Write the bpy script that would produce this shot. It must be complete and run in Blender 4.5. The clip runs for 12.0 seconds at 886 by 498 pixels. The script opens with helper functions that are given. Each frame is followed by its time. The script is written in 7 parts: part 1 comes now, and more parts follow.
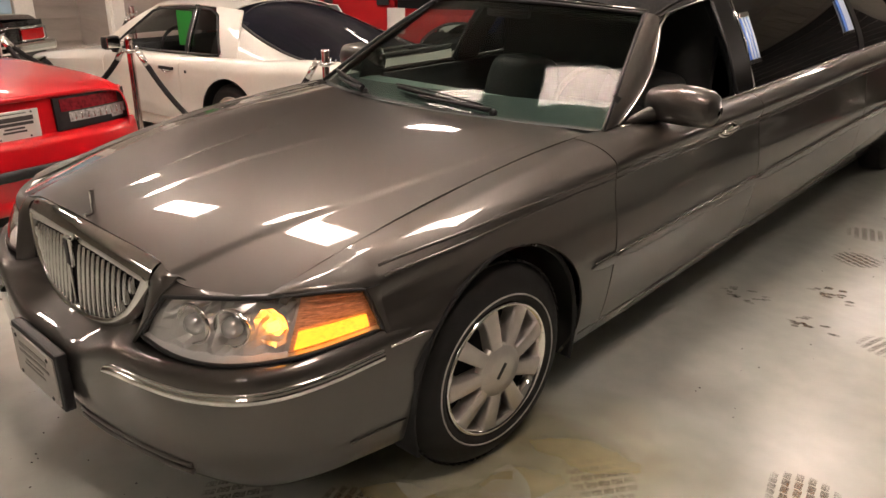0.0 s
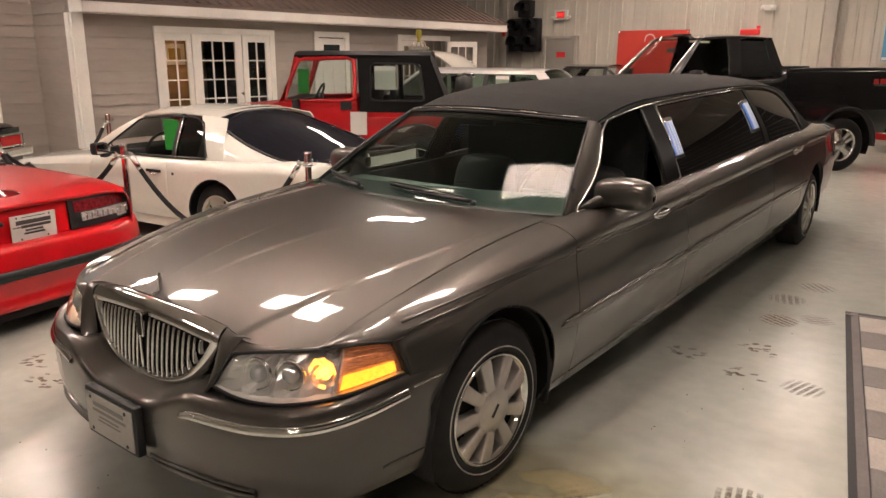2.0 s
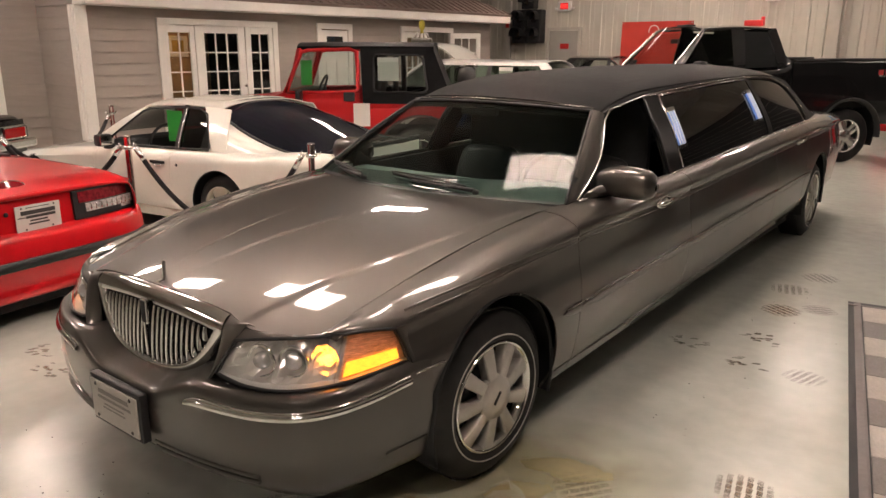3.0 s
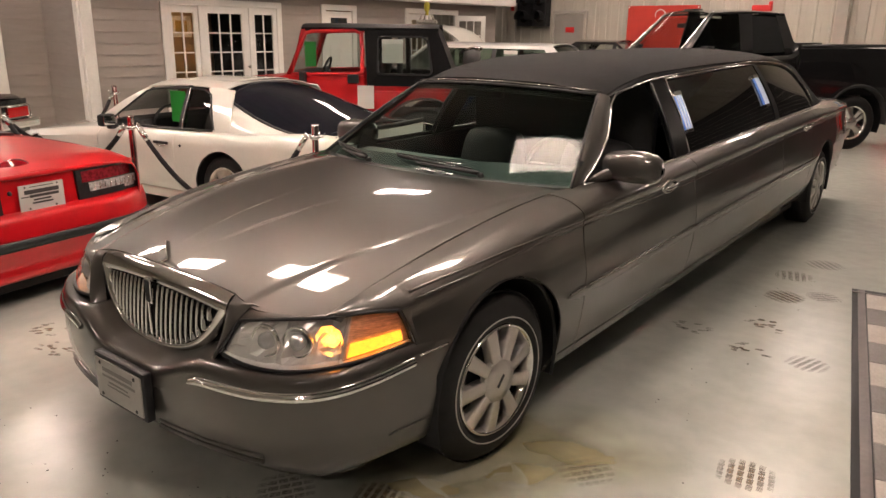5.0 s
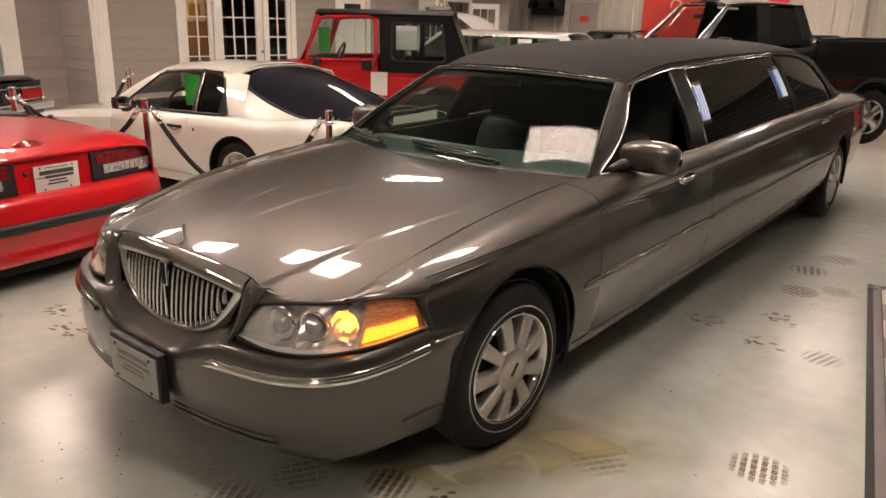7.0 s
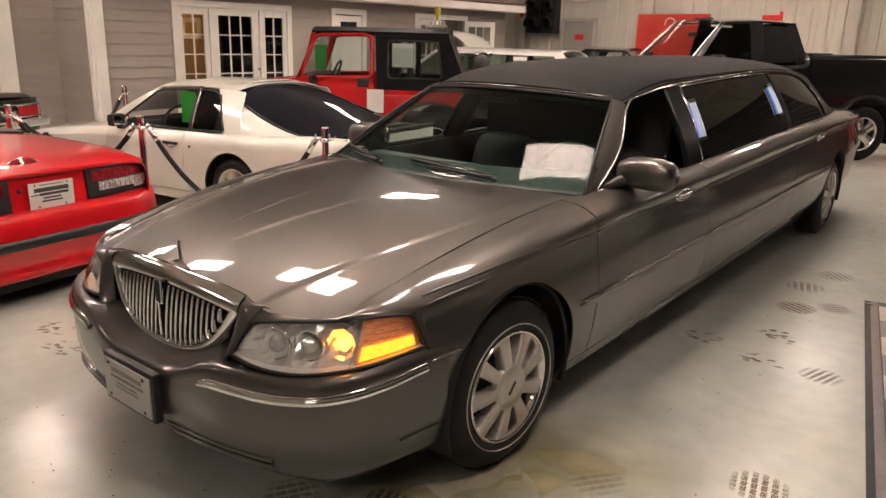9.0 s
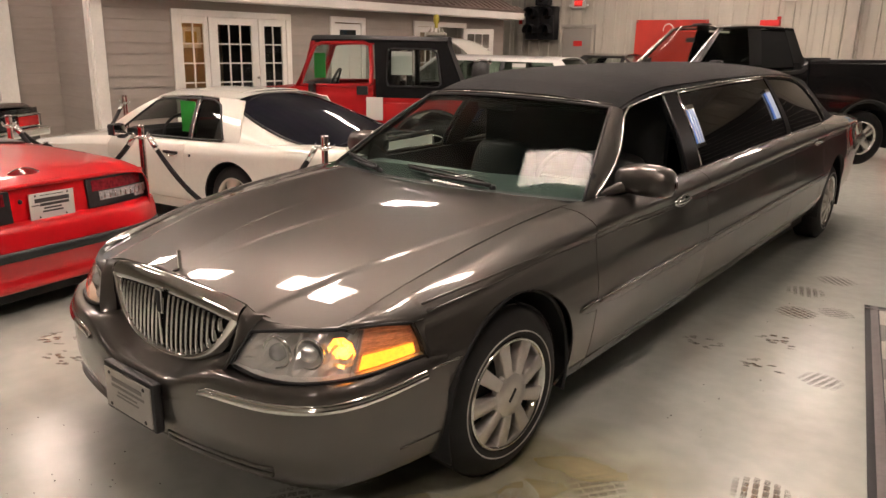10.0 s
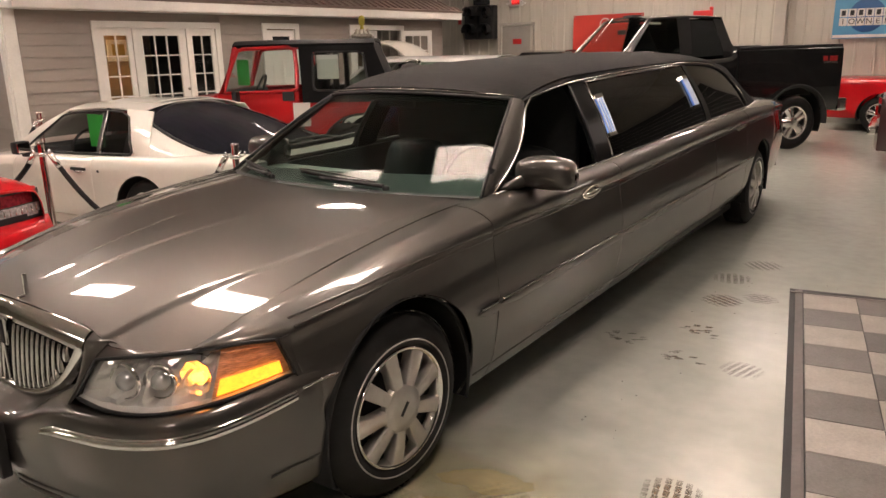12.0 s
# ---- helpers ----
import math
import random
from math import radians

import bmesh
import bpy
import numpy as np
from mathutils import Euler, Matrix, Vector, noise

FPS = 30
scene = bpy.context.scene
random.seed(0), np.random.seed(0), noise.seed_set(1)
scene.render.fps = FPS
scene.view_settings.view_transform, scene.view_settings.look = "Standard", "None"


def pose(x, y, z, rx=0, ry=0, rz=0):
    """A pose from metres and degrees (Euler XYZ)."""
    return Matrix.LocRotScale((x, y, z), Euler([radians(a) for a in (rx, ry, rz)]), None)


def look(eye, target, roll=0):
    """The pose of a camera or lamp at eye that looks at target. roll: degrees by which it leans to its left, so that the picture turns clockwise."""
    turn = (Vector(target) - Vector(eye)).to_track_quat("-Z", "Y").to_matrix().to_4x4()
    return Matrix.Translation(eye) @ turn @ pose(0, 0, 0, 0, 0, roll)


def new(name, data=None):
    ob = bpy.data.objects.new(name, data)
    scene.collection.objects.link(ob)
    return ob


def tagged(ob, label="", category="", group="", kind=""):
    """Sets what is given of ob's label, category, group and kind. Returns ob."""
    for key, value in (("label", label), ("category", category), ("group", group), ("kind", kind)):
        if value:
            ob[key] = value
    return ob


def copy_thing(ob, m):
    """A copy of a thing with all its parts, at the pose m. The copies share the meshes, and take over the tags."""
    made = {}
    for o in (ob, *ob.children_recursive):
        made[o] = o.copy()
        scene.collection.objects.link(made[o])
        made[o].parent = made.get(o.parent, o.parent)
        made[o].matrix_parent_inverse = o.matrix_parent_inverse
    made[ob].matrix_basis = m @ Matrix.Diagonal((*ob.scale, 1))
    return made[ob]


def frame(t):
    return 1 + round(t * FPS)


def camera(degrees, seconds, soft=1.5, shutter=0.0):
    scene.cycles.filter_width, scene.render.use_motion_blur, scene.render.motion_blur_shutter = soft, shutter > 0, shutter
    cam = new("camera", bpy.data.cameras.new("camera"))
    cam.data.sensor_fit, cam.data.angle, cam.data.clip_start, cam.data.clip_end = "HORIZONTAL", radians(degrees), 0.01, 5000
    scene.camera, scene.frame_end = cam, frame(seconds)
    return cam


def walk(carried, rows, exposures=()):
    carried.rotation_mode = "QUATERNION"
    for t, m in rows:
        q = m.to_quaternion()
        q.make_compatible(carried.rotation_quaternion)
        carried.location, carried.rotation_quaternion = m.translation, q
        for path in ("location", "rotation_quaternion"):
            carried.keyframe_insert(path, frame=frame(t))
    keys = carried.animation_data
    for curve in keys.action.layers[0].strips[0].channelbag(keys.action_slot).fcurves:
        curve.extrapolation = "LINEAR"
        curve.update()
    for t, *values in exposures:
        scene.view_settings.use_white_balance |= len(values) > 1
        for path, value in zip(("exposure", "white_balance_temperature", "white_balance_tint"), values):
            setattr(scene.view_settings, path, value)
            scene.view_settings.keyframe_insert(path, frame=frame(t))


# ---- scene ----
cam = camera(61.9, 12.0)

PATH = [
    (0, (2.17, -0.617, 1.562), (0.927, 0.766, 0.825), 1.0),
    (0.5, (2.291, -0.811, 1.62), (1.129, 0.705, 1.026), 1.8),
    (1, (2.347, -1.071, 1.639), (1.203, 0.445, 1.011), 0.8),
    (1.5, (2.389, -1.152, 1.663), (1.201, 0.362, 1.118), 0.7),
    (2, (2.388, -1.166, 1.665), (1.203, 0.365, 1.164), 0.4),
    (2.5, (2.393, -1.17, 1.655), (1.212, 0.376, 1.191), 0.6),
    (3, (2.401, -1.175, 1.651), (1.211, 0.347, 1.131), 0.3),
    (5, (2.39, -1.176, 1.642), (1.203, 0.333, 1.081), 0.8),
    (5.5, (2.386, -1.175, 1.638), (1.197, 0.331, 1.074), 0.8),
    (6, (2.384, -1.195, 1.633), (1.171, 0.294, 1.074), 1.7),
    (6.5, (2.377, -1.19, 1.63), (1.157, 0.279, 1.036), 1.4),
    (7, (2.362, -1.185, 1.631), (1.163, 0.303, 1.041), 1.6),
    (9, (2.349, -1.176, 1.63), (1.15, 0.328, 1.083), 1.6),
    (9.5, (2.354, -1.178, 1.638), (1.153, 0.327, 1.096), 1.4),
    (10, (2.356, -1.178, 1.637), (1.153, 0.328, 1.107), 1.2),
    (10.5, (2.359, -1.176, 1.638), (1.157, 0.335, 1.116), 1.0),
    (11, (2.365, -1.168, 1.634), (1.162, 0.34, 1.107), 0.6),
    (11.5, (2.398, -1.078, 1.62), (1.222, 0.441, 1.065), -1.8),
    (12, (2.48, -0.857, 1.589), (1.357, 0.714, 1.069), -1.1),
]
walk(cam, [(t, look(eye, target, roll)) for t, eye, target, roll in PATH])

# ---- world, lights, exposure ----
world = bpy.data.worlds.new("world")
scene.world = world
world.use_nodes = True
world.node_tree.nodes["Background"].inputs[0].default_value = (0.9, 0.85, 0.78, 1)
world.node_tree.nodes["Background"].inputs[1].default_value = 0.02
scene.view_settings.exposure = 0.0


# ---- materials ----
def material(name, colour, rough=0.5, metal=0.0, coat=0.0, emit=0.0, grain=0.0, grain_scale=40.0, stain=0.0, stain_scale=3.0,
             bump=0.0, bump_scale=200.0, spread=0.0, alpha=1.0, glass=0.0, coat_rough=0.03, stretch=(1, 1, 1), spec=0.5):
    """A principled surface with two scales of colour variation, fine relief and a random spread from piece to piece."""
    m = bpy.data.materials.new(name)
    m.use_nodes = True
    nt = m.node_tree
    n, l = nt.nodes, nt.links
    b = n["Principled BSDF"]
    b.inputs["Base Color"].default_value = (*colour, 1)
    b.inputs["Roughness"].default_value = rough
    b.inputs["Metallic"].default_value = metal
    b.inputs["Coat Weight"].default_value = coat
    b.inputs["Coat Roughness"].default_value = coat_rough
    b.inputs["Transmission Weight"].default_value = glass
    b.inputs["Alpha"].default_value = alpha
    b.inputs["Specular IOR Level"].default_value = spec
    if emit:
        b.inputs["Emission Color"].default_value = (*colour, 1)
        b.inputs["Emission Strength"].default_value = emit
    if grain or stain or bump or spread:
        tc = n.new("ShaderNodeTexCoord")
        mp = n.new("ShaderNodeMapping")
        mp.inputs["Scale"].default_value = stretch
        l.new(tc.outputs["Object"], mp.inputs["Vector"])
        value = None
        for amount, scale, detail in ((grain, grain_scale, 6), (stain, stain_scale, 5)):
            if not amount:
                continue
            t = n.new("ShaderNodeTexNoise")
            t.inputs["Scale"].default_value = scale
            t.inputs["Detail"].default_value = detail
            l.new(mp.outputs[0], t.inputs["Vector"])
            r = n.new("ShaderNodeMapRange")
            r.inputs[1].default_value, r.inputs[2].default_value = 0.3, 0.7
            r.inputs[3].default_value, r.inputs[4].default_value = 1 - amount, 1 + amount
            l.new(t.outputs["Fac"], r.inputs[0])
            if value is None:
                value = r.outputs[0]
            else:
                mul = n.new("ShaderNodeMath")
                mul.operation = "MULTIPLY"
                l.new(value, mul.inputs[0])
                l.new(r.outputs[0], mul.inputs[1])
                value = mul.outputs[0]
        if spread:
            oi = n.new("ShaderNodeObjectInfo")
            r = n.new("ShaderNodeMapRange")
            r.inputs[3].default_value, r.inputs[4].default_value = 1 - spread, 1 + spread
            l.new(oi.outputs["Random"], r.inputs[0])
            if value is None:
                value = r.outputs[0]
            else:
                mul = n.new("ShaderNodeMath")
                mul.operation = "MULTIPLY"
                l.new(value, mul.inputs[0])
                l.new(r.outputs[0], mul.inputs[1])
                value = mul.outputs[0]
        if value is not None:
            sc = n.new("ShaderNodeVectorMath")
            sc.operation = "SCALE"
            sc.inputs[0].default_value = colour
            l.new(value, sc.inputs["Scale"])
            l.new(sc.outputs[0], b.inputs["Base Color"])
        if bump:
            t = n.new("ShaderNodeTexNoise")
            t.inputs["Scale"].default_value = bump_scale
            t.inputs["Detail"].default_value = 4
            l.new(mp.outputs[0], t.inputs["Vector"])
            bp = n.new("ShaderNodeBump")
            bp.inputs["Strength"].default_value = bump
            bp.inputs["Distance"].default_value = 0.004
            l.new(t.outputs["Fac"], bp.inputs["Height"])
            l.new(bp.outputs[0], b.inputs["Normal"])
    return m


M_PAINT = material("taupe_metallic_paint", (0.083, 0.0760, 0.0680), 0.41, 0.72, 1.0, stain=0.06, stain_scale=1.5, grain=0.06, grain_scale=1500)
M_CHROME = material("chrome", (0.82, 0.81, 0.79), 0.08, 1.0, grain=0.05)
M_TRIM = material("dull_chrome_trim", (0.46, 0.45, 0.43), 0.20, 1.0, grain=0.08)
M_SATIN = material("satin_alloy", (0.68, 0.66, 0.63), 0.24, 1.0, grain=0.06, grain_scale=20)
M_SPOKE = material("cast_alloy", (0.55, 0.52, 0.48), 0.32, 0.55, grain=0.06, grain_scale=30)
M_RUBBER = material("tyre_rubber", (0.014, 0.0135, 0.013), 0.6, spec=0.3, bump=0.15, bump_scale=300, stain=0.25, stain_scale=14)
M_WHITEWALL = material("white_stripe_rubber", (0.42, 0.40, 0.38), 0.6, stain=0.2, stain_scale=20)
M_BLACK = material("black_plastic", (0.012, 0.012, 0.013), 0.5, bump=0.1, grain=0.2)
M_DARK = material("underbody_dark", (0.008, 0.008, 0.008), 0.8, stain=0.3)
M_VINYL = material("black_vinyl", (0.0145, 0.0142, 0.0142), 0.75, spec=0.18, bump=0.6, bump_scale=420, grain=0.25, grain_scale=500)
M_TINT = material("dark_tinted_glass", (0.012, 0.013, 0.014), 0.03, coat=0.3)
M_HATCH = material("blue_black_glass", (0.006, 0.007, 0.013), 0.05, spec=0.4, stain=0.2, stain_scale=4)
M_FLOOR = material("grey_epoxy_floor", (0.50, 0.515, 0.465), 0.22, spec=0.32, grain=0.06, grain_scale=9, stain=0.1, stain_scale=0.7, bump=0.02, bump_scale=30)
M_SIDING = material("taupe_siding", (0.31, 0.268, 0.238), 0.6, grain=0.06, grain_scale=60, stain=0.05, spread=0.05, stretch=(1, 1, 6))
M_WHITE = material("white_painted_wood", (0.78, 0.75, 0.70), 0.45, grain=0.04, stain=0.05)
M_STEEL = material("beige_steel_sheet", (0.52, 0.49, 0.42), 0.5, stain=0.08, stain_scale=1.2, spread=0.03)
M_BEAM = material("painted_steel_frame", (0.45, 0.42, 0.37), 0.5, stain=0.1)
M_CEIL = material("ceiling_insulation", (0.60, 0.59, 0.56), 0.8, stain=0.1)
M_ROOF = material("brown_ribbed_roof", (0.20, 0.150, 0.128), 0.65, grain=0.12, grain_scale=60, stain=0.12)
M_RED = material("red_car_paint", (0.58, 0.003, 0.010), 0.35, 0.0, 0.9, spec=0.3, stain=0.05, grain=0.03)
M_JEEPRED = material("red_truck_paint", (0.46, 0.006, 0.010), 0.4, 0.0, 0.5, spec=0.25, stain=0.06)
M_CREAM = material("cream_white_paint", (0.80, 0.785, 0.71), 0.3, 0.0, 1.0, stain=0.04, grain=0.02)
M_BLACKPAINT = material("black_car_paint", (0.008, 0.008, 0.0085), 0.25, 0.0, 1.0, stain=0.1, spec=0.5)
M_SILVER = material("silver_car_paint", (0.56, 0.55, 0.53), 0.38, 0.12, 0.8, stain=0.05)



def clear_glass(name, tint, cover, power=4.0):
    """A pane that lets light through, tinted, with a mirror-like face."""
    m = bpy.data.materials.new(name)
    m.use_nodes = True
    n, l = m.node_tree.nodes, m.node_tree.links
    n.remove(n["Principled BSDF"])
    tr = n.new("ShaderNodeBsdfTransparent")
    tr.inputs[0].default_value = (*tint, 1)
    gl = n.new("ShaderNodeBsdfGlossy")
    gl.inputs["Roughness"].default_value = 0.015
    lw = n.new("ShaderNodeLayerWeight")
    lw.inputs[0].default_value = 0.5
    po = n.new("ShaderNodeMath")
    po.operation = "POWER"
    po.inputs[1].default_value = power
    l.new(lw.outputs["Facing"], po.inputs[0])
    fr = n.new("ShaderNodeMapRange")
    fr.inputs[3].default_value, fr.inputs[4].default_value = ((cover - 1) / (cover + 1)) ** 2 * 1.6, 1.0
    l.new(po.outputs[0], fr.inputs[0])
    mix = n.new("ShaderNodeMixShader")
    l.new(fr.outputs[0], mix.inputs[0])
    l.new(tr.outputs[0], mix.inputs[1])
    l.new(gl.outputs[0], mix.inputs[2])
    l.new(mix.outputs[0], n["Material Output"].inputs[0])
    return m


M_SCREEN = clear_glass("green_windscreen_glass", (0.50, 0.63, 0.58), 1.21, 5.0)
M_SMOKE = clear_glass("smoked_glass", (0.10, 0.10, 0.105), 1.55)
M_CLEAR = clear_glass("window_glass", (0.80, 0.84, 0.82), 1.5)
M_TRUCKRIM = material("polished_truck_alloy", (0.72, 0.70, 0.67), 0.2, 0.9, grain=0.08, grain_scale=20)
M_DULL = clear_glass("dusty_window_glass", (0.72, 0.76, 0.74), 1.25, 10.0)
# the coupe's dim interior is put into this glass as a dark tint
M_SHADEGLASS = clear_glass("shade_tinted_glass", (0.13, 0.14, 0.135), 1.06, 8.0)
M_GREENGLASS = clear_glass("green_side_glass", (0.42, 0.50, 0.45), 1.3, 6.0)
M_LENS = clear_glass("clear_lens", (0.93, 0.93, 0.92), 1.45)
M_AMBER = clear_glass("amber_lens", (1.0, 0.74, 0.58), 1.5)


# ---- mesh tools ----
class Mesh:
    """Collects vertices and faces of one part."""

    def __init__(self):
        self.v, self.f, self.flat = [], [], []

    def add(self, verts, faces, flat=False):
        k = len(self.v)
        self.v += [tuple(float(c) for c in p) for p in verts]
        self.f += [tuple(i + k for i in f) for f in faces]
        self.flat += [flat] * len(faces)
        return self

    def grid(self, p, close_u=False, close_v=False, flat=False, keep=None, flip=False):
        p = np.asarray(p, float)
        nu, nv = p.shape[:2]
        fs = []
        for i in range(nu if close_u else nu - 1):
            for j in range(nv if close_v else nv - 1):
                if keep is not None and not keep[i, j]:
                    continue
                a, b = (i + 1) % nu, (j + 1) % nv
                q = (i * nv + j, a * nv + j, a * nv + b, i * nv + b)
                fs.append(q[::-1] if flip else q)
        return self.add(p.reshape(-1, 3), fs, flat)

    def box(self, c, s, rot=0.0, bevel=0.0):
        """A box about c of full size s, turned about z, with chamfered edges."""
        bm = bmesh.new()
        bmesh.ops.create_cube(bm, size=1)
        bmesh.ops.scale(bm, vec=s, verts=bm.verts)
        if bevel:
            bmesh.ops.bevel(bm, geom=bm.edges[:], offset=min(bevel, 0.45 * min(s)), segments=2, affect="EDGES", profile=0.6)
        bmesh.ops.transform(bm, matrix=pose(*c, 0, 0, rot), verts=bm.verts)
        bm.verts.index_update()
        self.add([v.co for v in bm.verts], [[v.index for v in f.verts] for f in bm.faces], True)
        bm.free()
        return self

    def revolve(self, profile, n=32, centre=(0, 0, 0), axis="x", a0=0.0, a1=360.0, flip=False):
        """profile: rows (along the axis, radius)."""
        full = abs(a1 - a0) >= 360
        k = n if full else n + 1
        p = np.zeros((len(profile), k, 3))
        for i, (h, r) in enumerate(profile):
            for j in range(k):
                a = radians(a0 + (a1 - a0) * j / n)
                c, s = r * math.cos(a), r * math.sin(a)
                p[i, j] = {"x": (h, c, s), "y": (c, h, s), "z": (c, s, h)}[axis]
        return self.grid(p + np.asarray(centre), close_v=full, flip=flip)

    def tube(self, path, radius, n=8, closed=False, squash=1.0, caps=True):
        """A round or flattened bar along a path; radius may be a list."""
        path = [Vector(q) for q in path]
        k = len(path)
        rs = radius if isinstance(radius, (list, tuple)) else [radius] * k
        rows = []
        for i, q in enumerate(path):
            d = path[(i + 1) % k] - path[i - 1] if closed else path[min(i + 1, k - 1)] - path[max(i - 1, 0)]
            d.normalize()
            side = d.cross(Vector((0, 0, 1)))
            if side.length < 1e-3:
                side = Vector((1, 0, 0))
            side.normalize()
            up = side.cross(d)
            rows.append([q + rs[i] * (math.cos(2 * math.pi * j / n) * side + squash * math.sin(2 * math.pi * j / n) * up) for j in range(n)])
        self.grid(np.array([[tuple(x) for x in r] for r in rows]), close_u=closed, close_v=True)
        if caps and not closed:
            base = len(self.v) - k * n
            self.f += [tuple(base + j for j in range(n)), tuple(base + (k - 1) * n + j for j in reversed(range(n)))]
            self.flat += [True, True]
        return self

    def prism(self, outline, lo, hi, axis="y"):
        """A flat outline (two coordinates) drawn out along an axis from lo to hi."""
        n = len(outline)
        def put(a, b, h):
            return {"x": (h, a, b), "y": (a, h, b), "z": (a, b, h)}[axis]
        vs = [put(a, b, lo) for a, b in outline] + [put(a, b, hi) for a, b in outline]
        fs = [tuple(range(n))[::-1], tuple(range(n, 2 * n))] + [(i, (i + 1) % n, n + (i + 1) % n, n + i) for i in range(n)]
        return self.add(vs, fs, True)

    def mirror(self):
        """Adds the picture of all in the plane x = 0."""
        k = len(self.v)
        self.v += [(-x, y, z) for x, y, z in self.v]
        self.f += [tuple(i + k for i in f[::-1]) for f in self.f]
        self.flat += self.flat
        return self

    def flipped(self):
        self.v = [(-x, y, z) for x, y, z in self.v]
        self.f = [f[::-1] for f in self.f]
        return self

    def moved(self, m):
        self.v = [tuple(m @ Vector(q)) for q in self.v]
        return self

    def data(self, name):
        me = bpy.data.meshes.new(name)
        me.from_pydata(self.v, [], self.f)
        me.polygons.foreach_set("use_smooth", [not x for x in self.flat])
        me.validate()
        return me


def thicken(me, t):
    """Gives a sheet a back and edges, with crisp borders."""
    n = len(me.vertices)
    co, no = np.empty(3 * n), np.empty(3 * n)
    me.vertices.foreach_get("co", co)
    me.vertices.foreach_get("normal", no)
    co, no = co.reshape(-1, 3), no.reshape(-1, 3)
    faces = [tuple(p.vertices) for p in me.polygons]
    count = {}
    for f in faces:
        for i in range(len(f)):
            e = (f[i], f[(i + 1) % len(f)])
            count[e] = count.get(e, 0) + 1
    rim = [e for e in count if (e[1], e[0]) not in count]
    smooth = [p.use_smooth for p in me.polygons]
    out = bpy.data.meshes.new(me.name)
    out.from_pydata([tuple(v) for v in np.vstack([co, co - t * no])], [],
                    faces + [tuple(i + n for i in f[::-1]) for f in faces] + [(b, a, a + n, b + n) for a, b in rim])
    out.polygons.foreach_set("use_smooth", smooth + smooth + [True] * len(rim))
    out.validate()
    out.set_sharp_from_angle(angle=radians(38))
    return out


def part(name, mesh, mat, parent=None, label="", at=None, thick=0.0, normals=False, kind=""):
    """One mesh object, under a thing or a part, or on its own."""
    me = mesh.data(name) if isinstance(mesh, Mesh) else mesh
    if normals:
        bm = bmesh.new()
        bm.from_mesh(me)
        bmesh.ops.remove_doubles(bm, verts=bm.verts, dist=1e-5)
        bmesh.ops.recalc_face_normals(bm, faces=bm.faces)
        bm.to_mesh(me)
        bm.free()
    if thick:
        me = thicken(me, thick)
    ob = new(name, me)
    if mat and not me.materials:
        me.materials.append(mat)
    if parent:
        ob.parent = parent
    if at is not None:
        ob.matrix_basis = at
    if label or kind:
        tagged(ob, label, kind=kind)
    return ob


def thing(name, m, label, category, group="", kind=""):
    ob = new(name)
    ob.empty_display_size = 0.1
    ob.matrix_basis = m
    return tagged(ob, label, category, group, kind)


def curve(xs, ys):
    """A smooth monotone curve through points (cubic, with limited slopes)."""
    xs, ys = np.asarray(xs, float), np.asarray(ys, float)
    h, d = np.diff(xs), np.diff(ys) / np.diff(xs)
    m = np.zeros(len(xs))
    m[0], m[-1] = d[0], d[-1]
    for i in range(1, len(xs) - 1):
        if d[i - 1] * d[i] > 0:
            w1, w2 = 2 * h[i] + h[i - 1], h[i] + 2 * h[i - 1]
            m[i] = (w1 + w2) / (w1 / d[i - 1] + w2 / d[i])

    def f(x):
        x = np.clip(np.asarray(x, float), xs[0], xs[-1])
        i = np.clip(np.searchsorted(xs, x) - 1, 0, len(xs) - 2)
        t = (x - xs[i]) / h[i]
        return ((2 * t**3 - 3 * t**2 + 1) * ys[i] + (t**3 - 2 * t**2 + t) * h[i] * m[i]
                + (-2 * t**3 + 3 * t**2) * ys[i + 1] + (t**3 - t**2) * h[i] * m[i + 1])
    return f


def spline(pts, n):
    """n points along a Catmull-Rom curve through pts."""
    p = np.asarray(pts, float)
    p = np.vstack([2 * p[0] - p[1], p, 2 * p[-1] - p[-2]])
    k = len(p) - 3
    out = []
    for s in np.linspace(0, k, n):
        i = min(int(s), k - 1)
        t = s - i
        a, b, c, d = p[i:i + 4]
        out.append(0.5 * (2 * b + (c - a) * t + (2 * a - 5 * b + 4 * c - d) * t * t + (3 * b - a - 3 * c + d) * t**3))
    return np.array(out)


def loft(sections, n=None, m=None):
    """A skin through cross-sections (lists of points); n: points across, m: points along."""
    s = [spline(q, n) if n else np.asarray(q, float) for q in sections]
    s = np.array(s)
    if m:
        s = np.stack([spline(s[:, j], m) for j in range(s.shape[1])], axis=1)
    return s


# ---- the setting ----
def slab(name, c, s, mat, label, category, rot=0.0, parent=None):
    ob = part(name, Mesh().box((0, 0, 0), s), mat, parent, at=pose(*c, 0, 0, rot))
    return tagged(ob, label, category, kind="structure")


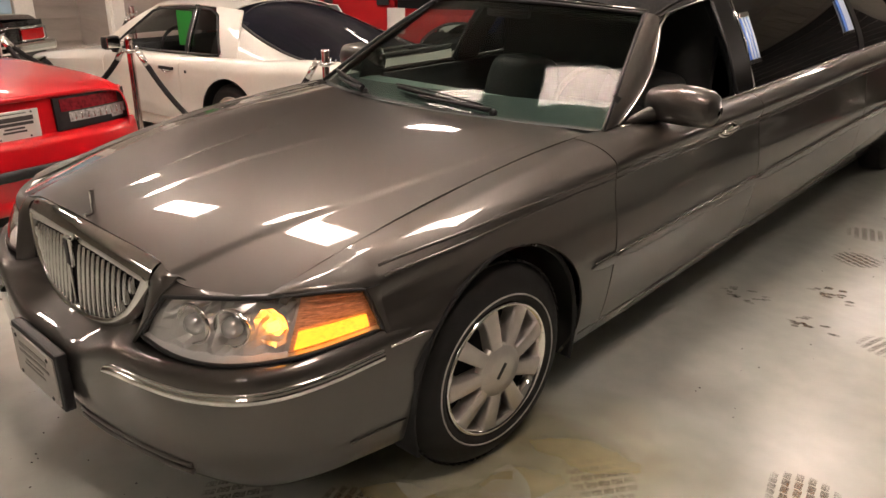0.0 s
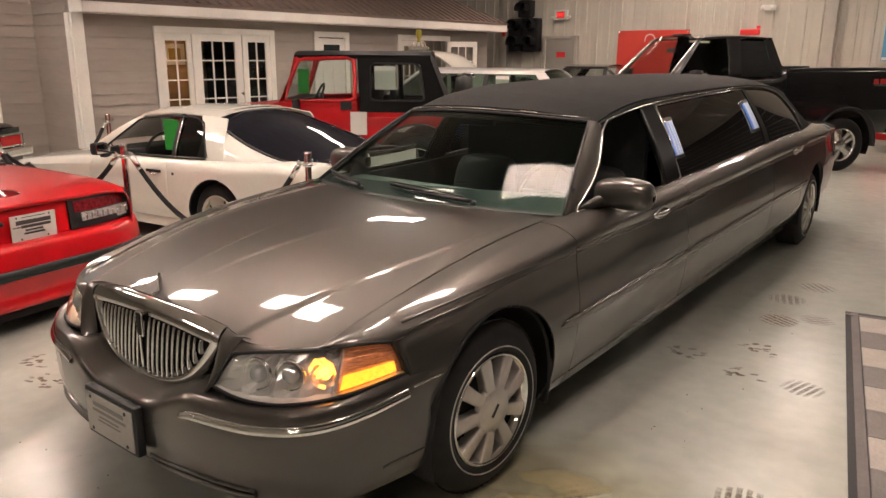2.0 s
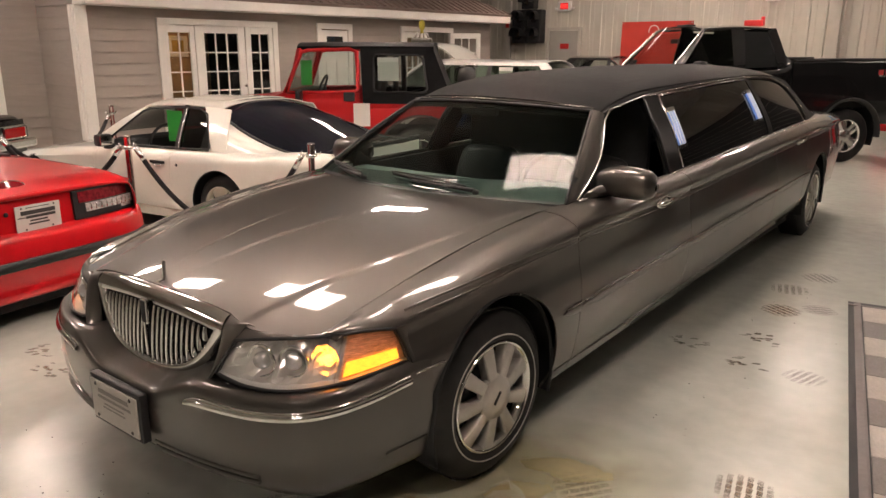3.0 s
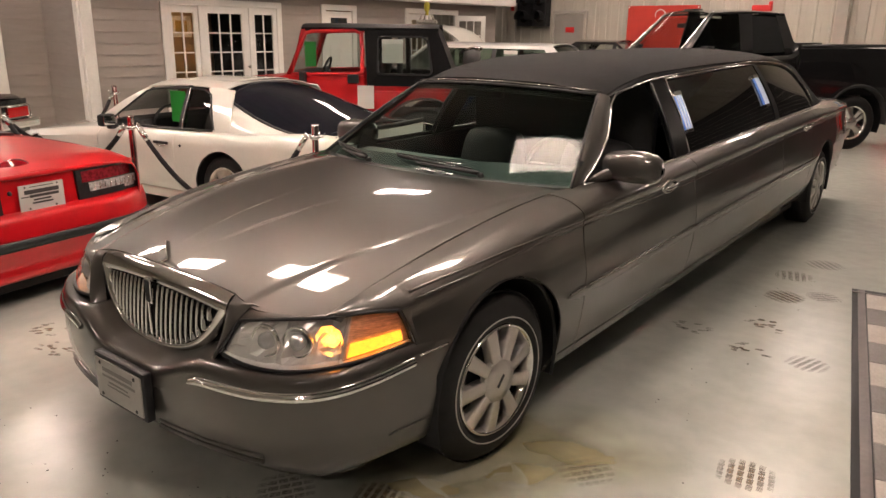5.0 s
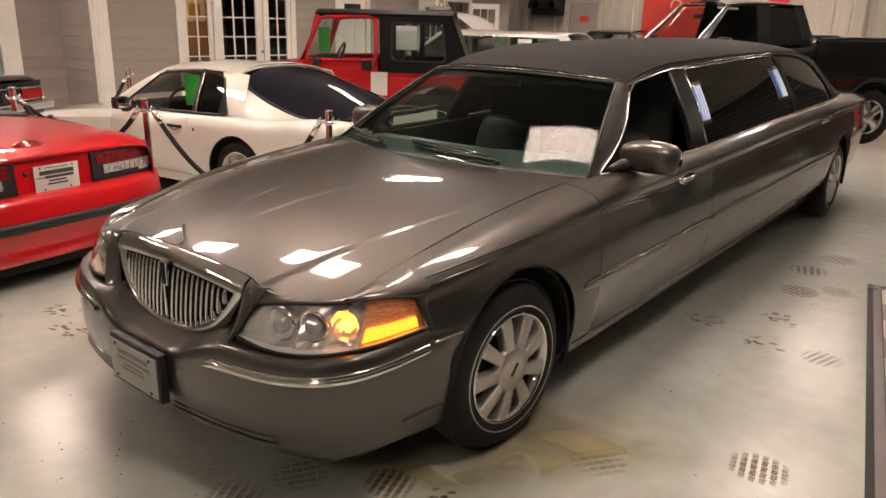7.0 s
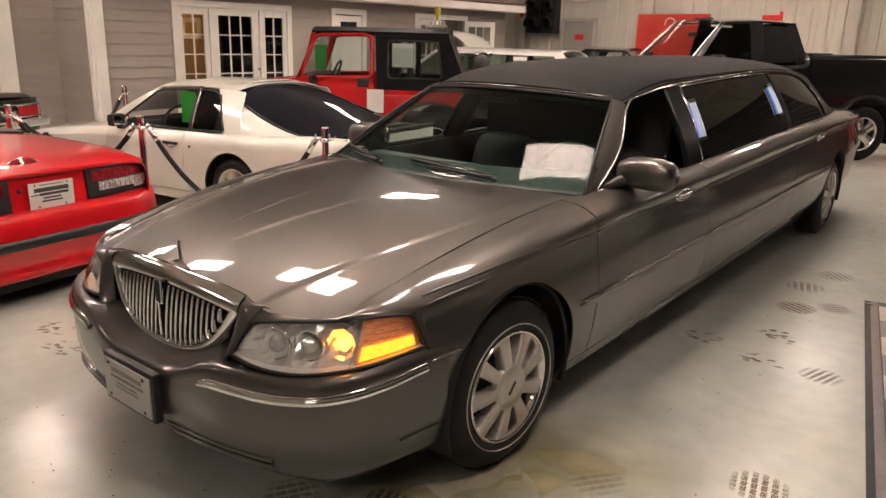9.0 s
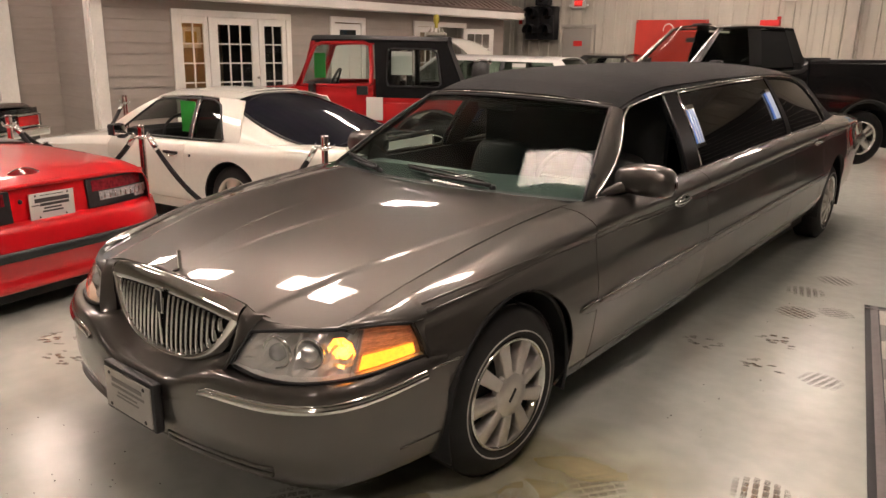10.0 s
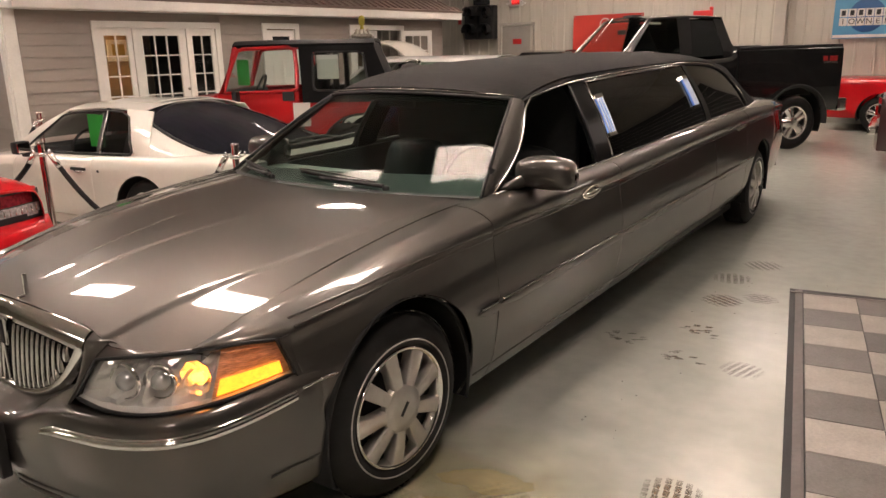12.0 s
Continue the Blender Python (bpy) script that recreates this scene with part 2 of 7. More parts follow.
KF = 1.099                                      # share by which the far wall stands deeper than the columns' first row
FAR = pose(-5.95, 16.6, 0, 0, 0, -3.4)           # foot of the far wall: x along it
HOUSE = pose(-9.38, 4.68, 0, 0, 0, -4)           # foot of the house's corner: y along its front, x out of it
slab("floor", (-2, 3, -0.1), (36, 36, 0.2), M_FLOOR, "glossy grey epoxy showroom floor with stains", "floor")
slab("ceiling", (-2, 3, 5.4), (36, 36, 0.2), M_CEIL, "dim insulated ceiling of a steel hall", "ceiling")
slab("wall_south", (-2, -12, 2.65), (36, 0.2, 5.3), M_STEEL, "beige steel sheet wall", "wall")
# unseen east wall, coloured dark so that the limousine's flank mirrors dark
M_DARKWALL = material("plain_dark_sheet", (0.05, 0.048, 0.046), 0.6, stain=0.2, stain_scale=1.0)
slab("wall_east", (9.5, 2, 2.65), (0.2, 36, 5.3), M_DARKWALL, "unseen closing wall, dark for the limousine's flank reflections", "wall")
slab("wall_west", (-17.5, 0, 2.65), (0.2, 34, 5.3), M_STEEL, "beige steel sheet wall", "wall")

# far wall of ribbed sheets, each sheet a piece
far_wall = tagged(part("wall_far", Mesh().box((0, 0.16, 2.65), (36, 0.2, 5.3)), M_STEEL, at=FAR), "beige ribbed steel sheet wall", "wall", kind="structure")
profile = [(0, 0), (0.05, 0), (0.062, -0.022), (0.098, -0.022), (0.11, 0), (0.20, 0), (0.206, -0.006), (0.224, -0.006), (0.23, 0), (0.33, 0)]
sheet = Mesh().grid([[(x + 0.33 * k, y, z) for z in (0.0, 5.3)] for k in range(3) for x, y in profile[:-1]] + [[(0.985, 0, z) for z in (0.0, 5.3)]], flat=True).data("steel_sheet")
sheet.materials.append(M_STEEL)
for k in range(-11, 16):
    part("steel_sheet", sheet, None, far_wall, at=pose(0.99 * k, 0.05, 0))
slab("baseboard_far", (0, 0, 0), (0.01, 0.01, 0.01), M_BEAM, "grey steel base rail", "trim").matrix_basis = FAR @ pose(0, 0.03, 0.05) @ Matrix.Diagonal((3200, 4, 10, 1))


def far(x, z, out=0.0):
    """A place on the far wall."""
    return FAR @ pose((x + 5.2) * KF, -0.03 - out, 1.655 + (z - 1.655) * KF if z else 0.0) @ Matrix.Diagonal((KF, KF, KF, 1))


for x, w in ((-8.27, 0.17), (-0.72, 0.20)):
    col = Mesh().box((0, 0, 2.4), (w, 0.02, 4.8)).box((0, 0.10, 2.4), (0.02, 0.18, 4.8)).box((0, 0.0, 4.6), (w * 1.6, 0.03, 0.4))
    tagged(part("steel_column", col, M_BEAM, at=far(x, 0, 0.10)), "painted steel column against the wall", "column", kind="structure")

# added out of view: a dark surface for the limousine's flank to mirror
roller = thing("door_2", FAR @ pose(11.6, -0.02, 0), "dark roller door added out of view to darken the flank's reflections", "door", kind="structure")
part("door_frame", Mesh().box((-3.2, 0, 2.1), (0.16, 0.10, 4.2), 0, 0.01).box((3.2, 0, 2.1), (0.16, 0.10, 4.2), 0, 0.01).box((0, 0, 4.28), (6.56, 0.10, 0.16), 0, 0.01), M_BEAM, roller)
for k in range(14):
    part("door_slat", Mesh().box((0, 0.01, 0.15 + 0.30 * k), (6.24, 0.04, 0.285), 0, 0.012), M_DARKWALL, roller)

# exit sign, steel door, notice, banner, traffic signal, emergency lamp
M_SIGNRED = material("red_sign", (0.70, 0.03, 0.03), 0.4, grain=0.05)
M_EXITGLOW = material("lit_red_letters", (1.0, 0.05, 0.04), 0.4, emit=2.2)
M_OFFWHITE = material("off_white_plastic", (0.72, 0.70, 0.66), 0.4, stain=0.06)
M_BANNER = material("red_banner_cloth", (0.56, 0.045, 0.03), 0.6, stain=0.08, bump=0.15, bump_scale=60)


def lettering(name, body, size, mat, parent, at, depth=0.002):
    c = bpy.data.curves.new(name, "FONT")
    c.body, c.size, c.extrude, c.align_x, c.align_y = body, size, depth, "CENTER", "CENTER"
    ob = new(name, c)
    me = bpy.data.meshes.new_from_object(ob.evaluated_get(bpy.context.evaluated_depsgraph_get()))
    bpy.data.objects.remove(ob)
    return part(name, me, mat, parent, at=at)


ex = thing("exit_sign", far(-6.67, 2.67), "white exit sign with lit red letters", "exit sign")
part("sign_box", Mesh().box((0, 0, 0), (0.36, 0.06, 0.22), 0, 0.01), M_OFFWHITE, ex)
part("lit_panel", Mesh().box((0, -0.031, 0), (0.22, 0.006, 0.15), 0, 0.003), M_SIGNRED, ex)
lettering("letters", "EXIT", 0.10, M_EXITGLOW, ex, pose(0, -0.036, 0, 90))
for sx in (-1, 1):
    part("lamp_head", Mesh().box((0.22 * sx, -0.01, -0.05), (0.08, 0.06, 0.05), 0, 0.015), M_OFFWHITE, ex)
dr = thing("door_1", far(-6.65, 0) @ Matrix.Diagonal((1, 1, 0.935, 1)), "grey steel door with red notice", "door", kind="structure")
M_DOORGREY = material("grey_door_paint", (0.33, 0.31, 0.28), 0.45, stain=0.06)
part("door_leaf", Mesh().box((0, 0.0, 1.05), (0.80, 0.05, 2.10), 0, 0.004), M_DOORGREY, dr)
for x, w, z, h in ((-0.44, 0.07, 1.09, 2.18), (0.44, 0.07, 1.09, 2.18), (0, 0.95, 2.15, 0.07)):
    part("door_frame", Mesh().box((x, -0.015, z), (w, 0.08, h), 0, 0.005), M_BEAM, dr)
part("notice", Mesh().box((0.03, -0.030, 1.72), (0.24, 0.004, 0.13)), M_SIGNRED, dr, "red notice")
part("door_lever", Mesh().box((-0.33, -0.05, 1.0), (0.12, 0.03, 0.03), 0, 0.008), M_SATIN, dr)
bn = thing("banner", far(-4.30, 1.68), "red cloth banner hung on the wall", "banner")
part("cloth", Mesh().grid([[(x, -0.012 + 0.012 * math.sin(9 * x + 2 * z), z) for z in np.linspace(-0.55, 0.60, 9)] for x in np.linspace(-0.83, 0.83, 30)]), M_BANNER, bn, thick=0.004)
part("printed_ring", Mesh().revolve([(-0.026, 0.125), (-0.030, 0.115), (-0.026, 0.105)], 30, (-0.05, 0, 0.40), "y", 0, 200), M_OFFWHITE, bn)
for x in (-0.8, 0.8):
    part("grommet", Mesh().revolve([(-0.022, 0.02), (-0.026, 0.014), (-0.022, 0.009)], 14, (x, 0, 0.565), "y"), M_SATIN, bn)
ts = thing("traffic_signal", far(-7.62, 2.40, 0.12), "black traffic signal with twin heads", "traffic light")
M_SIGNAL = material("signal_lens", (0.015, 0.014, 0.016), 0.2, coat=0.6)
for sx in (-1, 1):
    hd = part("signal_head", Mesh().box((0.225 * sx, 0, -0.18), (0.40, 0.22, 0.78), 0, 0.03), M_BLACK, ts)
    for z in (0.03, -0.36):
        part("signal_lens", Mesh().revolve([(-0.115, 0.125), (-0.135, 0.09), (-0.142, 0.0)], 24, (0.225 * sx, 0, z), "y"), M_SIGNAL, hd)
        part("visor", Mesh().revolve([(-0.11, 0.15), (-0.30, 0.155)], 20, (0.225 * sx, 0, z), "y", -20, 200), M_BLACK, hd, thick=0.006)
hd = part("top_head", Mesh().box((0.02, 0, 0.43), (0.36, 0.22, 0.40), 0, 0.03), M_BLACK, ts)
part("signal_lens", Mesh().revolve([(-0.115, 0.125), (-0.135, 0.09), (-0.142, 0.0)], 24, (0.02, 0, 0.43), "y"), M_SIGNAL, hd)
part("visor", Mesh().revolve([(-0.11, 0.15), (-0.30, 0.155)], 20, (0.02, 0, 0.43), "y", -20, 200), M_BLACK, hd, thick=0.006)
M_YELLOW = material("yellow_bracket", (0.42, 0.30, 0.05), 0.5, stain=0.2)
part("bracket", Mesh().box((0, 0.02, 0.66), (0.20, 0.14, 0.06), 0, 0.01).box((0, 0.1, 0.72), (1.0, 0.04, 0.03), 0, 0.005), M_YELLOW, ts)
tagged(part("red_beacon", Mesh().box((0, -0.05, 0), (0.38, 0.12, 0.12), 0, 0.03).box((0.16, -0.05, 0.09), (0.07, 0.06, 0.07), 0, 0.02), M_SIGNRED, at=far(-2.18, 2.20, 0.05)), "red plastic beacon fixed to the wall", "beacon")
em = thing("emergency_lamp", far(-1.89, 2.66), "white emergency lamp on the wall", "lamp")
part("lamp_case", Mesh().box((0, -0.03, 0), (0.26, 0.09, 0.10), 0, 0.015), M_OFFWHITE, em)
for sx in (-1, 1):
    part("lamp_head", Mesh().revolve([(0.0, 0.03), (-0.06, 0.045), (-0.065, 0.0)], 14, (0.09 * sx, -0.05, -0.01), "y"), M_OFFWHITE, em)
tagged(part("fire_notice", Mesh().box((0, 0, 0), (0.10, 0.006, 0.26)), M_SIGNRED, at=far(-8.27, 2.33, 0.115)), "red fire notice on the column", "sign")
# blue owner sign
M_BLUE = material("blue_sign", (0.10, 0.33, 0.55), 0.45, stain=0.06)
M_DEEPBLUE = material("deep_blue_print", (0.02, 0.10, 0.28), 0.45)
sg = thing("owner_sign", far(0.80, 2.02), "blue printed wall sign with white letter tiles", "sign")
part("sign_board", Mesh().box((0, -0.01, 0), (1.24, 0.02, 0.72), 0, 0.003), M_BLUE, sg)
part("globe_print", Mesh().revolve([(-0.021, 0.29), (-0.023, 0.285), (-0.023, 0.0)], 36, (-0.09, 0, 0.03), "y"), M_DEEPBLUE, sg)
part("lower_band", Mesh().box((0, -0.022, -0.32), (1.22, 0.004, 0.05)), M_OFFWHITE, sg)
for k in range(6):
    part("letter_tile", Mesh().box((-0.46 + 0.138 * k, -0.026, 0.080), (0.128, 0.006, 0.138), 0, 0.002), M_OFFWHITE, sg)
    part("letter_block", Mesh().box((-0.46 + 0.138 * k, -0.0305, 0.080), (0.066, 0.003, 0.090), 0, 0.001), M_BLACK, sg)
for k, ch in enumerate("1OWNER"):
    part("letter_tile", Mesh().box((-0.46 + 0.138 * k, -0.026, -0.072), (0.128, 0.006, 0.138), 0, 0.002), M_OFFWHITE, sg)
    lettering("letter", ch, 0.135, M_BLACK, sg, pose(-0.46 + 0.138 * k, -0.031, -0.072, 90))

# ---- the house front inside the hall ----
house = thing("house_front", HOUSE, "taupe clapboard house front with white trim", "house", kind="structure")
LEN = 10.2


def boards(x0, y0, x1, y1, z0, z1, holes=(), rows=0.178, out=(1, 0)):
    """Overlapping clapboards along a wall line, left out where there is an opening."""
    d = Vector((x1 - x0, y1 - y0))
    n = d.length
    d /= n
    z = z0
    while z < z1 - 0.02:
        h = min(rows, z1 - z)
        spans = [(0.0, n)]
        for a, b, lo, hi in holes:
            if z + h > lo and z < hi:
                spans = [q for s in spans for q in ((s[0], min(s[1], a)), (max(s[0], b), s[1])) if q[1] - q[0] > 0.02]
        for a, b in spans:
            p, q = (x0 + d.x * a, y0 + d.y * a), (x0 + d.x * b, y0 + d.y * b)
            rows_ = []
            for (cx, cy) in (p, q):
                rows_.append([(cx + out[0] * o, cy + out[1] * o, z + dz) for o, dz in ((0.0, -0.012), (0.034, -0.012), (0.034, -0.002), (0.010, h + 0.004), (0.0, h + 0.004))])
            part("clapboard", Mesh().grid(rows_, close_v=True, flat=True), M_SIDING, house)
        z += rows


# openings along the front: from, to, sill, head
OPEN = ((1.30, 3.71, 0.0, 2.15), (4.66, 5.58, 0.0, 2.16), (7.00, 8.75, 0.0, 2.16))
wall = Mesh().box((-0.06, LEN / 2, 2.30), (0.10, LEN, 0.30))
edges = [0.0] + [v for o in OPEN for v in o[:2]] + [LEN]
for a, b in zip(edges[::2], edges[1::2]):
    wall.box((-0.06, (a + b) / 2, 1.08), (0.10, b - a, 2.15))
part("front_wall", wall, M_SIDING, house)
boards(0, 0.15, 0, LEN, 0.0, 2.30, tuple((a - 0.15, b - 0.15, lo, hi) for a, b, lo, hi in OPEN))
part("gable_wall", Mesh().box((-0.73, 0.06, 1.9), (1.44, 0.10, 3.8)), M_SIDING, house)
boards(-1.44, 0.0, -0.10, 0.0, 0.0, 3.6, (), out=(0, -1))
part("return_wall", Mesh().box((-1.52, -1.9, 1.9), (0.10, 3.8, 3.8)), M_SIDING, house)
boards(-1.45, 0.0, -1.45, -0.69, 0.0, 3.6, ())
# corner boards, eave, rake, roof
part("corner_board", Mesh().box((0.018, 0.075, 1.15), (0.075, 0.18, 2.30), 0, 0.006), M_WHITE, house)
part("corner_board", Mesh().box((-0.045, -0.028, 1.15), (0.13, 0.054, 2.30), 0, 0.006), M_WHITE, house)
part("corner_board", Mesh().box((-1.42, -0.83, 1.7), (0.07, 0.28, 3.4), 0, 0.006), M_WHITE, house)
part("display_window", Mesh().box((-1.45, -2.05, 1.5), (0.04, 2.1, 1.9), 0, 0.004), material("pale_blue_poster", (0.35, 0.48, 0.60), 0.25, coat=0.5, stain=0.2, stain_scale=2.0), house, "pale blue poster behind glass")
part("soffit", Mesh().box((0.22, LEN / 2 + 0.12, 2.305), (0.46, LEN + 0.2, 0.02)), M_WHITE, house)
part("fascia", Mesh().box((0.455, LEN / 2 + 0.12, 2.405), (0.03, LEN + 0.22, 0.20), 0, 0.004), M_WHITE, house)
part("eave_return", Mesh().box((0.23, 0.005, 2.405), (0.48, 0.03, 0.20), 0, 0.004), M_WHITE, house)
PITCH = 0.46
rk = Mesh().grid([[(0.47 - a, y, 2.30 + PITCH * a + dz) for y, dz in ((-0.035, 0.0), (-0.035, 0.22), (0.0, 0.22), (0.0, 0.0))] for a in (0.0, 5.2)], close_v=True, flat=True)
part("rake_board", rk, M_WHITE, house)
part("roof", Mesh().add([(0.50, -0.06, 2.50), (0.50, LEN + 0.25, 2.50), (-4.9, LEN - 3.2, 2.49 + PITCH * 5.4), (-4.9, -0.06, 2.50 + PITCH * 5.4)], [(0, 1, 2, 3)], True), M_ROOF, house, thick=0.05)
for k in range(50):
    y = 0.02 + 0.21 * k
    a = min(5.35, (LEN + 0.25 - y) * 5.4 / 3.45)
    part("roof_rib", Mesh().grid([[(0.515 - q, y + dy, 2.505 + PITCH * q + dz) for dy, dz in ((-0.028, 0.0), (-0.012, 0.030), (0.012, 0.030), (0.028, 0.0))] for q in (0.0, a)], flat=True), M_ROOF, house)


def casing(y0, y1, z1, w=0.11):
    for y in (y0 + w / 2, y1 - w / 2):
        part("casing", Mesh().box((0.02, y, z1 / 2), (0.06, w, z1), 0, 0.006), M_WHITE, house)
    part("casing", Mesh().box((0.022, (y0 + y1) / 2, z1 - w / 2), (0.066, y1 - y0, w), 0, 0.006), M_WHITE, house)


def glazed_leaf(name, y0, y1, z0, z1, cols, rows_n, label, stile=0.085, x=0.0, ang=0.0, top=0.12, low=0.25):
    """A door leaf or sidelight with a grid of panes."""
    lf = part(name, Mesh().box((0, 0, 0), (0.001, 0.001, 0.001)), M_WHITE, house, label, at=pose(x, y0, 0, 0, 0, ang))
    w = y1 - y0
    for y in (stile / 2, w - stile / 2):
        part("stile", Mesh().box((0, y, (z0 + z1) / 2), (0.045, stile, z1 - z0), 0, 0.004), M_WHITE, lf)
    part("rail", Mesh().box((0, w / 2, z1 - top / 2), (0.045, w - 2 * stile, top), 0, 0.003), M_WHITE, lf)
    part("rail", Mesh().box((0, w / 2, z0 + low / 2), (0.045, w - 2 * stile, low), 0, 0.003), M_WHITE, lf)
    gy0, gy1, gz0, gz1 = stile, w - stile, z0 + low, z1 - top
    for k in range(1, cols):
        part("muntin", Mesh().box((0.004, gy0 + (gy1 - gy0) * k / cols, (gz0 + gz1) / 2), (0.03, 0.022, gz1 - gz0), 0, 0.003), M_WHITE, lf)
    for k in range(1, rows_n):
        part("muntin", Mesh().box((0.004, (gy0 + gy1) / 2, gz0 + (gz1 - gz0) * k / rows_n), (0.028, gy1 - gy0, 0.022), 0, 0.003), M_WHITE, lf)
    for i in range(cols):
        for j in range(rows_n):
            a, b = gy0 + (gy1 - gy0) * i / cols, gz0 + (gz1 - gz0) * j / rows_n
            part("pane", Mesh().grid([[(0, y, z) for z in (b, b + (gz1 - gz0) / rows_n)] for y in (a, a + (gy1 - gy0) / cols)], flat=True), M_CLEAR, lf)
    return lf


casing(1.30, 3.71, 2.15)
glazed_leaf("sidelight", 1.41, 1.98, 0.02, 2.04, 2, 5, "white sidelight with small panes")
glazed_leaf("french_door", 2.03, 2.99, 0.02, 2.04, 3, 5, "white french door with fifteen panes", 0.14)
glazed_leaf("sidelight", 3.04, 3.60, 0.02, 2.04, 2, 5, "white sidelight with small panes")
for y in (2.005, 3.015):
    part("mullion", Mesh().box((0.018, y, 1.02), (0.07, 0.05, 2.04), 0, 0.005), M_WHITE, house)
part("door_knob", Mesh().revolve([(0.0, 0.012), (0.03, 0.012), (0.045, 0.028), (0.06, 0.026), (0.068, 0.0)], 16, (0.03, 2.93, 1.0), "x"), M_SATIN, house)
casing(4.66, 5.58, 2.16)
lf = part("panel_door", Mesh().box((0, 5.12, 1.02), (0.045, 0.68, 2.02), 0, 0.004), M_WHITE, house, "white door with a small dark light")
part("pane", Mesh().box((0.024, 5.12, 1.78), (0.006, 0.42, 0.26), 0, 0.002), M_TINT, lf)
for z in (0.45, 1.15):
    for y in (4.98, 5.26):
        part("raised_panel", Mesh().box((0.025, y, z), (0.014, 0.22, 0.55), 0, 0.006), M_WHITE, lf)
casing(7.00, 8.75, 2.16)
glazed_leaf("french_door", 7.12, 7.87, 0.02, 2.04, 3, 5, "white french door with fifteen panes", 0.10)
glazed_leaf("open_french_door", 8.63, 9.37, 0.02, 2.04, 3, 5, "white french door standing open", 0.10, 0.06, -35)
# room behind the doors: dark walls, a picture, and an added hidden lamp lighting it
M_ROOM = material("tan_room_wall", (0.42, 0.30, 0.19), 0.7, stain=0.1)
part("room_back", Mesh().box((-2.6, LEN / 2, 1.2), (0.08, LEN, 2.4)), M_ROOM, house)
part("room_ceiling", Mesh().box((-1.35, LEN / 2, 2.42), (2.5, LEN, 0.06)), M_ROOM, house)
part("room_side", Mesh().box((-1.35, 6.3, 1.2), (2.5, 0.08, 2.4)), M_ROOM, house)
part("room_partition", Mesh().prism([(-0.16, 1.99), (-2.55, 3.66), (-2.55, 3.74), (-0.16, 2.05)], 0.0, 2.39, "z"), M_ROOM, house)
part("dark_back", Mesh().box((-2.5, 5.0, 1.2), (0.03, 2.5, 2.38)), M_DARKWALL, house)
M_LAMPGLOW = material("lit_lamp_shade", (1.0, 0.66, 0.36), 0.5, emit=42.0)
lp = thing("table_lamp", HOUSE @ pose(-1.9, 1.75, 1.34), "lit table lamp added out of view to light the room", "lamp")
part("shade", Mesh().revolve([(0.28, 0.17), (0.52, 0.10)], 20, (0, 0, 0), "z"), M_LAMPGLOW, lp, thick=0.004)
part("stand", Mesh().revolve([(0.0, 0.09), (0.02, 0.085), (0.05, 0.03), (0.16, 0.05), (0.25, 0.02), (0.40, 0.012)], 16, (0, 0, 0), "z"), M_YELLOW, lp)
M_WOOD = material("dark_wood", (0.13, 0.065, 0.03), 0.4, grain=0.25, grain_scale=12, stretch=(1, 8, 1))
cb = thing("cabinet", HOUSE @ pose(-1.95, 1.75, 0), "dark wooden cabinet inside the house", "cabinet")
part("body", Mesh().box((0, 0, 0.65), (0.45, 1.1, 1.30), 0, 0.01), M_WOOD, cb)
part("top", Mesh().box((0, 0, 1.32), (0.50, 1.16, 0.04), 0, 0.008), M_WOOD, cb)
for y in (-0.27, 0.27):
    part("door", Mesh().box((0.232, y, 0.65), (0.016, 0.50, 1.18), 0, 0.005), M_WOOD, cb)
pc = thing("picture", HOUSE @ pose(-2.53, 3.05, 1.70), "small framed picture on the room wall", "picture")
M_GOLD = material("gilt_frame", (0.55, 0.40, 0.15), 0.4, 0.4)
part("frame", Mesh().box((0, 0, 0), (0.03, 0.46, 0.42), 0, 0.008), M_WHITE, pc)
part("print", Mesh().box((0.017, 0, 0), (0.006, 0.26, 0.24)), M_GOLD, pc)

# ---- the limousine ----
limo = thing("limousine", pose(0, 0, 0), "taupe metallic stretch limousine with black vinyl roof", "car")


def rake(y):
    return 0.018 * max(y - 1.5, 0.0)


HW = curve([0.45, 0.6, 0.9, 1.3, 2.0, 5.5, 6.4, 7.0, 7.35, 7.5], [0.892, 0.926, 0.966, 0.985, 0.99, 0.99, 0.985, 0.955, 0.91, 0.84])
TOPX = curve([0.30, 0.5, 0.64, 0.88, 1.15, 1.47, 1.8, 2.3, 5.8, 6.3, 7.2, 7.5], [0.722, 0.737, 0.747, 0.757, 0.765, 0.77, 0.79, 0.865, 0.865, 0.82, 0.76, 0.72])
TOPZ = curve([0.30, 0.5, 0.64, 0.88, 1.15, 1.47, 1.8, 2.7, 4.8, 5.9, 6.6, 7.3, 7.5], [0.757, 0.808, 0.842, 0.885, 0.925, 0.955, 0.97, 0.968, 0.99, 0.995, 0.99, 0.95, 0.90])
ROOFH = curve([2.2, 2.5, 3.0, 4.0, 5.0, 5.6, 6.1, 6.35, 6.5], [1.398, 1.455, 1.492, 1.50, 1.488, 1.455, 1.385, 1.275, 1.13])
R = 0.351
AX1, AX2 = 1.02, 6.17


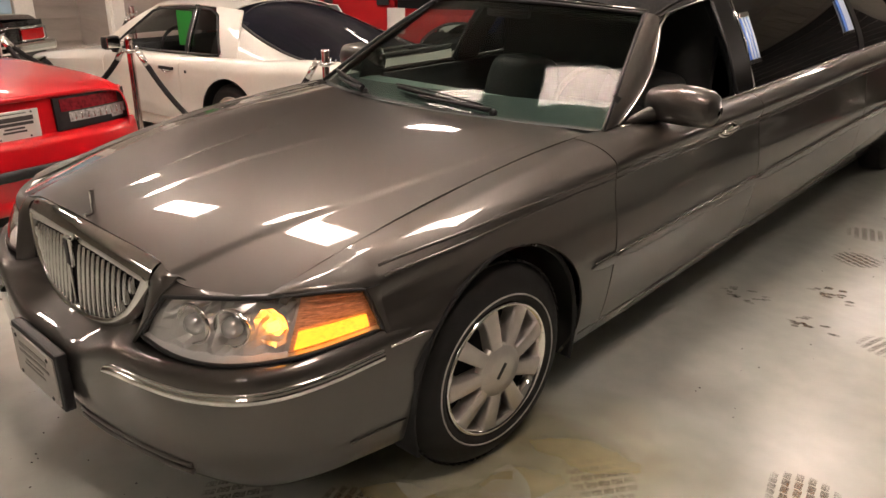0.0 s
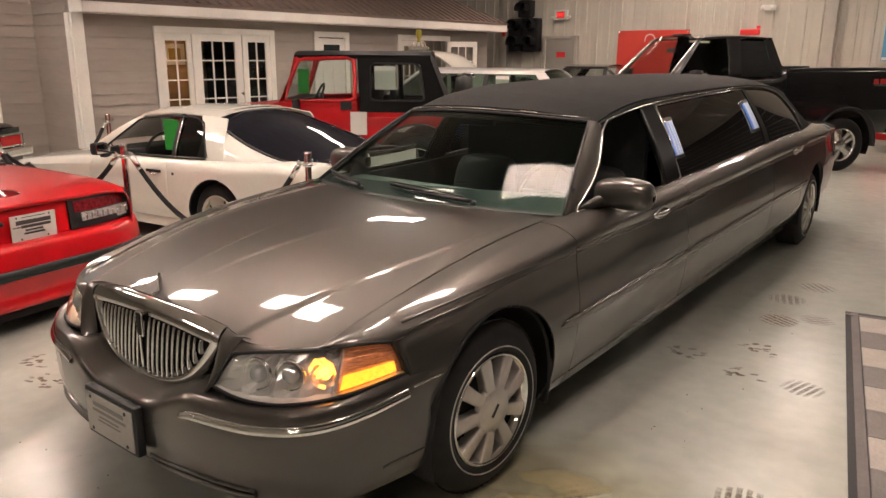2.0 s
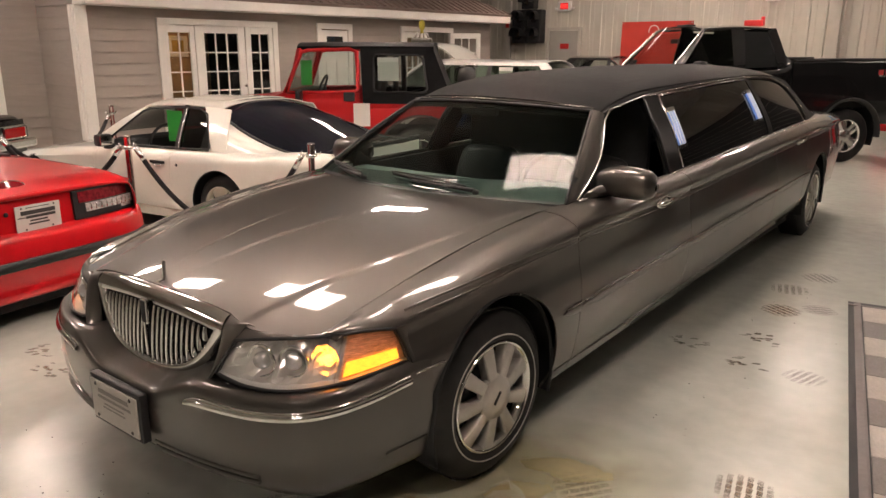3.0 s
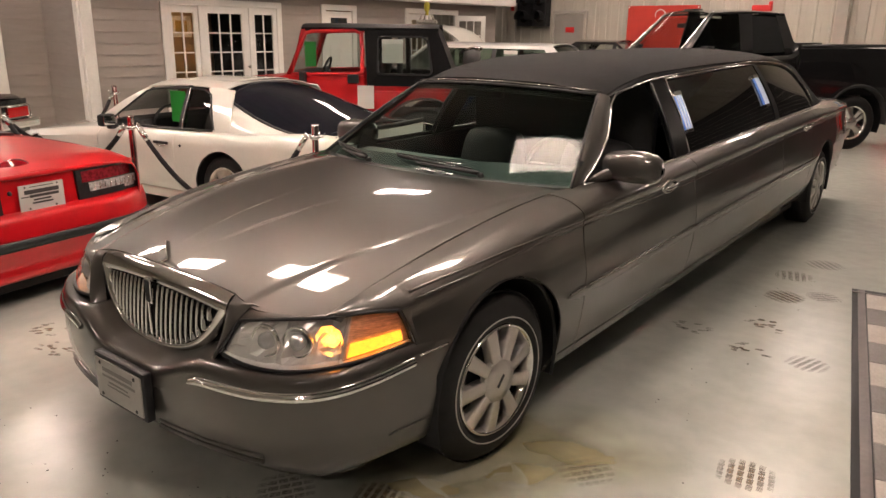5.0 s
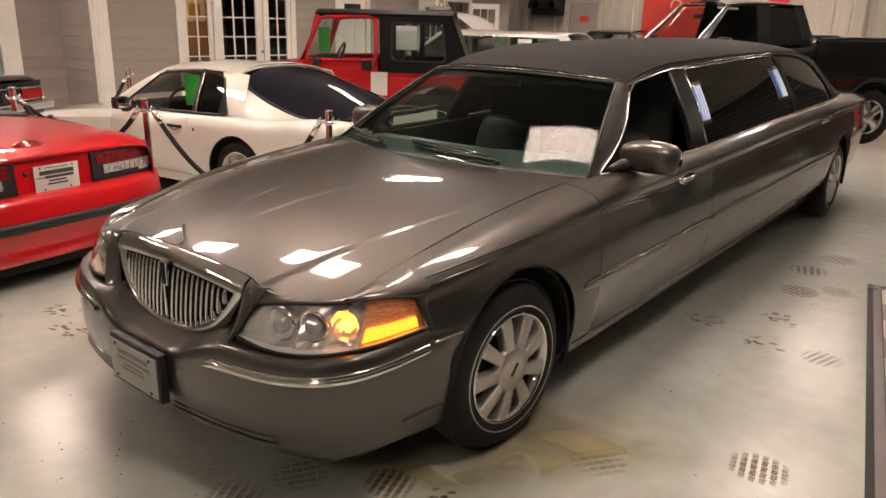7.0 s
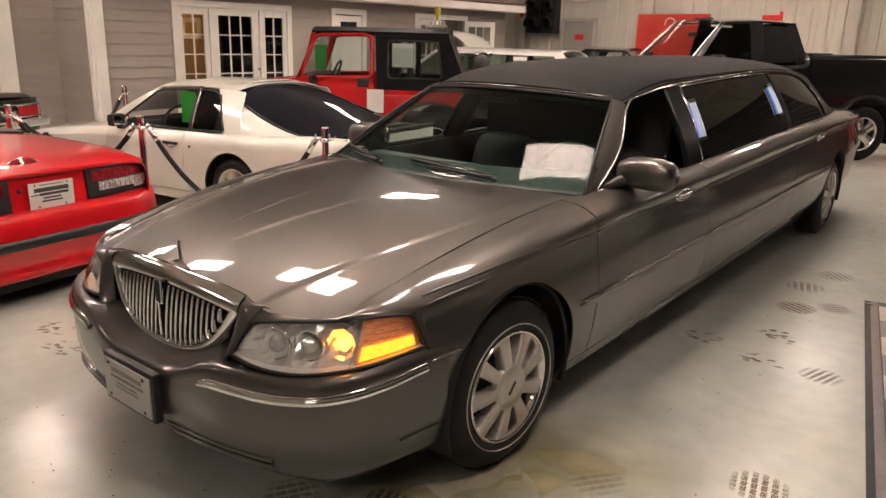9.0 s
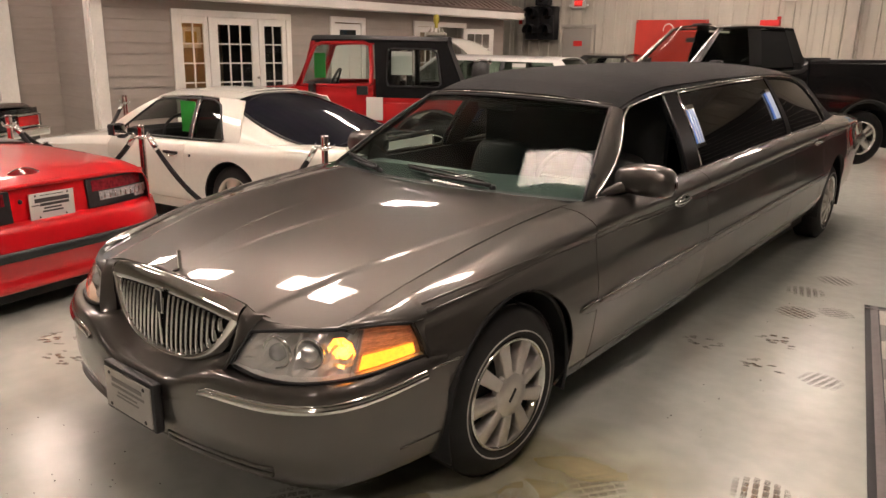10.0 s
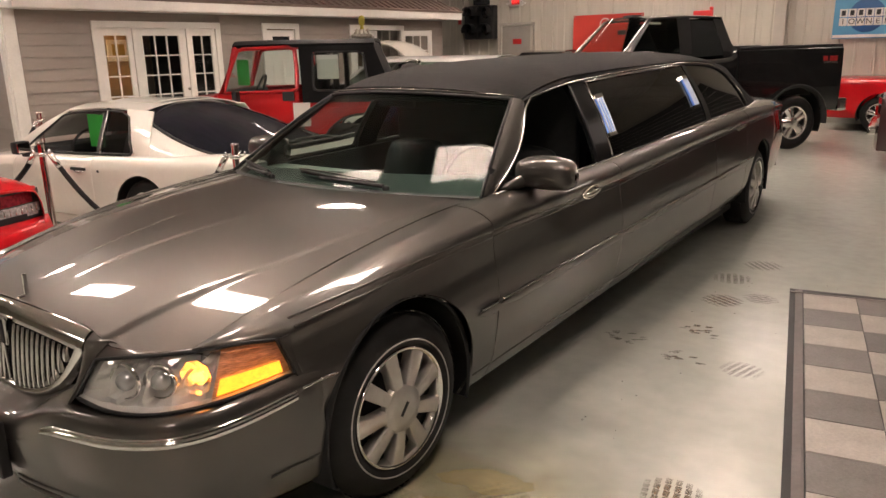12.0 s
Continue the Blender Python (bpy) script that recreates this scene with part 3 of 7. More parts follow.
def side(y, n=40):
    """The left flank's section at y, from the upper edge over a sharp crease down to the sill."""
    w, x0, z0 = float(HW(y)), float(TOPX(y)), float(TOPZ(y))
    d = w - x0
    zc = z0 - 0.105
    k = 0.35 * n
    q = min(max((0.85 - y) / 0.27, 0.0), 1.0)
    f = 0.8 - 0.11 * q
    s = min(max((2.2 - y) / 0.6, 0.0), 1.0)
    upper = spline([(x0, z0), (x0 + 0.55 * f * d, z0 - 0.011), (x0 + 1.03 * f * d, z0 - 0.053), (w - 0.029 - 0.020 * q, zc)], int(k))
    z1, z2 = (zc - 0.006 - h * (zc - 0.606) for h in (0.34, 0.66))
    lower = spline([(w - 0.034 + 0.005 * s - 0.019 * q, zc - 0.006), (w - 0.021 - 0.012 * q, z1), (w - 0.006 - 0.004 * q, z2), (w, 0.60), (w - 0.010, 0.46), (w - 0.035, 0.32), (w - 0.08, 0.225)], n - int(k))
    return np.array([(x, y, z + rake(y)) for x, z in np.vstack([upper, lower])])


def skin(y, z):
    """The flank's half width at y and height z."""
    p = side(y)
    return float(np.interp(-z, -p[:, 2], p[:, 0]))


def flank(y0, y1, dy=0.05, arch=None, n=40, hi=None):
    ys = np.linspace(y0, y1, max(3, int(round((y1 - y0) / dy)) + 1))
    p = np.array([side(y, n) for y in ys])
    keep = None
    if arch:
        cy, cz, r = arch
        dist = np.hypot(p[:, :, 1] - cy, p[:, :, 2] - cz)
        inside = dist < r
        keep = ~(inside[:-1, :-1] & inside[1:, :-1] & inside[:-1, 1:] & inside[1:, 1:])
        k = np.where(inside & (dist > r * 0.86), r / np.maximum(dist, 1e-6), 1.0)
        p[:, :, 1] = cy + (p[:, :, 1] - cy) * k
        p[:, :, 2] = cz + (p[:, :, 2] - cz) * k
    return Mesh().grid(p, keep=keep, flip=True)


def pair(name, make, mat, parent, label="", thick=0.0, **kw):
    """The same part on the left and on the right."""
    return (part(name, make(), mat, parent, label, thick=thick, **kw), part(name, make().flipped(), mat, parent, label, thick=thick, **kw))


ARCH1, ARCH2 = (AX1 + 0.022, R - 0.005, 0.412), (AX2, R + 0.03, 0.395)
doors = {}
for name, y0, y1, arch in (("front_fender", 0.575, 1.617, ARCH1), ("front_door", 1.623, 2.93, None), ("stretch_panel", 2.936, 4.72, None),
                           ("rear_door", 4.726, 5.62, None), ("rear_quarter_panel", 5.626, 7.5, ARCH2)):
    doors[name] = pair(name, lambda: flank(y0, y1, 0.016 if arch else 0.08, arch=arch, n=80 if arch else 40), M_PAINT, limo, thick=0.010)
for (cy, cz, r), x1 in ((ARCH1, 0.955), (ARCH2, 0.965)):
    pair("wheel_arch", lambda: Mesh().revolve([(0.55, r + 0.004), (0.75, r + 0.006), (x1 - 0.005, r + 0.003), (x1, r - 0.004), (x1 - 0.012, r - 0.012)], 40, (0, cy, cz), "x", -18, 198), M_DARK, limo)

# fender tip over the headlight
HLB = [(0.425, 0.135, 0.618), (0.56, 0.150, 0.605), (0.68, 0.195, 0.605), (0.775, 0.275, 0.615), (0.850, 0.375, 0.634), (0.908, 0.530, 0.670)]
HLT = [(0.480, 0.185, 0.732), (0.58, 0.215, 0.752), (0.67, 0.270, 0.760), (0.755, 0.350, 0.765), (0.82, 0.440, 0.770), (0.868, 0.528, 0.762)]
HLB[-1], HLT[-1] = (skin(0.562, 0.650), 0.562, 0.650), (skin(0.535, 0.760), 0.535, 0.760)
hlb, hlt = spline(HLB, 41), spline(HLT, 41)
hood_line = [(float(TOPX(y)), y, float(TOPZ(y))) for y in np.linspace(0.325, 0.585, 16)]


def fender_tip():
    q = side(0.584, 120)
    q = q[q[:, 2] > 0.757]
    q = q[np.linspace(0, len(q) - 1, 9).astype(int)]
    bow = [q[k] - (q[0] + (q[-1] - q[0]) * k / 8) for k in range(9)]
    rows = []
    for i, a in enumerate(hood_line):
        t = i / 15
        b = hlt[int(round(25 + 15 * t))] * (1 - t**3) + q[-1] * t**3 + np.array((0.003, 0, 0.006)) * (1 - t**3)
        rows.append([np.array(a) * (1 - k / 8) + b * k / 8 + bow[k] * t + np.array((0.005, -0.002, 0.009)) * (1 - t) * math.sin(math.pi * k / 8) for k in range(9)])
    return Mesh().grid(rows, flip=True)


pair("fender_tip", fender_tip, M_PAINT, limo, thick=0.008)


def lamp_corner():
    """The fender's skin round the outer end of the headlight."""
    rows = []
    for k in np.linspace(0.0, 1.12, 14):
        a = hlt[40] + (hlb[40] - hlt[40]) * k + np.array((0.002, 0.002, 0.002))
        z = a[2] + 0.004
        b = np.array((skin(0.579, z) - 0.001, 0.579, z))
        rows.append([a * (1 - u) + b * u + np.array((0.001, -0.001, 0)) * math.sin(math.pi * u) for u in np.linspace(0, 1, 7)])
    return Mesh().grid(rows, flip=True)


pair("lamp_corner", lamp_corner, M_PAINT, limo, thick=0.008)

# hood
HOODC = curve([0.20, 0.30, 0.5, 0.8, 1.2, 1.55, 1.8], [0.814, 0.845, 0.890, 0.935, 0.970, 0.988, 0.993])


FRONTY = curve([0, 0.2, 0.34, 0.41, 0.46, 0.52, 0.60, 0.68, 0.74], [0.203, 0.210, 0.222, 0.226, 0.218, 0.216, 0.242, 0.288, 0.335])
FRONTZ = curve([0, 0.2, 0.34, 0.41, 0.46, 0.52, 0.60, 0.68, 0.74], [0.818, 0.811, 0.799, 0.789, 0.780, 0.772, 0.766, 0.761, 0.757])
OUTER = curve([0.2, 0.5, 0.85, 1.3, 1.8], [0.47, 0.535, 0.625, 0.690, 0.73])
INNER = curve([0.2, 0.5, 0.9, 1.8], [0.05, 0.085, 0.130, 0.22])


def hood_back(x):
    return 1.50 + 0.36 * abs(x) ** 1.7


def hood_base(x, y):
    xe, ze, zc = float(TOPX(y)), float(TOPZ(y)), float(HOODC(y))
    t = min(abs(x) / xe, 1.0)
    z = zc - (zc - ze) * (0.55 * t**2 + 0.45 * t**4)
    return z


def hood_ridge(x, y):
    t = min(abs(x) / float(TOPX(y)), 1.0)
    fade = math.exp(-((1 - t) / 0.08) ** 2)
    back = min(max((1.15 - y) / 0.5, 0.0), 1.0)
    return (1 - fade) * (0.0018 + 0.0014 * back) * (1 - math.tanh((abs(x) - float(OUTER(y))) / 0.011)) + 0.0022 * back * min(max((y - 0.28) / 0.3, 0.0), 1.0) * (1 - math.tanh((abs(x) - float(INNER(y))) / 0.008))


def hood_at(t, s):
    xm = t * 0.735
    y0 = float(FRONTY(abs(xm)))
    y = y0 * (1 - s) + hood_back(xm) * s
    x = t * (float(TOPX(y)) - 0.006)
    lift = float(FRONTZ(abs(xm))) - hood_base(t * (float(TOPX(y0)) - 0.006), y0)
    return x, y, hood_base(x, y) + lift * (1 - s) ** 4 + 0.001


rows = np.array([[hood_at(t, s) for t in np.linspace(-1, 1, 241)] for s in np.linspace(0, 1, 90)])
# one smooth sheet through the hood's outline
gx, gy = rows[:, :, 0].ravel(), rows[:, :, 1].ravel() - 0.8
terms = np.stack([gx ** (2 * i) * gy**j for i in range(4) for j in range(5)], axis=1)
weight = np.ones(rows.shape[:2])
weight[:2] = weight[:, :1] = weight[:, -1:] = 6.0
weight = weight.ravel()
coef = np.linalg.lstsq(terms * weight[:, None], rows[:, :, 2].ravel() * weight, rcond=None)[0]
rows[:, :, 2] = (terms @ coef).reshape(rows.shape[:2])
rows[:, :, 2] += [[hood_ridge(x, y) for x, y, z in row] for row in rows]
hood = part("hood", Mesh().grid(rows, flip=True), M_PAINT, limo, thick=0.012)
# dark gutter below the hood's gaps and the engine bay
part("engine_bay", Mesh().grid([[(t * (float(TOPX(y)) + 0.02), y, float(TOPZ(y)) - 0.03) for t in (-1, 0, 1)] for y in np.linspace(0.42, 1.9, 12)], flip=True), M_DARK, limo)

# nose panel behind grille and lamps
def nose(x, z):
    return 0.150 + 0.16 * x * x + (z - 0.56) * 0.12


part("nose_panel", Mesh().grid([[(x, nose(x, z) + 0.022, z) for x in np.linspace(-0.52, 0.52, 31)] for z in np.linspace(0.50, 0.725, 8)], flip=True), M_PAINT, limo, thick=0.01)

def nose_fill():
    """Painted strip between the grille's edge and the headlight's inner end."""
    rows = []
    for z in np.linspace(0.585, 0.774, 18):
        x = 0.372 + 0.036 * min((z - 0.585) / 0.15, 1.2)
        a = np.array((x, nose(x, z) - 0.004 + 0.9 * max(z - 0.765, 0), z))
        k = (z - hlb[0][2]) / (hlt[0][2] - hlb[0][2])
        b = hlb[0] + (hlt[0] - hlb[0]) * k + np.array((-0.004, 0.5 * max(z - 0.735, 0), 0))
        rows.append([a + (b - a) * u + np.array((0, -0.008, 0)) * math.sin(math.pi * u) for u in np.linspace(0, 1, 7)])
    rows.append([np.array((x, float(FRONTY(x)) + 0.012, float(FRONTZ(x)) - 0.003)) for x in np.linspace(0.40, 0.52, 7)])
    return Mesh().grid(rows)


def lamp_cap():
    """Painted ledge between the hood's lip and the lamp's upper edge."""
    rows = []
    for i in range(0, 28):
        b = hlt[i] + np.array((0, 0.002, 0.004))
        lip = np.array((b[0], float(FRONTY(b[0])) + 0.012, float(FRONTZ(b[0])) - 0.004))
        rows.append([b, b + (lip - b) * 0.5 + np.array((0, -0.004, 0.002)), lip])
    return Mesh().grid(rows, flip=True)


pair("nose_corner", nose_fill, M_PAINT, limo, thick=0.008)
pair("lamp_cap", lamp_cap, M_PAINT, limo, thick=0.003)

# grille: a chrome surround with upright bars
grille = part("grille", Mesh().grid([[(x, nose(x, z) + 0.016, z) for x in np.linspace(-0.385, 0.385, 21)] for z in np.linspace(0.55, 0.77, 8)]), M_DARK, limo, "dark grille backing")


def grille_low(x):
    """The grille's lower outline."""
    t = min(abs(x) / 0.402, 1.0)
    return 0.535 + 0.213 * (0.35 * t**2 + 0.65 * t**5)


def grille_top(x):
    return 0.773 - 0.20 * x * x


band = []
for u in np.linspace(-math.pi / 2, math.pi / 2, 49):
    xo, xi = 0.408 * math.sin(u), 0.362 * math.sin(u)
    zo, zi = grille_low(xo * 0.985) - 0.006, grille_low(xo * 0.985) + 0.026 - 0.014 * abs(math.sin(u)) ** 6
    o, i = np.array((xo, nose(xo, zo) + 0.006, zo)), np.array((xi, nose(xi, zi) + 0.004, zi))
    band.append([o + (i - o) * k + np.array((0, -0.022, 0)) * math.sin(math.pi * k) ** 0.7 for k in np.linspace(0, 1, 9)])
part("grille_surround", Mesh().grid(band), M_CHROME, grille, "broad chrome grille surround", thick=0.004)
head = []
for t in np.linspace(-0.562, 0.562, 37):
    x, yt, zt = hood_at(t, 0)
    zl = grille_top(x) - 0.012
    yl = nose(x, zl) - 0.012
    head.append(spline([(x, yt + 0.012, zt + 0.004), (x, yt - 0.012, zt), (x, (yt + yl) / 2 - 0.012, (zt + zl) / 2 + 0.006), (x, yl, zl + 0.008), (x, yl + 0.012, zl)], 10))
part("grille_header", Mesh().grid(head, flip=True), M_CHROME, grille, "broad chrome grille header", thick=0.006)
for k in range(-12, 13):
    if k == 0:
        continue
    x = 0.0285 * k + (0.006 if k > 0 else -0.006)
    z0, z1 = grille_low(min(abs(x) / 0.89, 0.402)) + 0.018, grille_top(x) - 0.012
    if z1 - z0 < 0.03:
        continue
    path = [(x, nose(x, z) - 0.010 + 0.006 * abs(2 * (z - z0) / (z1 - z0) - 1) ** 3, z) for z in np.linspace(z0, z1, 9)]
    arc = [(-0.0046, 0.011), (-0.0050, 0.006)] + [(-0.0050 * math.cos(a), -0.0085 * math.sin(a)) for a in np.linspace(0.25, math.pi - 0.25, 7)] + [(0.0050, 0.006), (0.0046, 0.011)]
    part("grille_bar", Mesh().grid([[(q[0] + dx, q[1] + dy, q[2]) for dx, dy in arc] for q in path], flip=True), M_CHROME, grille)
badge = Mesh().box((0, nose(0, 0.76) - 0.026, 0.735), (0.040, 0.014, 0.095), 0, 0.005)
part("badge", badge, M_CHROME, grille)
part("badge_recess", Mesh().box((0, nose(0, 0.76) - 0.0335, 0.735), (0.026, 0.004, 0.080), 0, 0.002), M_BLACK, grille)
part("badge_bar", Mesh().box((0, nose(0, 0.70) - 0.022, 0.63), (0.012, 0.014, 0.13), 0, 0.004), M_CHROME, grille)
orn = Mesh().box((0, 0.232, 0.829), (0.016, 0.05, 0.010), 0, 0.004).box((0, 0.236, 0.866), (0.007, 0.014, 0.075), 0, 0.003)
part("hood_ornament", orn, M_CHROME, limo)

# front bumper
PLAN = spline([(0, 0.04), (0.2, 0.042), (0.4, 0.065), (0.6, 0.11), (0.75, 0.18), (0.836, 0.27), (0.886, 0.39), (0.914, 0.52), (0.936, 0.64)], 41)
PLAN = np.vstack([(PLAN * (-1, 1))[:0:-1], PLAN])
TAN = np.gradient(PLAN, axis=0)
TAN /= np.linalg.norm(TAN, axis=1)[:, None]
NORM = np.stack([TAN[:, 1], -TAN[:, 0]], axis=1)


def bump_top(x, y):
    t = min(max((abs(x) - 0.14) / 0.28, 0), 1)
    return 0.510 + 0.085 * t * t * (3 - 2 * t) + 0.055 * min(max((y - 0.12) / 0.45, 0), 1)


rows = []
for (x, y), (nx, ny) in zip(PLAN, NORM):
    zt = bump_top(x, y) - 0.006 * min(max((y - 0.40) / 0.15, 0.0), 1.0)
    mid = 1 - min(abs(x) / 0.4, 1)
    back = 0.15 if y < 0.3 else 0.05
    fl = 1 - min(max((abs(x) - 0.36) / 0.06, 0), 1)
    prof = [(-back, zt + (0.035 + 0.03 * mid) * fl - 0.012 * (1 - fl)), (-0.6 * back, zt + (0.020 + 0.01 * mid) * fl - 0.004 * (1 - fl)), (-0.02, zt + 0.002), (0.0, zt - 0.022), (0.004, zt - 0.06), (0.006, 0.45), (0.0, 0.36), (-0.03, 0.27), (-0.10, 0.20)]
    rows.append([(x + nx * d, y + ny * d, z) for d, z in spline(prof, 30)])
bumper = part("front_bumper", Mesh().grid(rows, flip=True), M_PAINT, limo, thick=0.010)


def chrome_strip():
    rows = []
    for (x, y), (nx, ny) in zip(PLAN, NORM):
        if x < 0.345 or y > 0.565:
            continue
        z = bump_top(x, y) - 0.060
        h = 0.0185 * min(1, (x - 0.335) / 0.07) ** 0.6
        rows.append([(x + nx * d, y + ny * d, z + dz) for d, dz in ((-0.004, h), (0.006, h), (0.010, 0.82 * h), (0.008, 0.62 * h), (0.013, 0.45 * h), (0.017, 0.05 * h), (0.016, -0.4 * h), (0.010, -0.85 * h), (0.004, -h), (-0.004, -h))])
    return Mesh().grid(rows)


pair("chrome_strip", chrome_strip, M_CHROME, bumper)
pair("chrome_end", lambda: Mesh().tube([(skin(y, 0.605) + 0.004, y, 0.603 + 0.06 * (y - 0.57)) for y in np.linspace(0.57, 0.70, 8)], 0.005, 6), M_CHROME, bumper)
for k, z in enumerate((0.312, 0.292, 0.266)):
    for sx in (1, -1):
        path = []
        for q, (x, y), (nx, ny) in zip(rows, PLAN, NORM):
            if 0.14 < sx * x < 0.66 - 0.02 * k:
                q = np.array(q)
                j = int(np.argmin(np.abs(q[15:, 2] - z))) + 15
                path.append((q[j][0] + nx * 0.004, q[j][1] + ny * 0.004, z))
        part("bumper_rib", Mesh().tube(path, 0.0085, 6), M_PAINT, bumper)
pair("bumper_line", lambda: Mesh().tube([(x + nx * 0.003, y + ny * 0.003, 0.345 + 0.05 * (y - 0.3)) for (x, y), (nx, ny) in zip(PLAN, NORM) if x > 0.5 and 0.43 < y < 0.62], 0.003, 5), M_PAINT, bumper)
# the plate with its bracket
plate = part("plate_bracket", Mesh().box((0.0, 0.016, 0.412), (0.335, 0.034, 0.185), 0, 0.008), M_BLACK, limo)
M_PLATE = material("dealer_plate", (0.46, 0.44, 0.41), 0.45, grain=0.05)
M_INK = material("dark_print", (0.06, 0.055, 0.055), 0.6)
part("plate", Mesh().box((0, -0.004, 0.412), (0.305, 0.006, 0.152), 0, 0.002), M_PLATE, plate, "grey dealer plate with worn print")
for x, z, w, h in ((0, 0.454, 0.20, 0.016), (0.005, 0.430, 0.22, 0.010), (0, 0.409, 0.13, 0.006), (0, 0.394, 0.15, 0.006)):
    part("print_line", Mesh().box((x, -0.0082, z), (w, 0.0012, h)), material("faded_print", (0.24, 0.225, 0.215), 0.6) if z == 0.454 else bpy.data.materials["faded_print"], plate)
for x, z in ((-0.115, 0.474), (0.115, 0.474), (-0.115, 0.350), (0.115, 0.350)):
    part("screw", Mesh().revolve([(-0.008, 0.0075), (-0.0105, 0.006), (-0.0108, 0.0)], 10, (x, 0, z), "y"), M_INK, plate)

# headlights: housing, bowls, bulbs and lens
M_AMBERGLOW = material("lit_amber_bulb", (1.0, 0.31, 0.03), 0.4, emit=12.0)
M_AMBERSTRIP = material("lit_amber_strip", (1.0, 0.52, 0.05), 0.4, emit=2.2, stain=0.45, stain_scale=45, grain=0.3, grain_scale=140)
M_AMBERHOUSE = material("amber_reflector", (0.92, 0.66, 0.54), 0.2, 0.3, stain=0.35, stain_scale=45, stretch=(1, 1, 6), bump=0.6, bump_scale=60)
M_REFLECT = material("lamp_reflector", (0.97, 0.96, 0.95), 0.20, 0.45, grain=0.05)
M_BOWL = material("bright_lamp_bowl", (0.86, 0.85, 0.84), 0.08, 0.9, grain=0.1)


def lamp_surface(a, b, depth=0.0, n=9, s0=0.0, s1=1.0, bulge=0.012):
    rows = []
    for i in range(a, b + 1):
        lo, hi = hlb[i], hlt[i]
        tan = hlb[min(i + 1, 40)] - hlb[max(i - 1, 0)]
        out = np.array((tan[1], -tan[0], 0.0))
        out /= np.linalg.norm(out)
        rows.append([lo + (hi - lo) * s + out * (bulge * 4 * s * (1 - s) - depth) for s in np.linspace(s0, s1, n)])
    return np.array(rows)


for flip in (False, True):
    def put(name, m, mat, parent, label="", **kw):
        return part(name, m.flipped() if flip else m, mat, parent, label, **kw)
    jit = random.Random(11)
    bowl = np.array([lamp_surface(i, i, 0.018 + 0.030 * min(i / 11, 1.0) + 0.012 * abs((i % 6) - 3) / 3 - 0.006, 7)[0] for i in range(41)])
    for i in range(1, 40):
        for j in range(1, 6):
            bowl[i, j] += np.array((jit.uniform(-0.003, 0.003), jit.uniform(-0.012, 0.008), jit.uniform(-0.005, 0.005)))
    lamp = put("headlight", Mesh().grid(bowl[::2], flat=True), M_REFLECT, limo, "bright headlight bowl")
    edge = [tuple(q) for q in hlb] + [tuple(q) for q in hlt[::-1]]
    put("headlight_rim", Mesh().tube(edge, 0.0065, 6, closed=True), M_BLACK, lamp)
    walls = Mesh()
    for ring in (0, 8):
        walls.grid(np.stack([lamp_surface(0, 40, 0.004)[:, ring], lamp_surface(0, 40, 0.056)[:, ring]], axis=1))
    put("headlight_housing", walls, M_REFLECT, lamp)
    put("lens", Mesh().grid(lamp_surface(0, 27, 0.0)), M_LENS, lamp)
    put("amber_lens", Mesh().grid(lamp_surface(28, 40, 0.0)), M_AMBER, lamp, "amber turn signal lens")
    put("divider", Mesh().grid(np.stack([lamp_surface(27, 27, 0.002)[0], lamp_surface(27, 27, 0.07)[0]], axis=1)), M_SATIN, lamp)
    put("amber_reflector", Mesh().grid(lamp_surface(28, 40, 0.03)), M_AMBERHOUSE, lamp)
    # two round bowls and the lit corner bulb
    for i, s, r in ((9, 0.50, 0.056), (17, 0.47, 0.053)):
        c = lamp_surface(i, i, 0.040, 11)[0][5]
        tan = hlb[i + 1] - hlb[i - 1]
        ang = math.degrees(math.atan2(tan[1], tan[0]))
        m = Mesh().revolve([(0.0, r), (-0.014, r * 0.97), (0.006, r * 0.80), (0.018, r * 0.45), (0.02, 0.0)], 24, (0, 0, 0), "y")
        put("projector_bowl", m.moved(pose(*c, 0, 0, ang * 0.6)), M_BOWL, lamp)
        m = Mesh().revolve([(-0.030, 0.0), (-0.027, r * 0.30), (-0.015, r * 0.50), (0.004, r * 0.52)], 20, (0, 0, 0), "y")
        put("projector_lens", m.moved(pose(*c, 0, 0, ang * 0.6)), material("projector_glass", (0.75, 0.76, 0.78), 0.05, 0.6) if "projector_glass" not in bpy.data.materials else bpy.data.materials["projector_glass"], lamp)
    c = lamp_surface(24, 24, 0.028, 11)[0][5]
    m = Mesh().revolve([(-0.004, 0.050), (0.006, 0.044), (0.018, 0.034), (0.026, 0.018), (0.028, 0.0)], 9, (0, 0, 0), "y")
    m.flat = [True] * len(m.f)
    m.v = [(a * 0.95, b, c * 1.12) for a, b, c in m.v]
    put("signal_bowl", m.moved(pose(*c, 0, 0, 30)), M_REFLECT, lamp)
    put("lit_bulb", Mesh().revolve([(-0.012, 0.0), (-0.010, 0.008), (-0.003, 0.013), (0.018, 0.014)], 16, tuple(c), "y"), M_AMBERGLOW, lamp, "lit amber bulb")
    put("lit_strip", Mesh().grid(lamp_surface(29, 39, 0.024, 6, 0.06, 0.38)), M_AMBERSTRIP, lamp, "lit amber strip", thick=0.003)
    for s in (0.5, 0.62, 0.74, 0.86):
        put("lens_rib", Mesh().tube([tuple(q) for q in lamp_surface(29, 39, 0.012, 3, s - 0.01, s + 0.01)[:, 1]], 0.0018, 5), M_AMBERHOUSE, lamp)


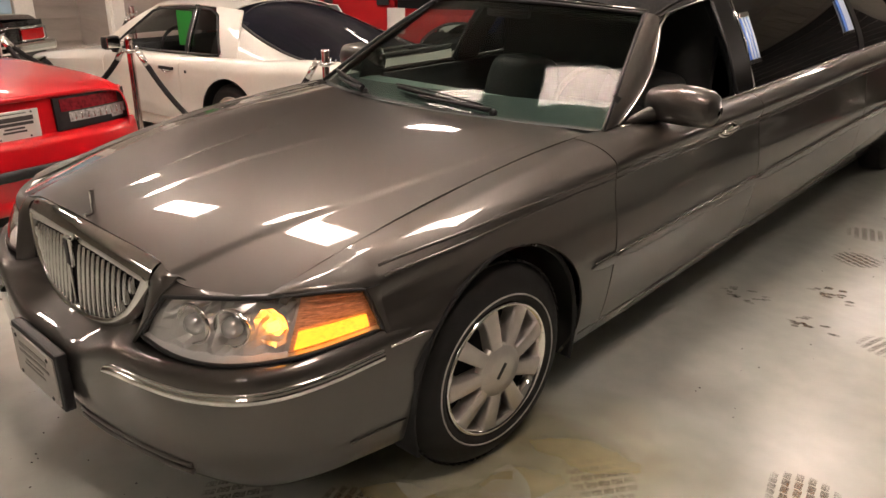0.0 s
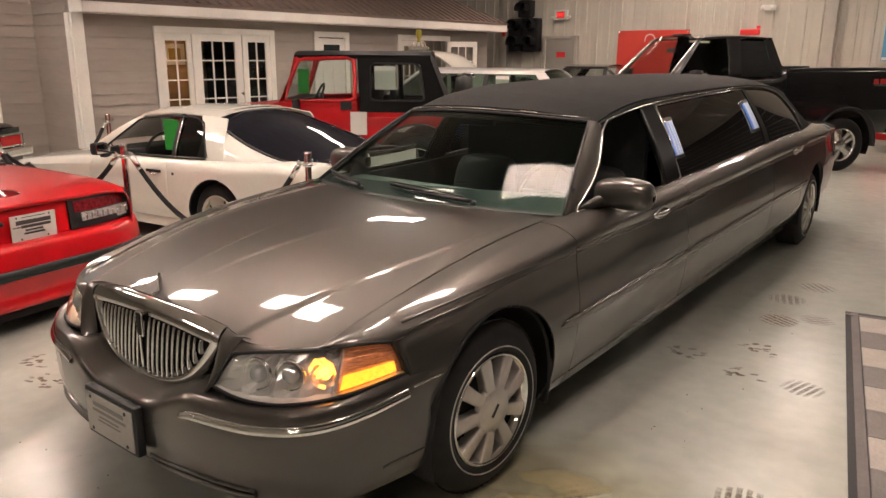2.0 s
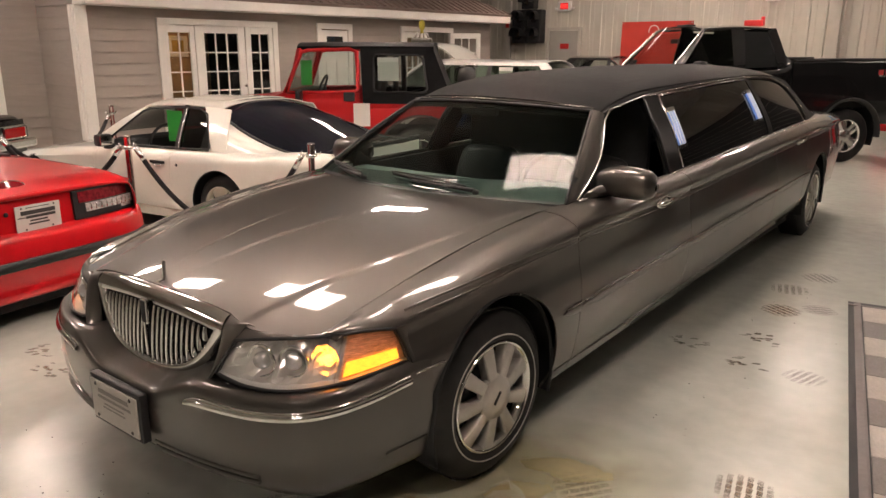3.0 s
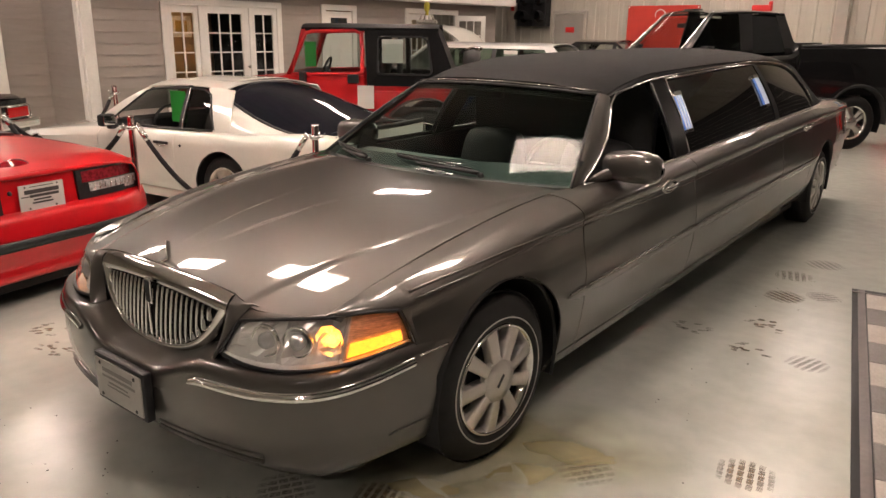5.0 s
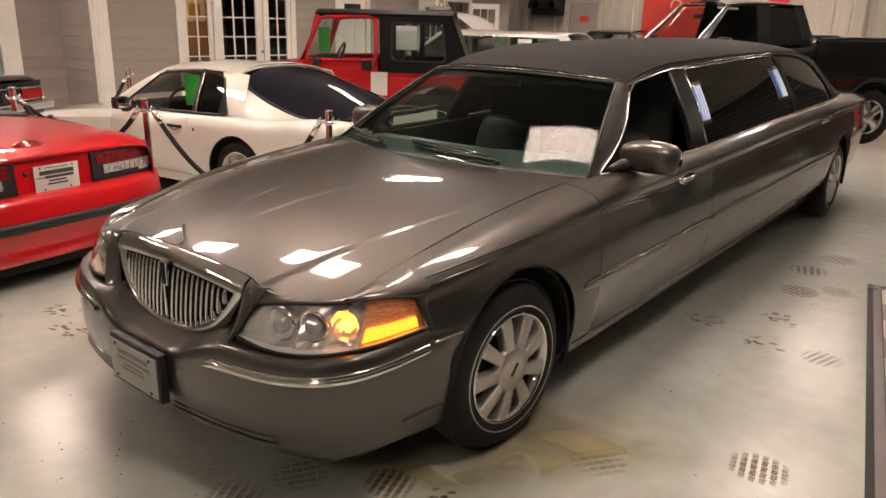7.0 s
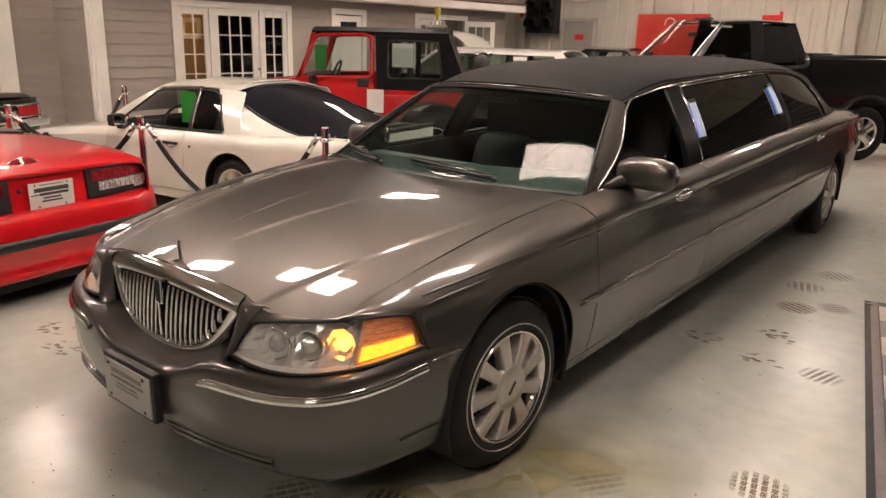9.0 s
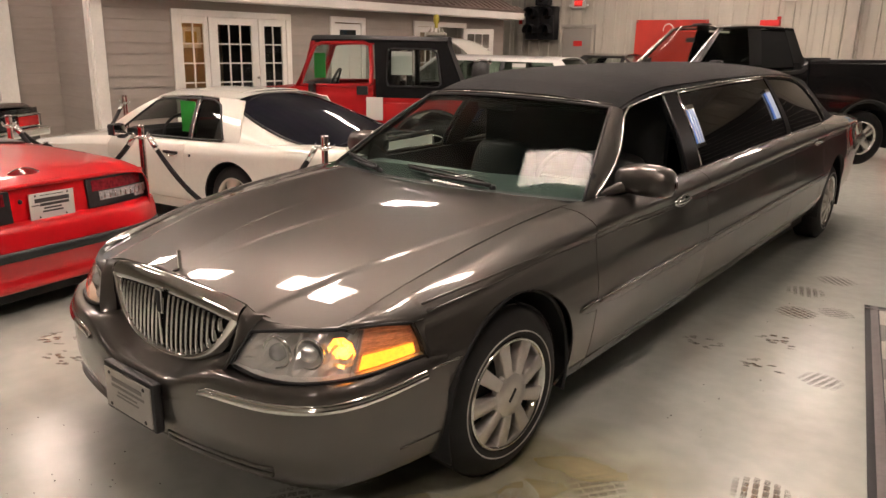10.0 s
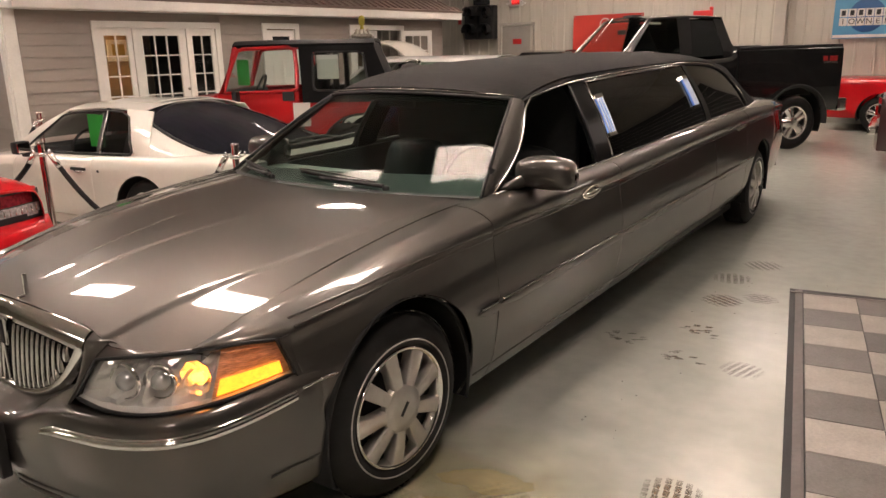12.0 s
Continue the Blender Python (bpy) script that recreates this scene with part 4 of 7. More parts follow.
# glasshouse
def on_glass(y, s, out=0.0):
    s = float(s) * (1 - float(np.interp(y, [2.3, 2.6, 3.1, 4.8], [0.075, 0.065, 0.042, 0.0])))
    k = max(float(s), 0.0) ** 1.3
    x = float(TOPX(y)) * (1 - k) + 0.62 * k + out
    z0, z1 = float(TOPZ(y)), float(ROOFH(y)) - 0.085
    return np.array((x, y, z0 + (z1 - z0) * s + rake(y)))


def screen(s, t, out=0.0):
    """The windscreen: s runs from the cowl to the roof, t from -1 to 1 across."""
    x = t * (0.818 + (0.610 - 0.818) * s)
    yb, yt = 1.52 + 0.26 * t * t, 2.20 + 0.19 * t * t
    zb, zt = 0.995 - 0.026 * t * t, 1.385 - 0.035 * t * t
    return np.array((x, yb + (yt - yb) * s - 0.8 * out, zb + (zt - zb) * s + 0.015 * math.sin(math.pi * s) + out))


M_DASH = material("grey_green_dash", (0.15, 0.17, 0.16), 0.6, bump=0.3, bump_scale=400, grain=0.15)
M_CABIN = material("charcoal_trim", (0.022, 0.023, 0.023), 0.65, bump=0.3, bump_scale=400, grain=0.15)
M_LEATHER = material("dark_grey_leather", (0.014, 0.0145, 0.014), 0.55, bump=0.25, bump_scale=180, grain=0.15)

pane = part("windscreen", Mesh().grid([[screen(s, t) for t in np.linspace(-0.985, 0.985, 29)] for s in np.linspace(0.02, 0.985, 15)], flip=True), M_SCREEN, limo, "green-tinted windscreen")
part("shade_band", Mesh().grid([[screen(s, t, -0.004) for t in np.linspace(-0.985, 0.985, 29)] for s in np.linspace(0.90, 0.985, 4)], flip=True), M_SMOKE, pane)
edge = [screen(s, -0.985, 0.003) for s in np.linspace(0, 0.985, 10)] + [screen(0.985, t, 0.003) for t in np.linspace(-0.985, 0.985, 20)] + [screen(s, 0.985, 0.003) for s in np.linspace(0.985, 0, 10)]
part("black_border", Mesh().grid([[screen(s * (0.75 + 0.25 * t), t, -0.003) for t in np.linspace(-0.985, 0.985, 29)] for s in np.linspace(0.005, 0.19, 6)], flip=True), M_BLACK, pane, "black printed border of the windscreen")
part("windscreen_seal", Mesh().tube([tuple(q) for q in edge], 0.008, 6), M_BLACK, pane)
part("windscreen_moulding", Mesh().tube([tuple(screen(1.01, t, 0.010)) for t in np.linspace(-1, 1, 24)], 0.0035, 6), M_TRIM, pane)
# cowl grille at the foot of the screen
part("cowl", Mesh().grid([[(t * 0.80, 1.47 + 0.30 * t * t + k * 0.07, 0.985 - 0.02 * t * t - 0.012 + 0.012 * k) for t in np.linspace(-1, 1, 25)] for k in (0, 0.5, 1.0)], flip=True), M_BLACK, limo, thick=0.01)


def pillar_a():
    a = [screen(s, 0.985, 0.004) for s in np.linspace(0, 1.0, 14)]
    b = [on_glass(1.87 + 0.56 * s, s, 0.004) for s in np.linspace(0.0, 0.97, 14)]
    return Mesh().grid([[p + (q - p) * k + np.array((0.009, -0.004, 0.004)) * math.sin(math.pi * k) for k in np.linspace(0, 1, 7)] for p, q in zip(a, b)], flip=True)


pair("windscreen_pillar", pillar_a, M_PAINT, limo, thick=0.02)


def roof_row(y, n=41):
    zc = float(ROOFH(y)) + rake(y)
    out = []
    for t in np.linspace(-1, 1, n):
        z = zc - 0.085 * (0.42 * t**2 + 0.58 * abs(t)**6)
        out.append((t * 0.622, y + 0.19 * t * t * max(0.0, 1 - (y - 2.2) / 0.8), z))
    return out


roof = part("vinyl_roof", Mesh().grid([roof_row(y) for y in np.linspace(2.2, 6.5, 60)], flip=True), M_VINYL, limo, "matt black grained vinyl roof", thick=0.025)


def rear_top(y):
    """The upper edge of the rear side window, as a share of the glass height."""
    return float(np.interp(y, [4.88, 5.2, 5.55, 5.74, 5.84, 5.90, 5.95], [0.95, 0.945, 0.925, 0.87, 0.76, 0.50, 0.04]))


def glass_patch(a0, a1, b0, b1, s0=0.015, s1=0.95, out=0.0, n=14):
    """A patch of the glass side between two leaning edges: a0, a1 the foot's ends, b0, b1 the head's ends."""
    return Mesh().grid([[on_glass(a0 + (b0 - a0) * s + ((a1 + (b1 - a1) * s) - (a0 + (b0 - a0) * s)) * u, s, out) for s in np.linspace(s0, s1, 9)] for u in np.linspace(0, 1, n)])


def rear_pane(out=0.0):
    return Mesh().grid([[on_glass(y, 0.015 + (max(rear_top(y), 0.02) - 0.015) * k, out) for k in np.linspace(0, 1, 9)] for y in list(np.linspace(4.90, 5.70, 14)) + list(np.linspace(5.74, 5.95, 12))])


def sail():
    return Mesh().grid([[on_glass(y, rear_top(y) + (1.03 - rear_top(y)) * k, 0.010) for k in np.linspace(0, 1, 9)] for y in list(np.linspace(4.86, 5.70, 14)) + list(np.linspace(5.74, 5.95, 12))])


def sail_back():
    return Mesh().grid([[on_glass(y, -0.02 + (1.03 + 0.02) * k, 0.010) for k in np.linspace(0, 1, 9)] for y in np.linspace(5.945, 6.52, 15)])


pair("long_side_window", lambda: glass_patch(3.02, 4.79, 3.10, 4.83), M_SMOKE, limo, "long smoked side window")
pair("rear_side_window", rear_pane, M_SMOKE, limo)
pair("vinyl_quarter", sail, M_VINYL, limo, thick=0.02)
pair("vinyl_corner", sail_back, M_VINYL, limo, thick=0.02)
M_GLOSSBLACK = material("gloss_black_pillar", (0.007, 0.007, 0.007), 0.3, spec=0.15)
pair("middle_pillar", lambda: glass_patch(2.83, 3.02, 2.90, 3.10, -0.02, 1.0, 0.006), M_GLOSSBLACK, limo, thick=0.03)
pair("rear_pillar", lambda: glass_patch(4.79, 4.90, 4.83, 4.90, -0.02, 1.0, 0.006), M_GLOSSBLACK, limo, thick=0.03)


def valance():
    """The vinyl that wraps down from the roof's edge to the chrome over the doors."""
    rows = []
    for y in np.linspace(2.42, 4.95, 32):
        yr = (y - 0.7125) / 0.7625 if y < 3.0 else y
        a = np.array(roof_row(yr, 3)[2]) + np.array((-0.004, 0, 0.002))
        b = on_glass(y, 0.985, 0.006)
        rows.append([a + (b - a) * k + np.array((0.008, 0, 0.0)) * math.sin(math.pi * k) for k in np.linspace(0, 1, 5)])
    return Mesh().grid(rows, flip=True)


pair("vinyl_valance", valance, M_VINYL, limo, thick=0.012)
pair("roof_seam", lambda: Mesh().tube([tuple(np.array(roof_row(y, 3)[2]) + np.array((0.002, 0, 0.004))) for y in np.linspace(2.2, 6.2, 40)], 0.006, 6), M_VINYL, limo)
# chrome round the windows
def rail(path, r=0.007):
    return lambda: Mesh().tube([tuple(q) for q in path], r, 6)


pair("belt_moulding", rail([on_glass(y, -0.012, 0.010) for y in np.linspace(1.88, 5.97, 50)], 0.008), M_TRIM, limo)
pair("drip_rail", rail([on_glass(1.87 + 0.56 * s, s, 0.010) for s in np.linspace(0.0, 0.90, 14)] + [on_glass(y, 0.985, 0.012) for y in np.linspace(2.47, 4.9, 30)] + [on_glass(y, rear_top(y) + 0.035, 0.014) for y in list(np.linspace(5.0, 5.7, 12)) + list(np.linspace(5.74, 5.95, 10))], 0.006), M_TRIM, limo)
pair("window_trim", rail([on_glass(3.03, 0.02, 0.010), on_glass(3.07, 0.5, 0.010), on_glass(3.11, 0.95, 0.010)] + [on_glass(y, 0.95, 0.010) for y in np.linspace(3.3, 4.78, 12)], 0.006), M_CHROME, limo)
pair("window_frame", rail([on_glass(2.83, 0.0, 0.008), on_glass(2.865, 0.5, 0.008), on_glass(2.90, 0.94, 0.008)], 0.010), M_BLACK, limo)
# pillar lamps: chrome mounts with three pale rods
M_OPERA = material("pale_lamp_rod", (0.80, 0.87, 1.0), 0.15, emit=0.08)
M_OPERABLUE = material("blue_lamp_back", (0.12, 0.28, 0.75), 0.3, emit=0.12)


def opera(y0, dy):
    def rods(k):
        return lambda: Mesh().tube([tuple(on_glass(y0 + dy * s + 0.036 * k, s, 0.019)) for s in np.linspace(0.30, 0.74, 9)], 0.0052, 8)
    mount = pair("pillar_lamp", lambda: glass_patch(y0 - 0.05, y0 + 0.05, y0 + dy - 0.05, y0 + dy + 0.05, 0.30, 0.75, 0.010, 5), M_OPERABLUE, limo, "blue and silver pillar lamp", thick=0.008)
    for s0, s1 in ((0.265, 0.31), (0.74, 0.79)):
        for sx in (0, 1):
            m = glass_patch(y0 + dy * s0 - 0.052, y0 + dy * s0 + 0.052, y0 + dy * s0 - 0.052, y0 + dy * s0 + 0.052, s0, s1, 0.024, 4)
            part("lamp_end", m.flipped() if sx else m, M_CHROME, mount[sx], thick=0.02)
    for k in (-1, 0, 1):
        for sx in (0, 1):
            m = rods(1.0 * k)()
            part("lamp_rod", m.flipped() if sx else m, M_OPERA, mount[sx])


opera(3.08, 0.10)
opera(4.64, 0.06)


# pressed double crease along the flank
drop = curve([0.55, 0.88, 1.3, 1.62, 2.2], [0.028, 0.042, 0.068, 0.088, 0.105])
for y0, y1 in ((0.60, 1.612), (1.628, 2.925), (2.941, 4.715), (4.731, 5.615), (5.631, 7.0)):
    for dz in (0.0, -0.022):
        pair("crease_line", lambda: Mesh().tube([(skin(y, float(TOPZ(y)) - drop(y) + dz + rake(y)) - 0.001, y, float(TOPZ(y)) - drop(y) + dz + rake(y)) for y in np.linspace(y0, y1, 16)], 0.0050, 6), M_PAINT, limo)


# side mouldings, handles, mirrors
def moulding(y0, y1):
    rows = []
    for y in np.linspace(y0, y1, max(4, int((y1 - y0) / 0.12))):
        z = 0.567 + rake(y)
        taper = min(1.0, (y - y0) / 0.10 + 0.15)
        rows.append([(skin(y, z + dz * taper) + d, y, z + dz * taper) for d, dz in ((-0.004, 0.028), (0.004, 0.027), (0.007, 0.020), (0.0075, 0.0), (0.006, -0.020), (0.003, -0.026), (-0.004, -0.028))])
    return rows


for y0, y1 in ((1.465, 1.615), (1.63, 2.925), (2.94, 4.715), (4.73, 5.615), (5.63, 5.78)):
    m = pair("side_moulding", lambda: Mesh().grid(moulding(y0, y1), flip=True), M_PAINT, limo)
    for sx in (0, 1):
        line = Mesh().tube([(skin(y, 0.590 + rake(y)) + 0.0085, y, 0.588 + rake(y)) for y in np.linspace(y0 + 0.01, y1 - 0.004, 14)], 0.0050, 6)
        part("chrome_insert", line.flipped() if sx else line, M_TRIM, m[sx])
    pair("sill_trim", lambda: Mesh().tube([(skin(y, 0.30 + rake(y)) + 0.001, y, 0.30 + rake(y)) for y in np.linspace(max(y0, 1.48), min(y1, 5.73), 10)], 0.004, 5), M_PAINT, limo)

for y, dz in ((2.55, 0.0), (5.42, 0.01)):
    z = 0.868 + rake(y) + dz
    x = skin(y, z)
    tilt = 3.5

    def plate_handle():
        m = Mesh().revolve([(-0.004, 0.062), (0.004, 0.060), (0.007, 0.052), (0.0, 0.040), (-0.006, 0.0)], 24, (0, 0, 0), "x")
        m.v = [(a, b * 1.45, c * 0.52) for a, b, c in m.v]
        return m.moved(pose(x + 0.004, y, z, tilt, 0, 0))

    def pull():
        return Mesh().tube([(x + 0.004, y - 0.075, z - 0.004), (x + 0.026, y - 0.05, z), (x + 0.030, y, z + 0.004), (x + 0.026, y + 0.05, z + 0.006), (x + 0.004, y + 0.078, z + 0.006)], 0.009, 8, squash=1.3)
    h = pair("door_handle", plate_handle, M_CHROME, limo, "oval chrome door handle")
    for sx in (0, 1):
        part("pull", pull().flipped() if sx else pull(), M_CHROME, h[sx])


def mirror_shell():
    rows = []
    for u, (x, zc, h, dy) in enumerate(((0.865, 1.075, 0.030, 0.035), (0.885, 1.075, 0.055, 0.06), (0.93, 1.077, 0.070, 0.085), (0.99, 1.078, 0.076, 0.095), (1.06, 1.077, 0.075, 0.092), (1.115, 1.074, 0.068, 0.080), (1.145, 1.070, 0.052, 0.058), (1.158, 1.066, 0.020, 0.025))):
        ring = []
        for k in range(20):
            a = 2 * math.pi * k / 20
            c, s = math.cos(a), math.sin(a)
            e = 0.72
            ring.append((x, 1.96 + dy * (abs(c) ** e) * (1 if c > 0 else -1) * (0.55 if c > 0 else 1.0), zc + h * (abs(s) ** e) * (1 if s > 0 else -1)))
        rows.append(ring)
    rows = [[(x - 0.05, y + 0.12, z - 0.024) for x, y, z in r] for r in rows]
    m = Mesh().grid(rows, close_v=True)
    k = len(m.v)
    m.f += [tuple(range(20))[::-1], tuple(range(k - 20, k))]
    m.flat += [False, False]
    return m


def mirror_neck():
    return Mesh().grid(np.array((-0.02, 0.10, -0.02)) + loft([[(0.83 + 0.012 * math.cos(a), 1.90 + 0.085 * math.cos(a), 0.995 + 0.03 * math.sin(a)) for a in np.linspace(0, 2 * math.pi, 13)],
                             [(0.86, 1.925 + 0.055 * math.cos(a), 1.02 + 0.034 * math.sin(a)) for a in np.linspace(0, 2 * math.pi, 13)],
                             [(0.92, 1.95 + 0.05 * math.cos(a), 1.05 + 0.04 * math.sin(a)) for a in np.linspace(0, 2 * math.pi, 13)]], 21, 10))


mir = pair("door_mirror", mirror_shell, M_PAINT, limo)
mir[1].matrix_basis = pose(0.10, 0.02, 0) @ mir[1].matrix_basis
for sx in (0, 1):
    n = mirror_neck()
    part("neck", n.flipped() if sx else n, M_PAINT, mir[sx])
    g = Mesh().box((0.96, 2.133, 1.054), (0.20, 0.004, 0.105), 0, 0.001)
    part("mirror_glass", g.flipped() if sx else g, M_CHROME, mir[sx])
    # dark triangle between the mirror and the pillar
    t = Mesh().grid([[on_glass(1.90 + 0.20 * k, s * (0.05 + 0.5 * k * 0 + 0.30 * (1 - k)), 0.002) for s in np.linspace(0, 1, 4)] for k in np.linspace(0, 1, 5)])
    part("mirror_sail", t.flipped() if sx else t, M_BLACK, mir[sx], thick=0.01)

# wipers
for x0, x1 in ((0.42, -0.05), (-0.24, -0.66)):
    def sweep(k, h, lift=0.0):
        x = x0 + (x1 - x0) * k
        return tuple(screen(0.012 + 0.055 * k + lift, x / 0.80, h))
    w = part("wiper", Mesh().tube([sweep(k, 0.030 - 0.012 * k) for k in np.linspace(0, 0.72, 8)], [0.010, 0.010, 0.009, 0.008, 0.007, 0.006, 0.006, 0.005], 6), M_BLACK, limo)
    part("pivot", Mesh().revolve([(0.0, 0.016), (0.014, 0.016), (0.020, 0.010), (0.022, 0.0)], 14, sweep(0, 0.010), "z"), M_BLACK, w)
    part("wiper_blade", Mesh().tube([sweep(k, 0.012, 0.030) for k in np.linspace(0.1, 1.05, 14)], 0.006, 6, squash=1.5), M_RUBBER, w)
    part("blade_frame", Mesh().tube([sweep(k, 0.026 + 0.010 * math.sin(math.pi * (k - 0.1) / 0.95), 0.030) for k in np.linspace(0.1, 1.05, 14)], 0.004, 6), M_BLACK, w)

# boot lid, rear window, rear lamps and bumper
part("boot_lid", Mesh().grid([[(t * float(TOPX(y)), y, float(TOPZ(y)) + rake(y) + 0.03 * (1 - t * t)) for t in np.linspace(-1, 1, 21)] for y in np.linspace(6.5, 7.5, 14)], flip=True), M_PAINT, limo, thick=0.02)
part("tail_panel", Mesh().grid([[(t * 0.84, 7.5 + 0.06 * (1 - t * t), z) for t in np.linspace(-1, 1, 17)] for z in np.linspace(0.35, 1.01, 6)], flip=True), M_PAINT, limo, thick=0.02)
part("rear_bumper", Mesh().grid([[(t * 0.80, 7.46 + 0.12 * (1 - t**4) + d, z) for t in np.linspace(-1, 1, 25)] for d, z in ((-0.05, 0.66), (0.02, 0.64), (0.03, 0.5), (0.02, 0.36), (-0.04, 0.30))], flip=True), M_PAINT, limo, thick=0.02)
M_TAIL = material("red_lamp_lens", (0.42, 0.01, 0.012), 0.12, coat=0.8, grain=0.2, grain_scale=90)
pair("tail_lamp", lambda: Mesh().grid([[(skin(y, z) + 0.006, y, z) for z in np.linspace(0.78, 1.02, 6)] for y in np.linspace(7.45, 7.495, 4)]), material("dark_red_lamp_lens", (0.10, 0.010, 0.012), 0.12, coat=0.8, grain=0.2, grain_scale=90), limo, thick=0.02)

# cabin: dash, wheel, seats, partition, door cards
part("dashboard", Mesh().grid(loft([[(t * 0.80, 1.62 + 0.16 * t * t, 0.955), (t * 0.80, 1.95, 0.985), (t * 0.80, 2.12, 0.965), (t * 0.80, 2.20, 0.90), (t * 0.80, 2.18, 0.70)] for t in np.linspace(-1, 1, 9)], 18)), M_DASH, limo, "grey padded dashboard")
sw = part("steering_wheel", Mesh().tube([(0.38 + 0.185 * math.cos(a), 2.36 + 0.06 * math.sin(a), 0.93 + 0.17 * math.sin(a)) for a in np.linspace(0, 2 * math.pi, 33)[:-1]], 0.014, 8, closed=True), M_CABIN, limo)
part("steering_hub", Mesh().box((0.38, 2.34, 0.92), (0.30, 0.05, 0.09), 0, 0.02), M_CABIN, sw)
for x in (0.38, -0.38):
    seat = part("front_seat", Mesh().box((x, 2.55, 0.52), (0.52, 0.55, 0.20), 0, 0.07), M_LEATHER, limo, "grey leather front seat")
    part("backrest", Mesh().grid(loft([[(x + 0.25 * math.cos(a) * k, 2.80 + 0.20 * (z - 0.55) + 0.085 * math.sin(a) * k, z) for a in np.linspace(0, 2 * math.pi, 17)] for z, k in ((0.55, 0.9), (0.75, 1.0), (0.91, 0.97), (1.02, 0.80), (1.05, 0.3))], 25, 16)), M_LEATHER, seat)
part("partition", Mesh().box((0, 3.06, 0.90), (1.30, 0.05, 1.00), 0, 0.01), M_CABIN, limo)
part("cabin_floor", Mesh().box((0, 3.9, 0.30), (1.70, 5.0, 0.06), 0, 0.01), M_CABIN, limo)
part("firewall", Mesh().box((0, 1.72, 0.62), (1.60, 0.04, 0.62), 0, 0.01), M_DARK, limo)
part("rear_bulkhead", Mesh().box((0, 6.35, 0.70), (1.60, 0.05, 0.75), 0, 0.01), M_DARK, limo)
pair("door_card", lambda: Mesh().grid([[(0.845 - 0.05 * (z < 0.8), y, z + rake(y)) for z in np.linspace(0.33, 0.95, 8)] for y in np.linspace(1.75, 6.3, 12)]), M_CABIN, limo, thick=0.02)
part("headlining", Mesh().grid([[(x, y, z - 0.04) for x, y, z in roof_row(y0, 15)] for y0 in np.linspace(2.3, 6.45, 20)], flip=True), M_CABIN, limo)
part("cabin_mirror", Mesh().box((0.0, 2.22, 1.335), (0.24, 0.03, 0.06), 0, 0.015), M_BLACK, limo)
part("underbody", Mesh().box((0, 3.75, 0.215), (1.66, 4.5, 0.07), 0, 0.01), M_DARK, limo)
part("front_underbody", Mesh().box((0, 0.85, 0.27), (1.15, 1.1, 0.10), 0, 0.01), M_DARK, limo)


# wheels
def limo_wheel():
    w = part("wheel", Mesh().revolve([(-0.03, 0.222), (0.002, 0.226), (0.004, 0.219), (-0.006, 0.212), (-0.016, 0.205), (-0.07, 0.195), (-0.14, 0.19)], 56), M_CHROME, limo, "nine-spoke bright alloy wheel")
    tyre = [(-0.215, 0.23), (-0.226, 0.28), (-0.216, 0.325), (-0.195, 0.343), (-0.17, 0.350), (-0.11, R), (-0.068, 0.349), (-0.047, 0.342), (-0.028, 0.326), (-0.007, 0.300), (0.004, 0.272), (0.006, 0.248), (-0.003, 0.230), (-0.02, 0.222)]
    t = part("tyre", Mesh().revolve(tyre, 72), M_RUBBER, w)
    part("white_stripe", Mesh().revolve([(0.0050, 0.2570), (0.0074, 0.2560), (0.0078, 0.2520), (0.0058, 0.2510)], 72), M_WHITEWALL, t)
    tread = Mesh()
    for k in range(72):
        for x, dx, sk in ((-0.185, 0.030, 0.25), (-0.142, 0.026, 0.5), (-0.098, 0.026, -0.5), (-0.057, 0.028, -0.25)):
            a = 2 * math.pi * (k + 0.5 * (x < -0.1)) / 72
            m = Mesh().box((0, 0, 0), (dx, 0.019, 0.006), 0, 0)
            m.moved(Matrix.Rotation(a, 4, "X") @ pose(x, 0, 0.3472, 0, 0, math.degrees(sk)))
            tread.add(m.v, m.f, True)
    part("tread", tread, M_RUBBER, t, kind="stuff")
    part("wheel_well", Mesh().revolve([(-0.06, 0.21), (-0.062, 0.0)], 40), M_DARK, w)
    # near-black disc: the shade between the spokes is put into its colour
    part("brake_disc", Mesh().revolve([(-0.05, 0.15), (-0.045, 0.15), (-0.045, 0.07)], 40), M_DARK, w)
    part("hub_cap", Mesh().revolve([(-0.02, 0.094), (0.002, 0.093), (0.006, 0.088), (0.004, 0.0865), (0.007, 0.085), (0.011, 0.045), (0.012, 0.0)], 36), M_SPOKE, w)
    part("hub_emblem", Mesh().box((0.0125, 0, 0), (0.002, 0.014, 0.058), 0, 0.0008).moved(Matrix.Rotation(radians(-38), 4, "X")), M_BLACK, w)
    for k in range(9):
        sp = Mesh()
        rows = []
        for r, hw, xo in ((0.070, 0.0230, 0.006), (0.10, 0.0245, 0.006), (0.14, 0.0265, 0.004), (0.18, 0.0290, 0.0), (0.205, 0.0315, -0.003), (0.222, 0.0360, -0.006)):
            rows.append([(xo - 0.055, -hw * 0.75, r), (xo - 0.012, -hw * 1.0, r), (xo - 0.002, -hw * 0.95, r), (xo, -hw * 0.86, r), (xo + 0.001, 0, r), (xo, hw * 0.86, r), (xo - 0.002, hw * 0.95, r), (xo - 0.012, hw * 1.0, r), (xo - 0.055, hw * 0.75, r)])
        sp.grid(rows)
        part("spoke", sp.moved(Matrix.Rotation(2 * math.pi * (k + 0.3) / 9, 4, "X")), M_SPOKE, w)
    return w


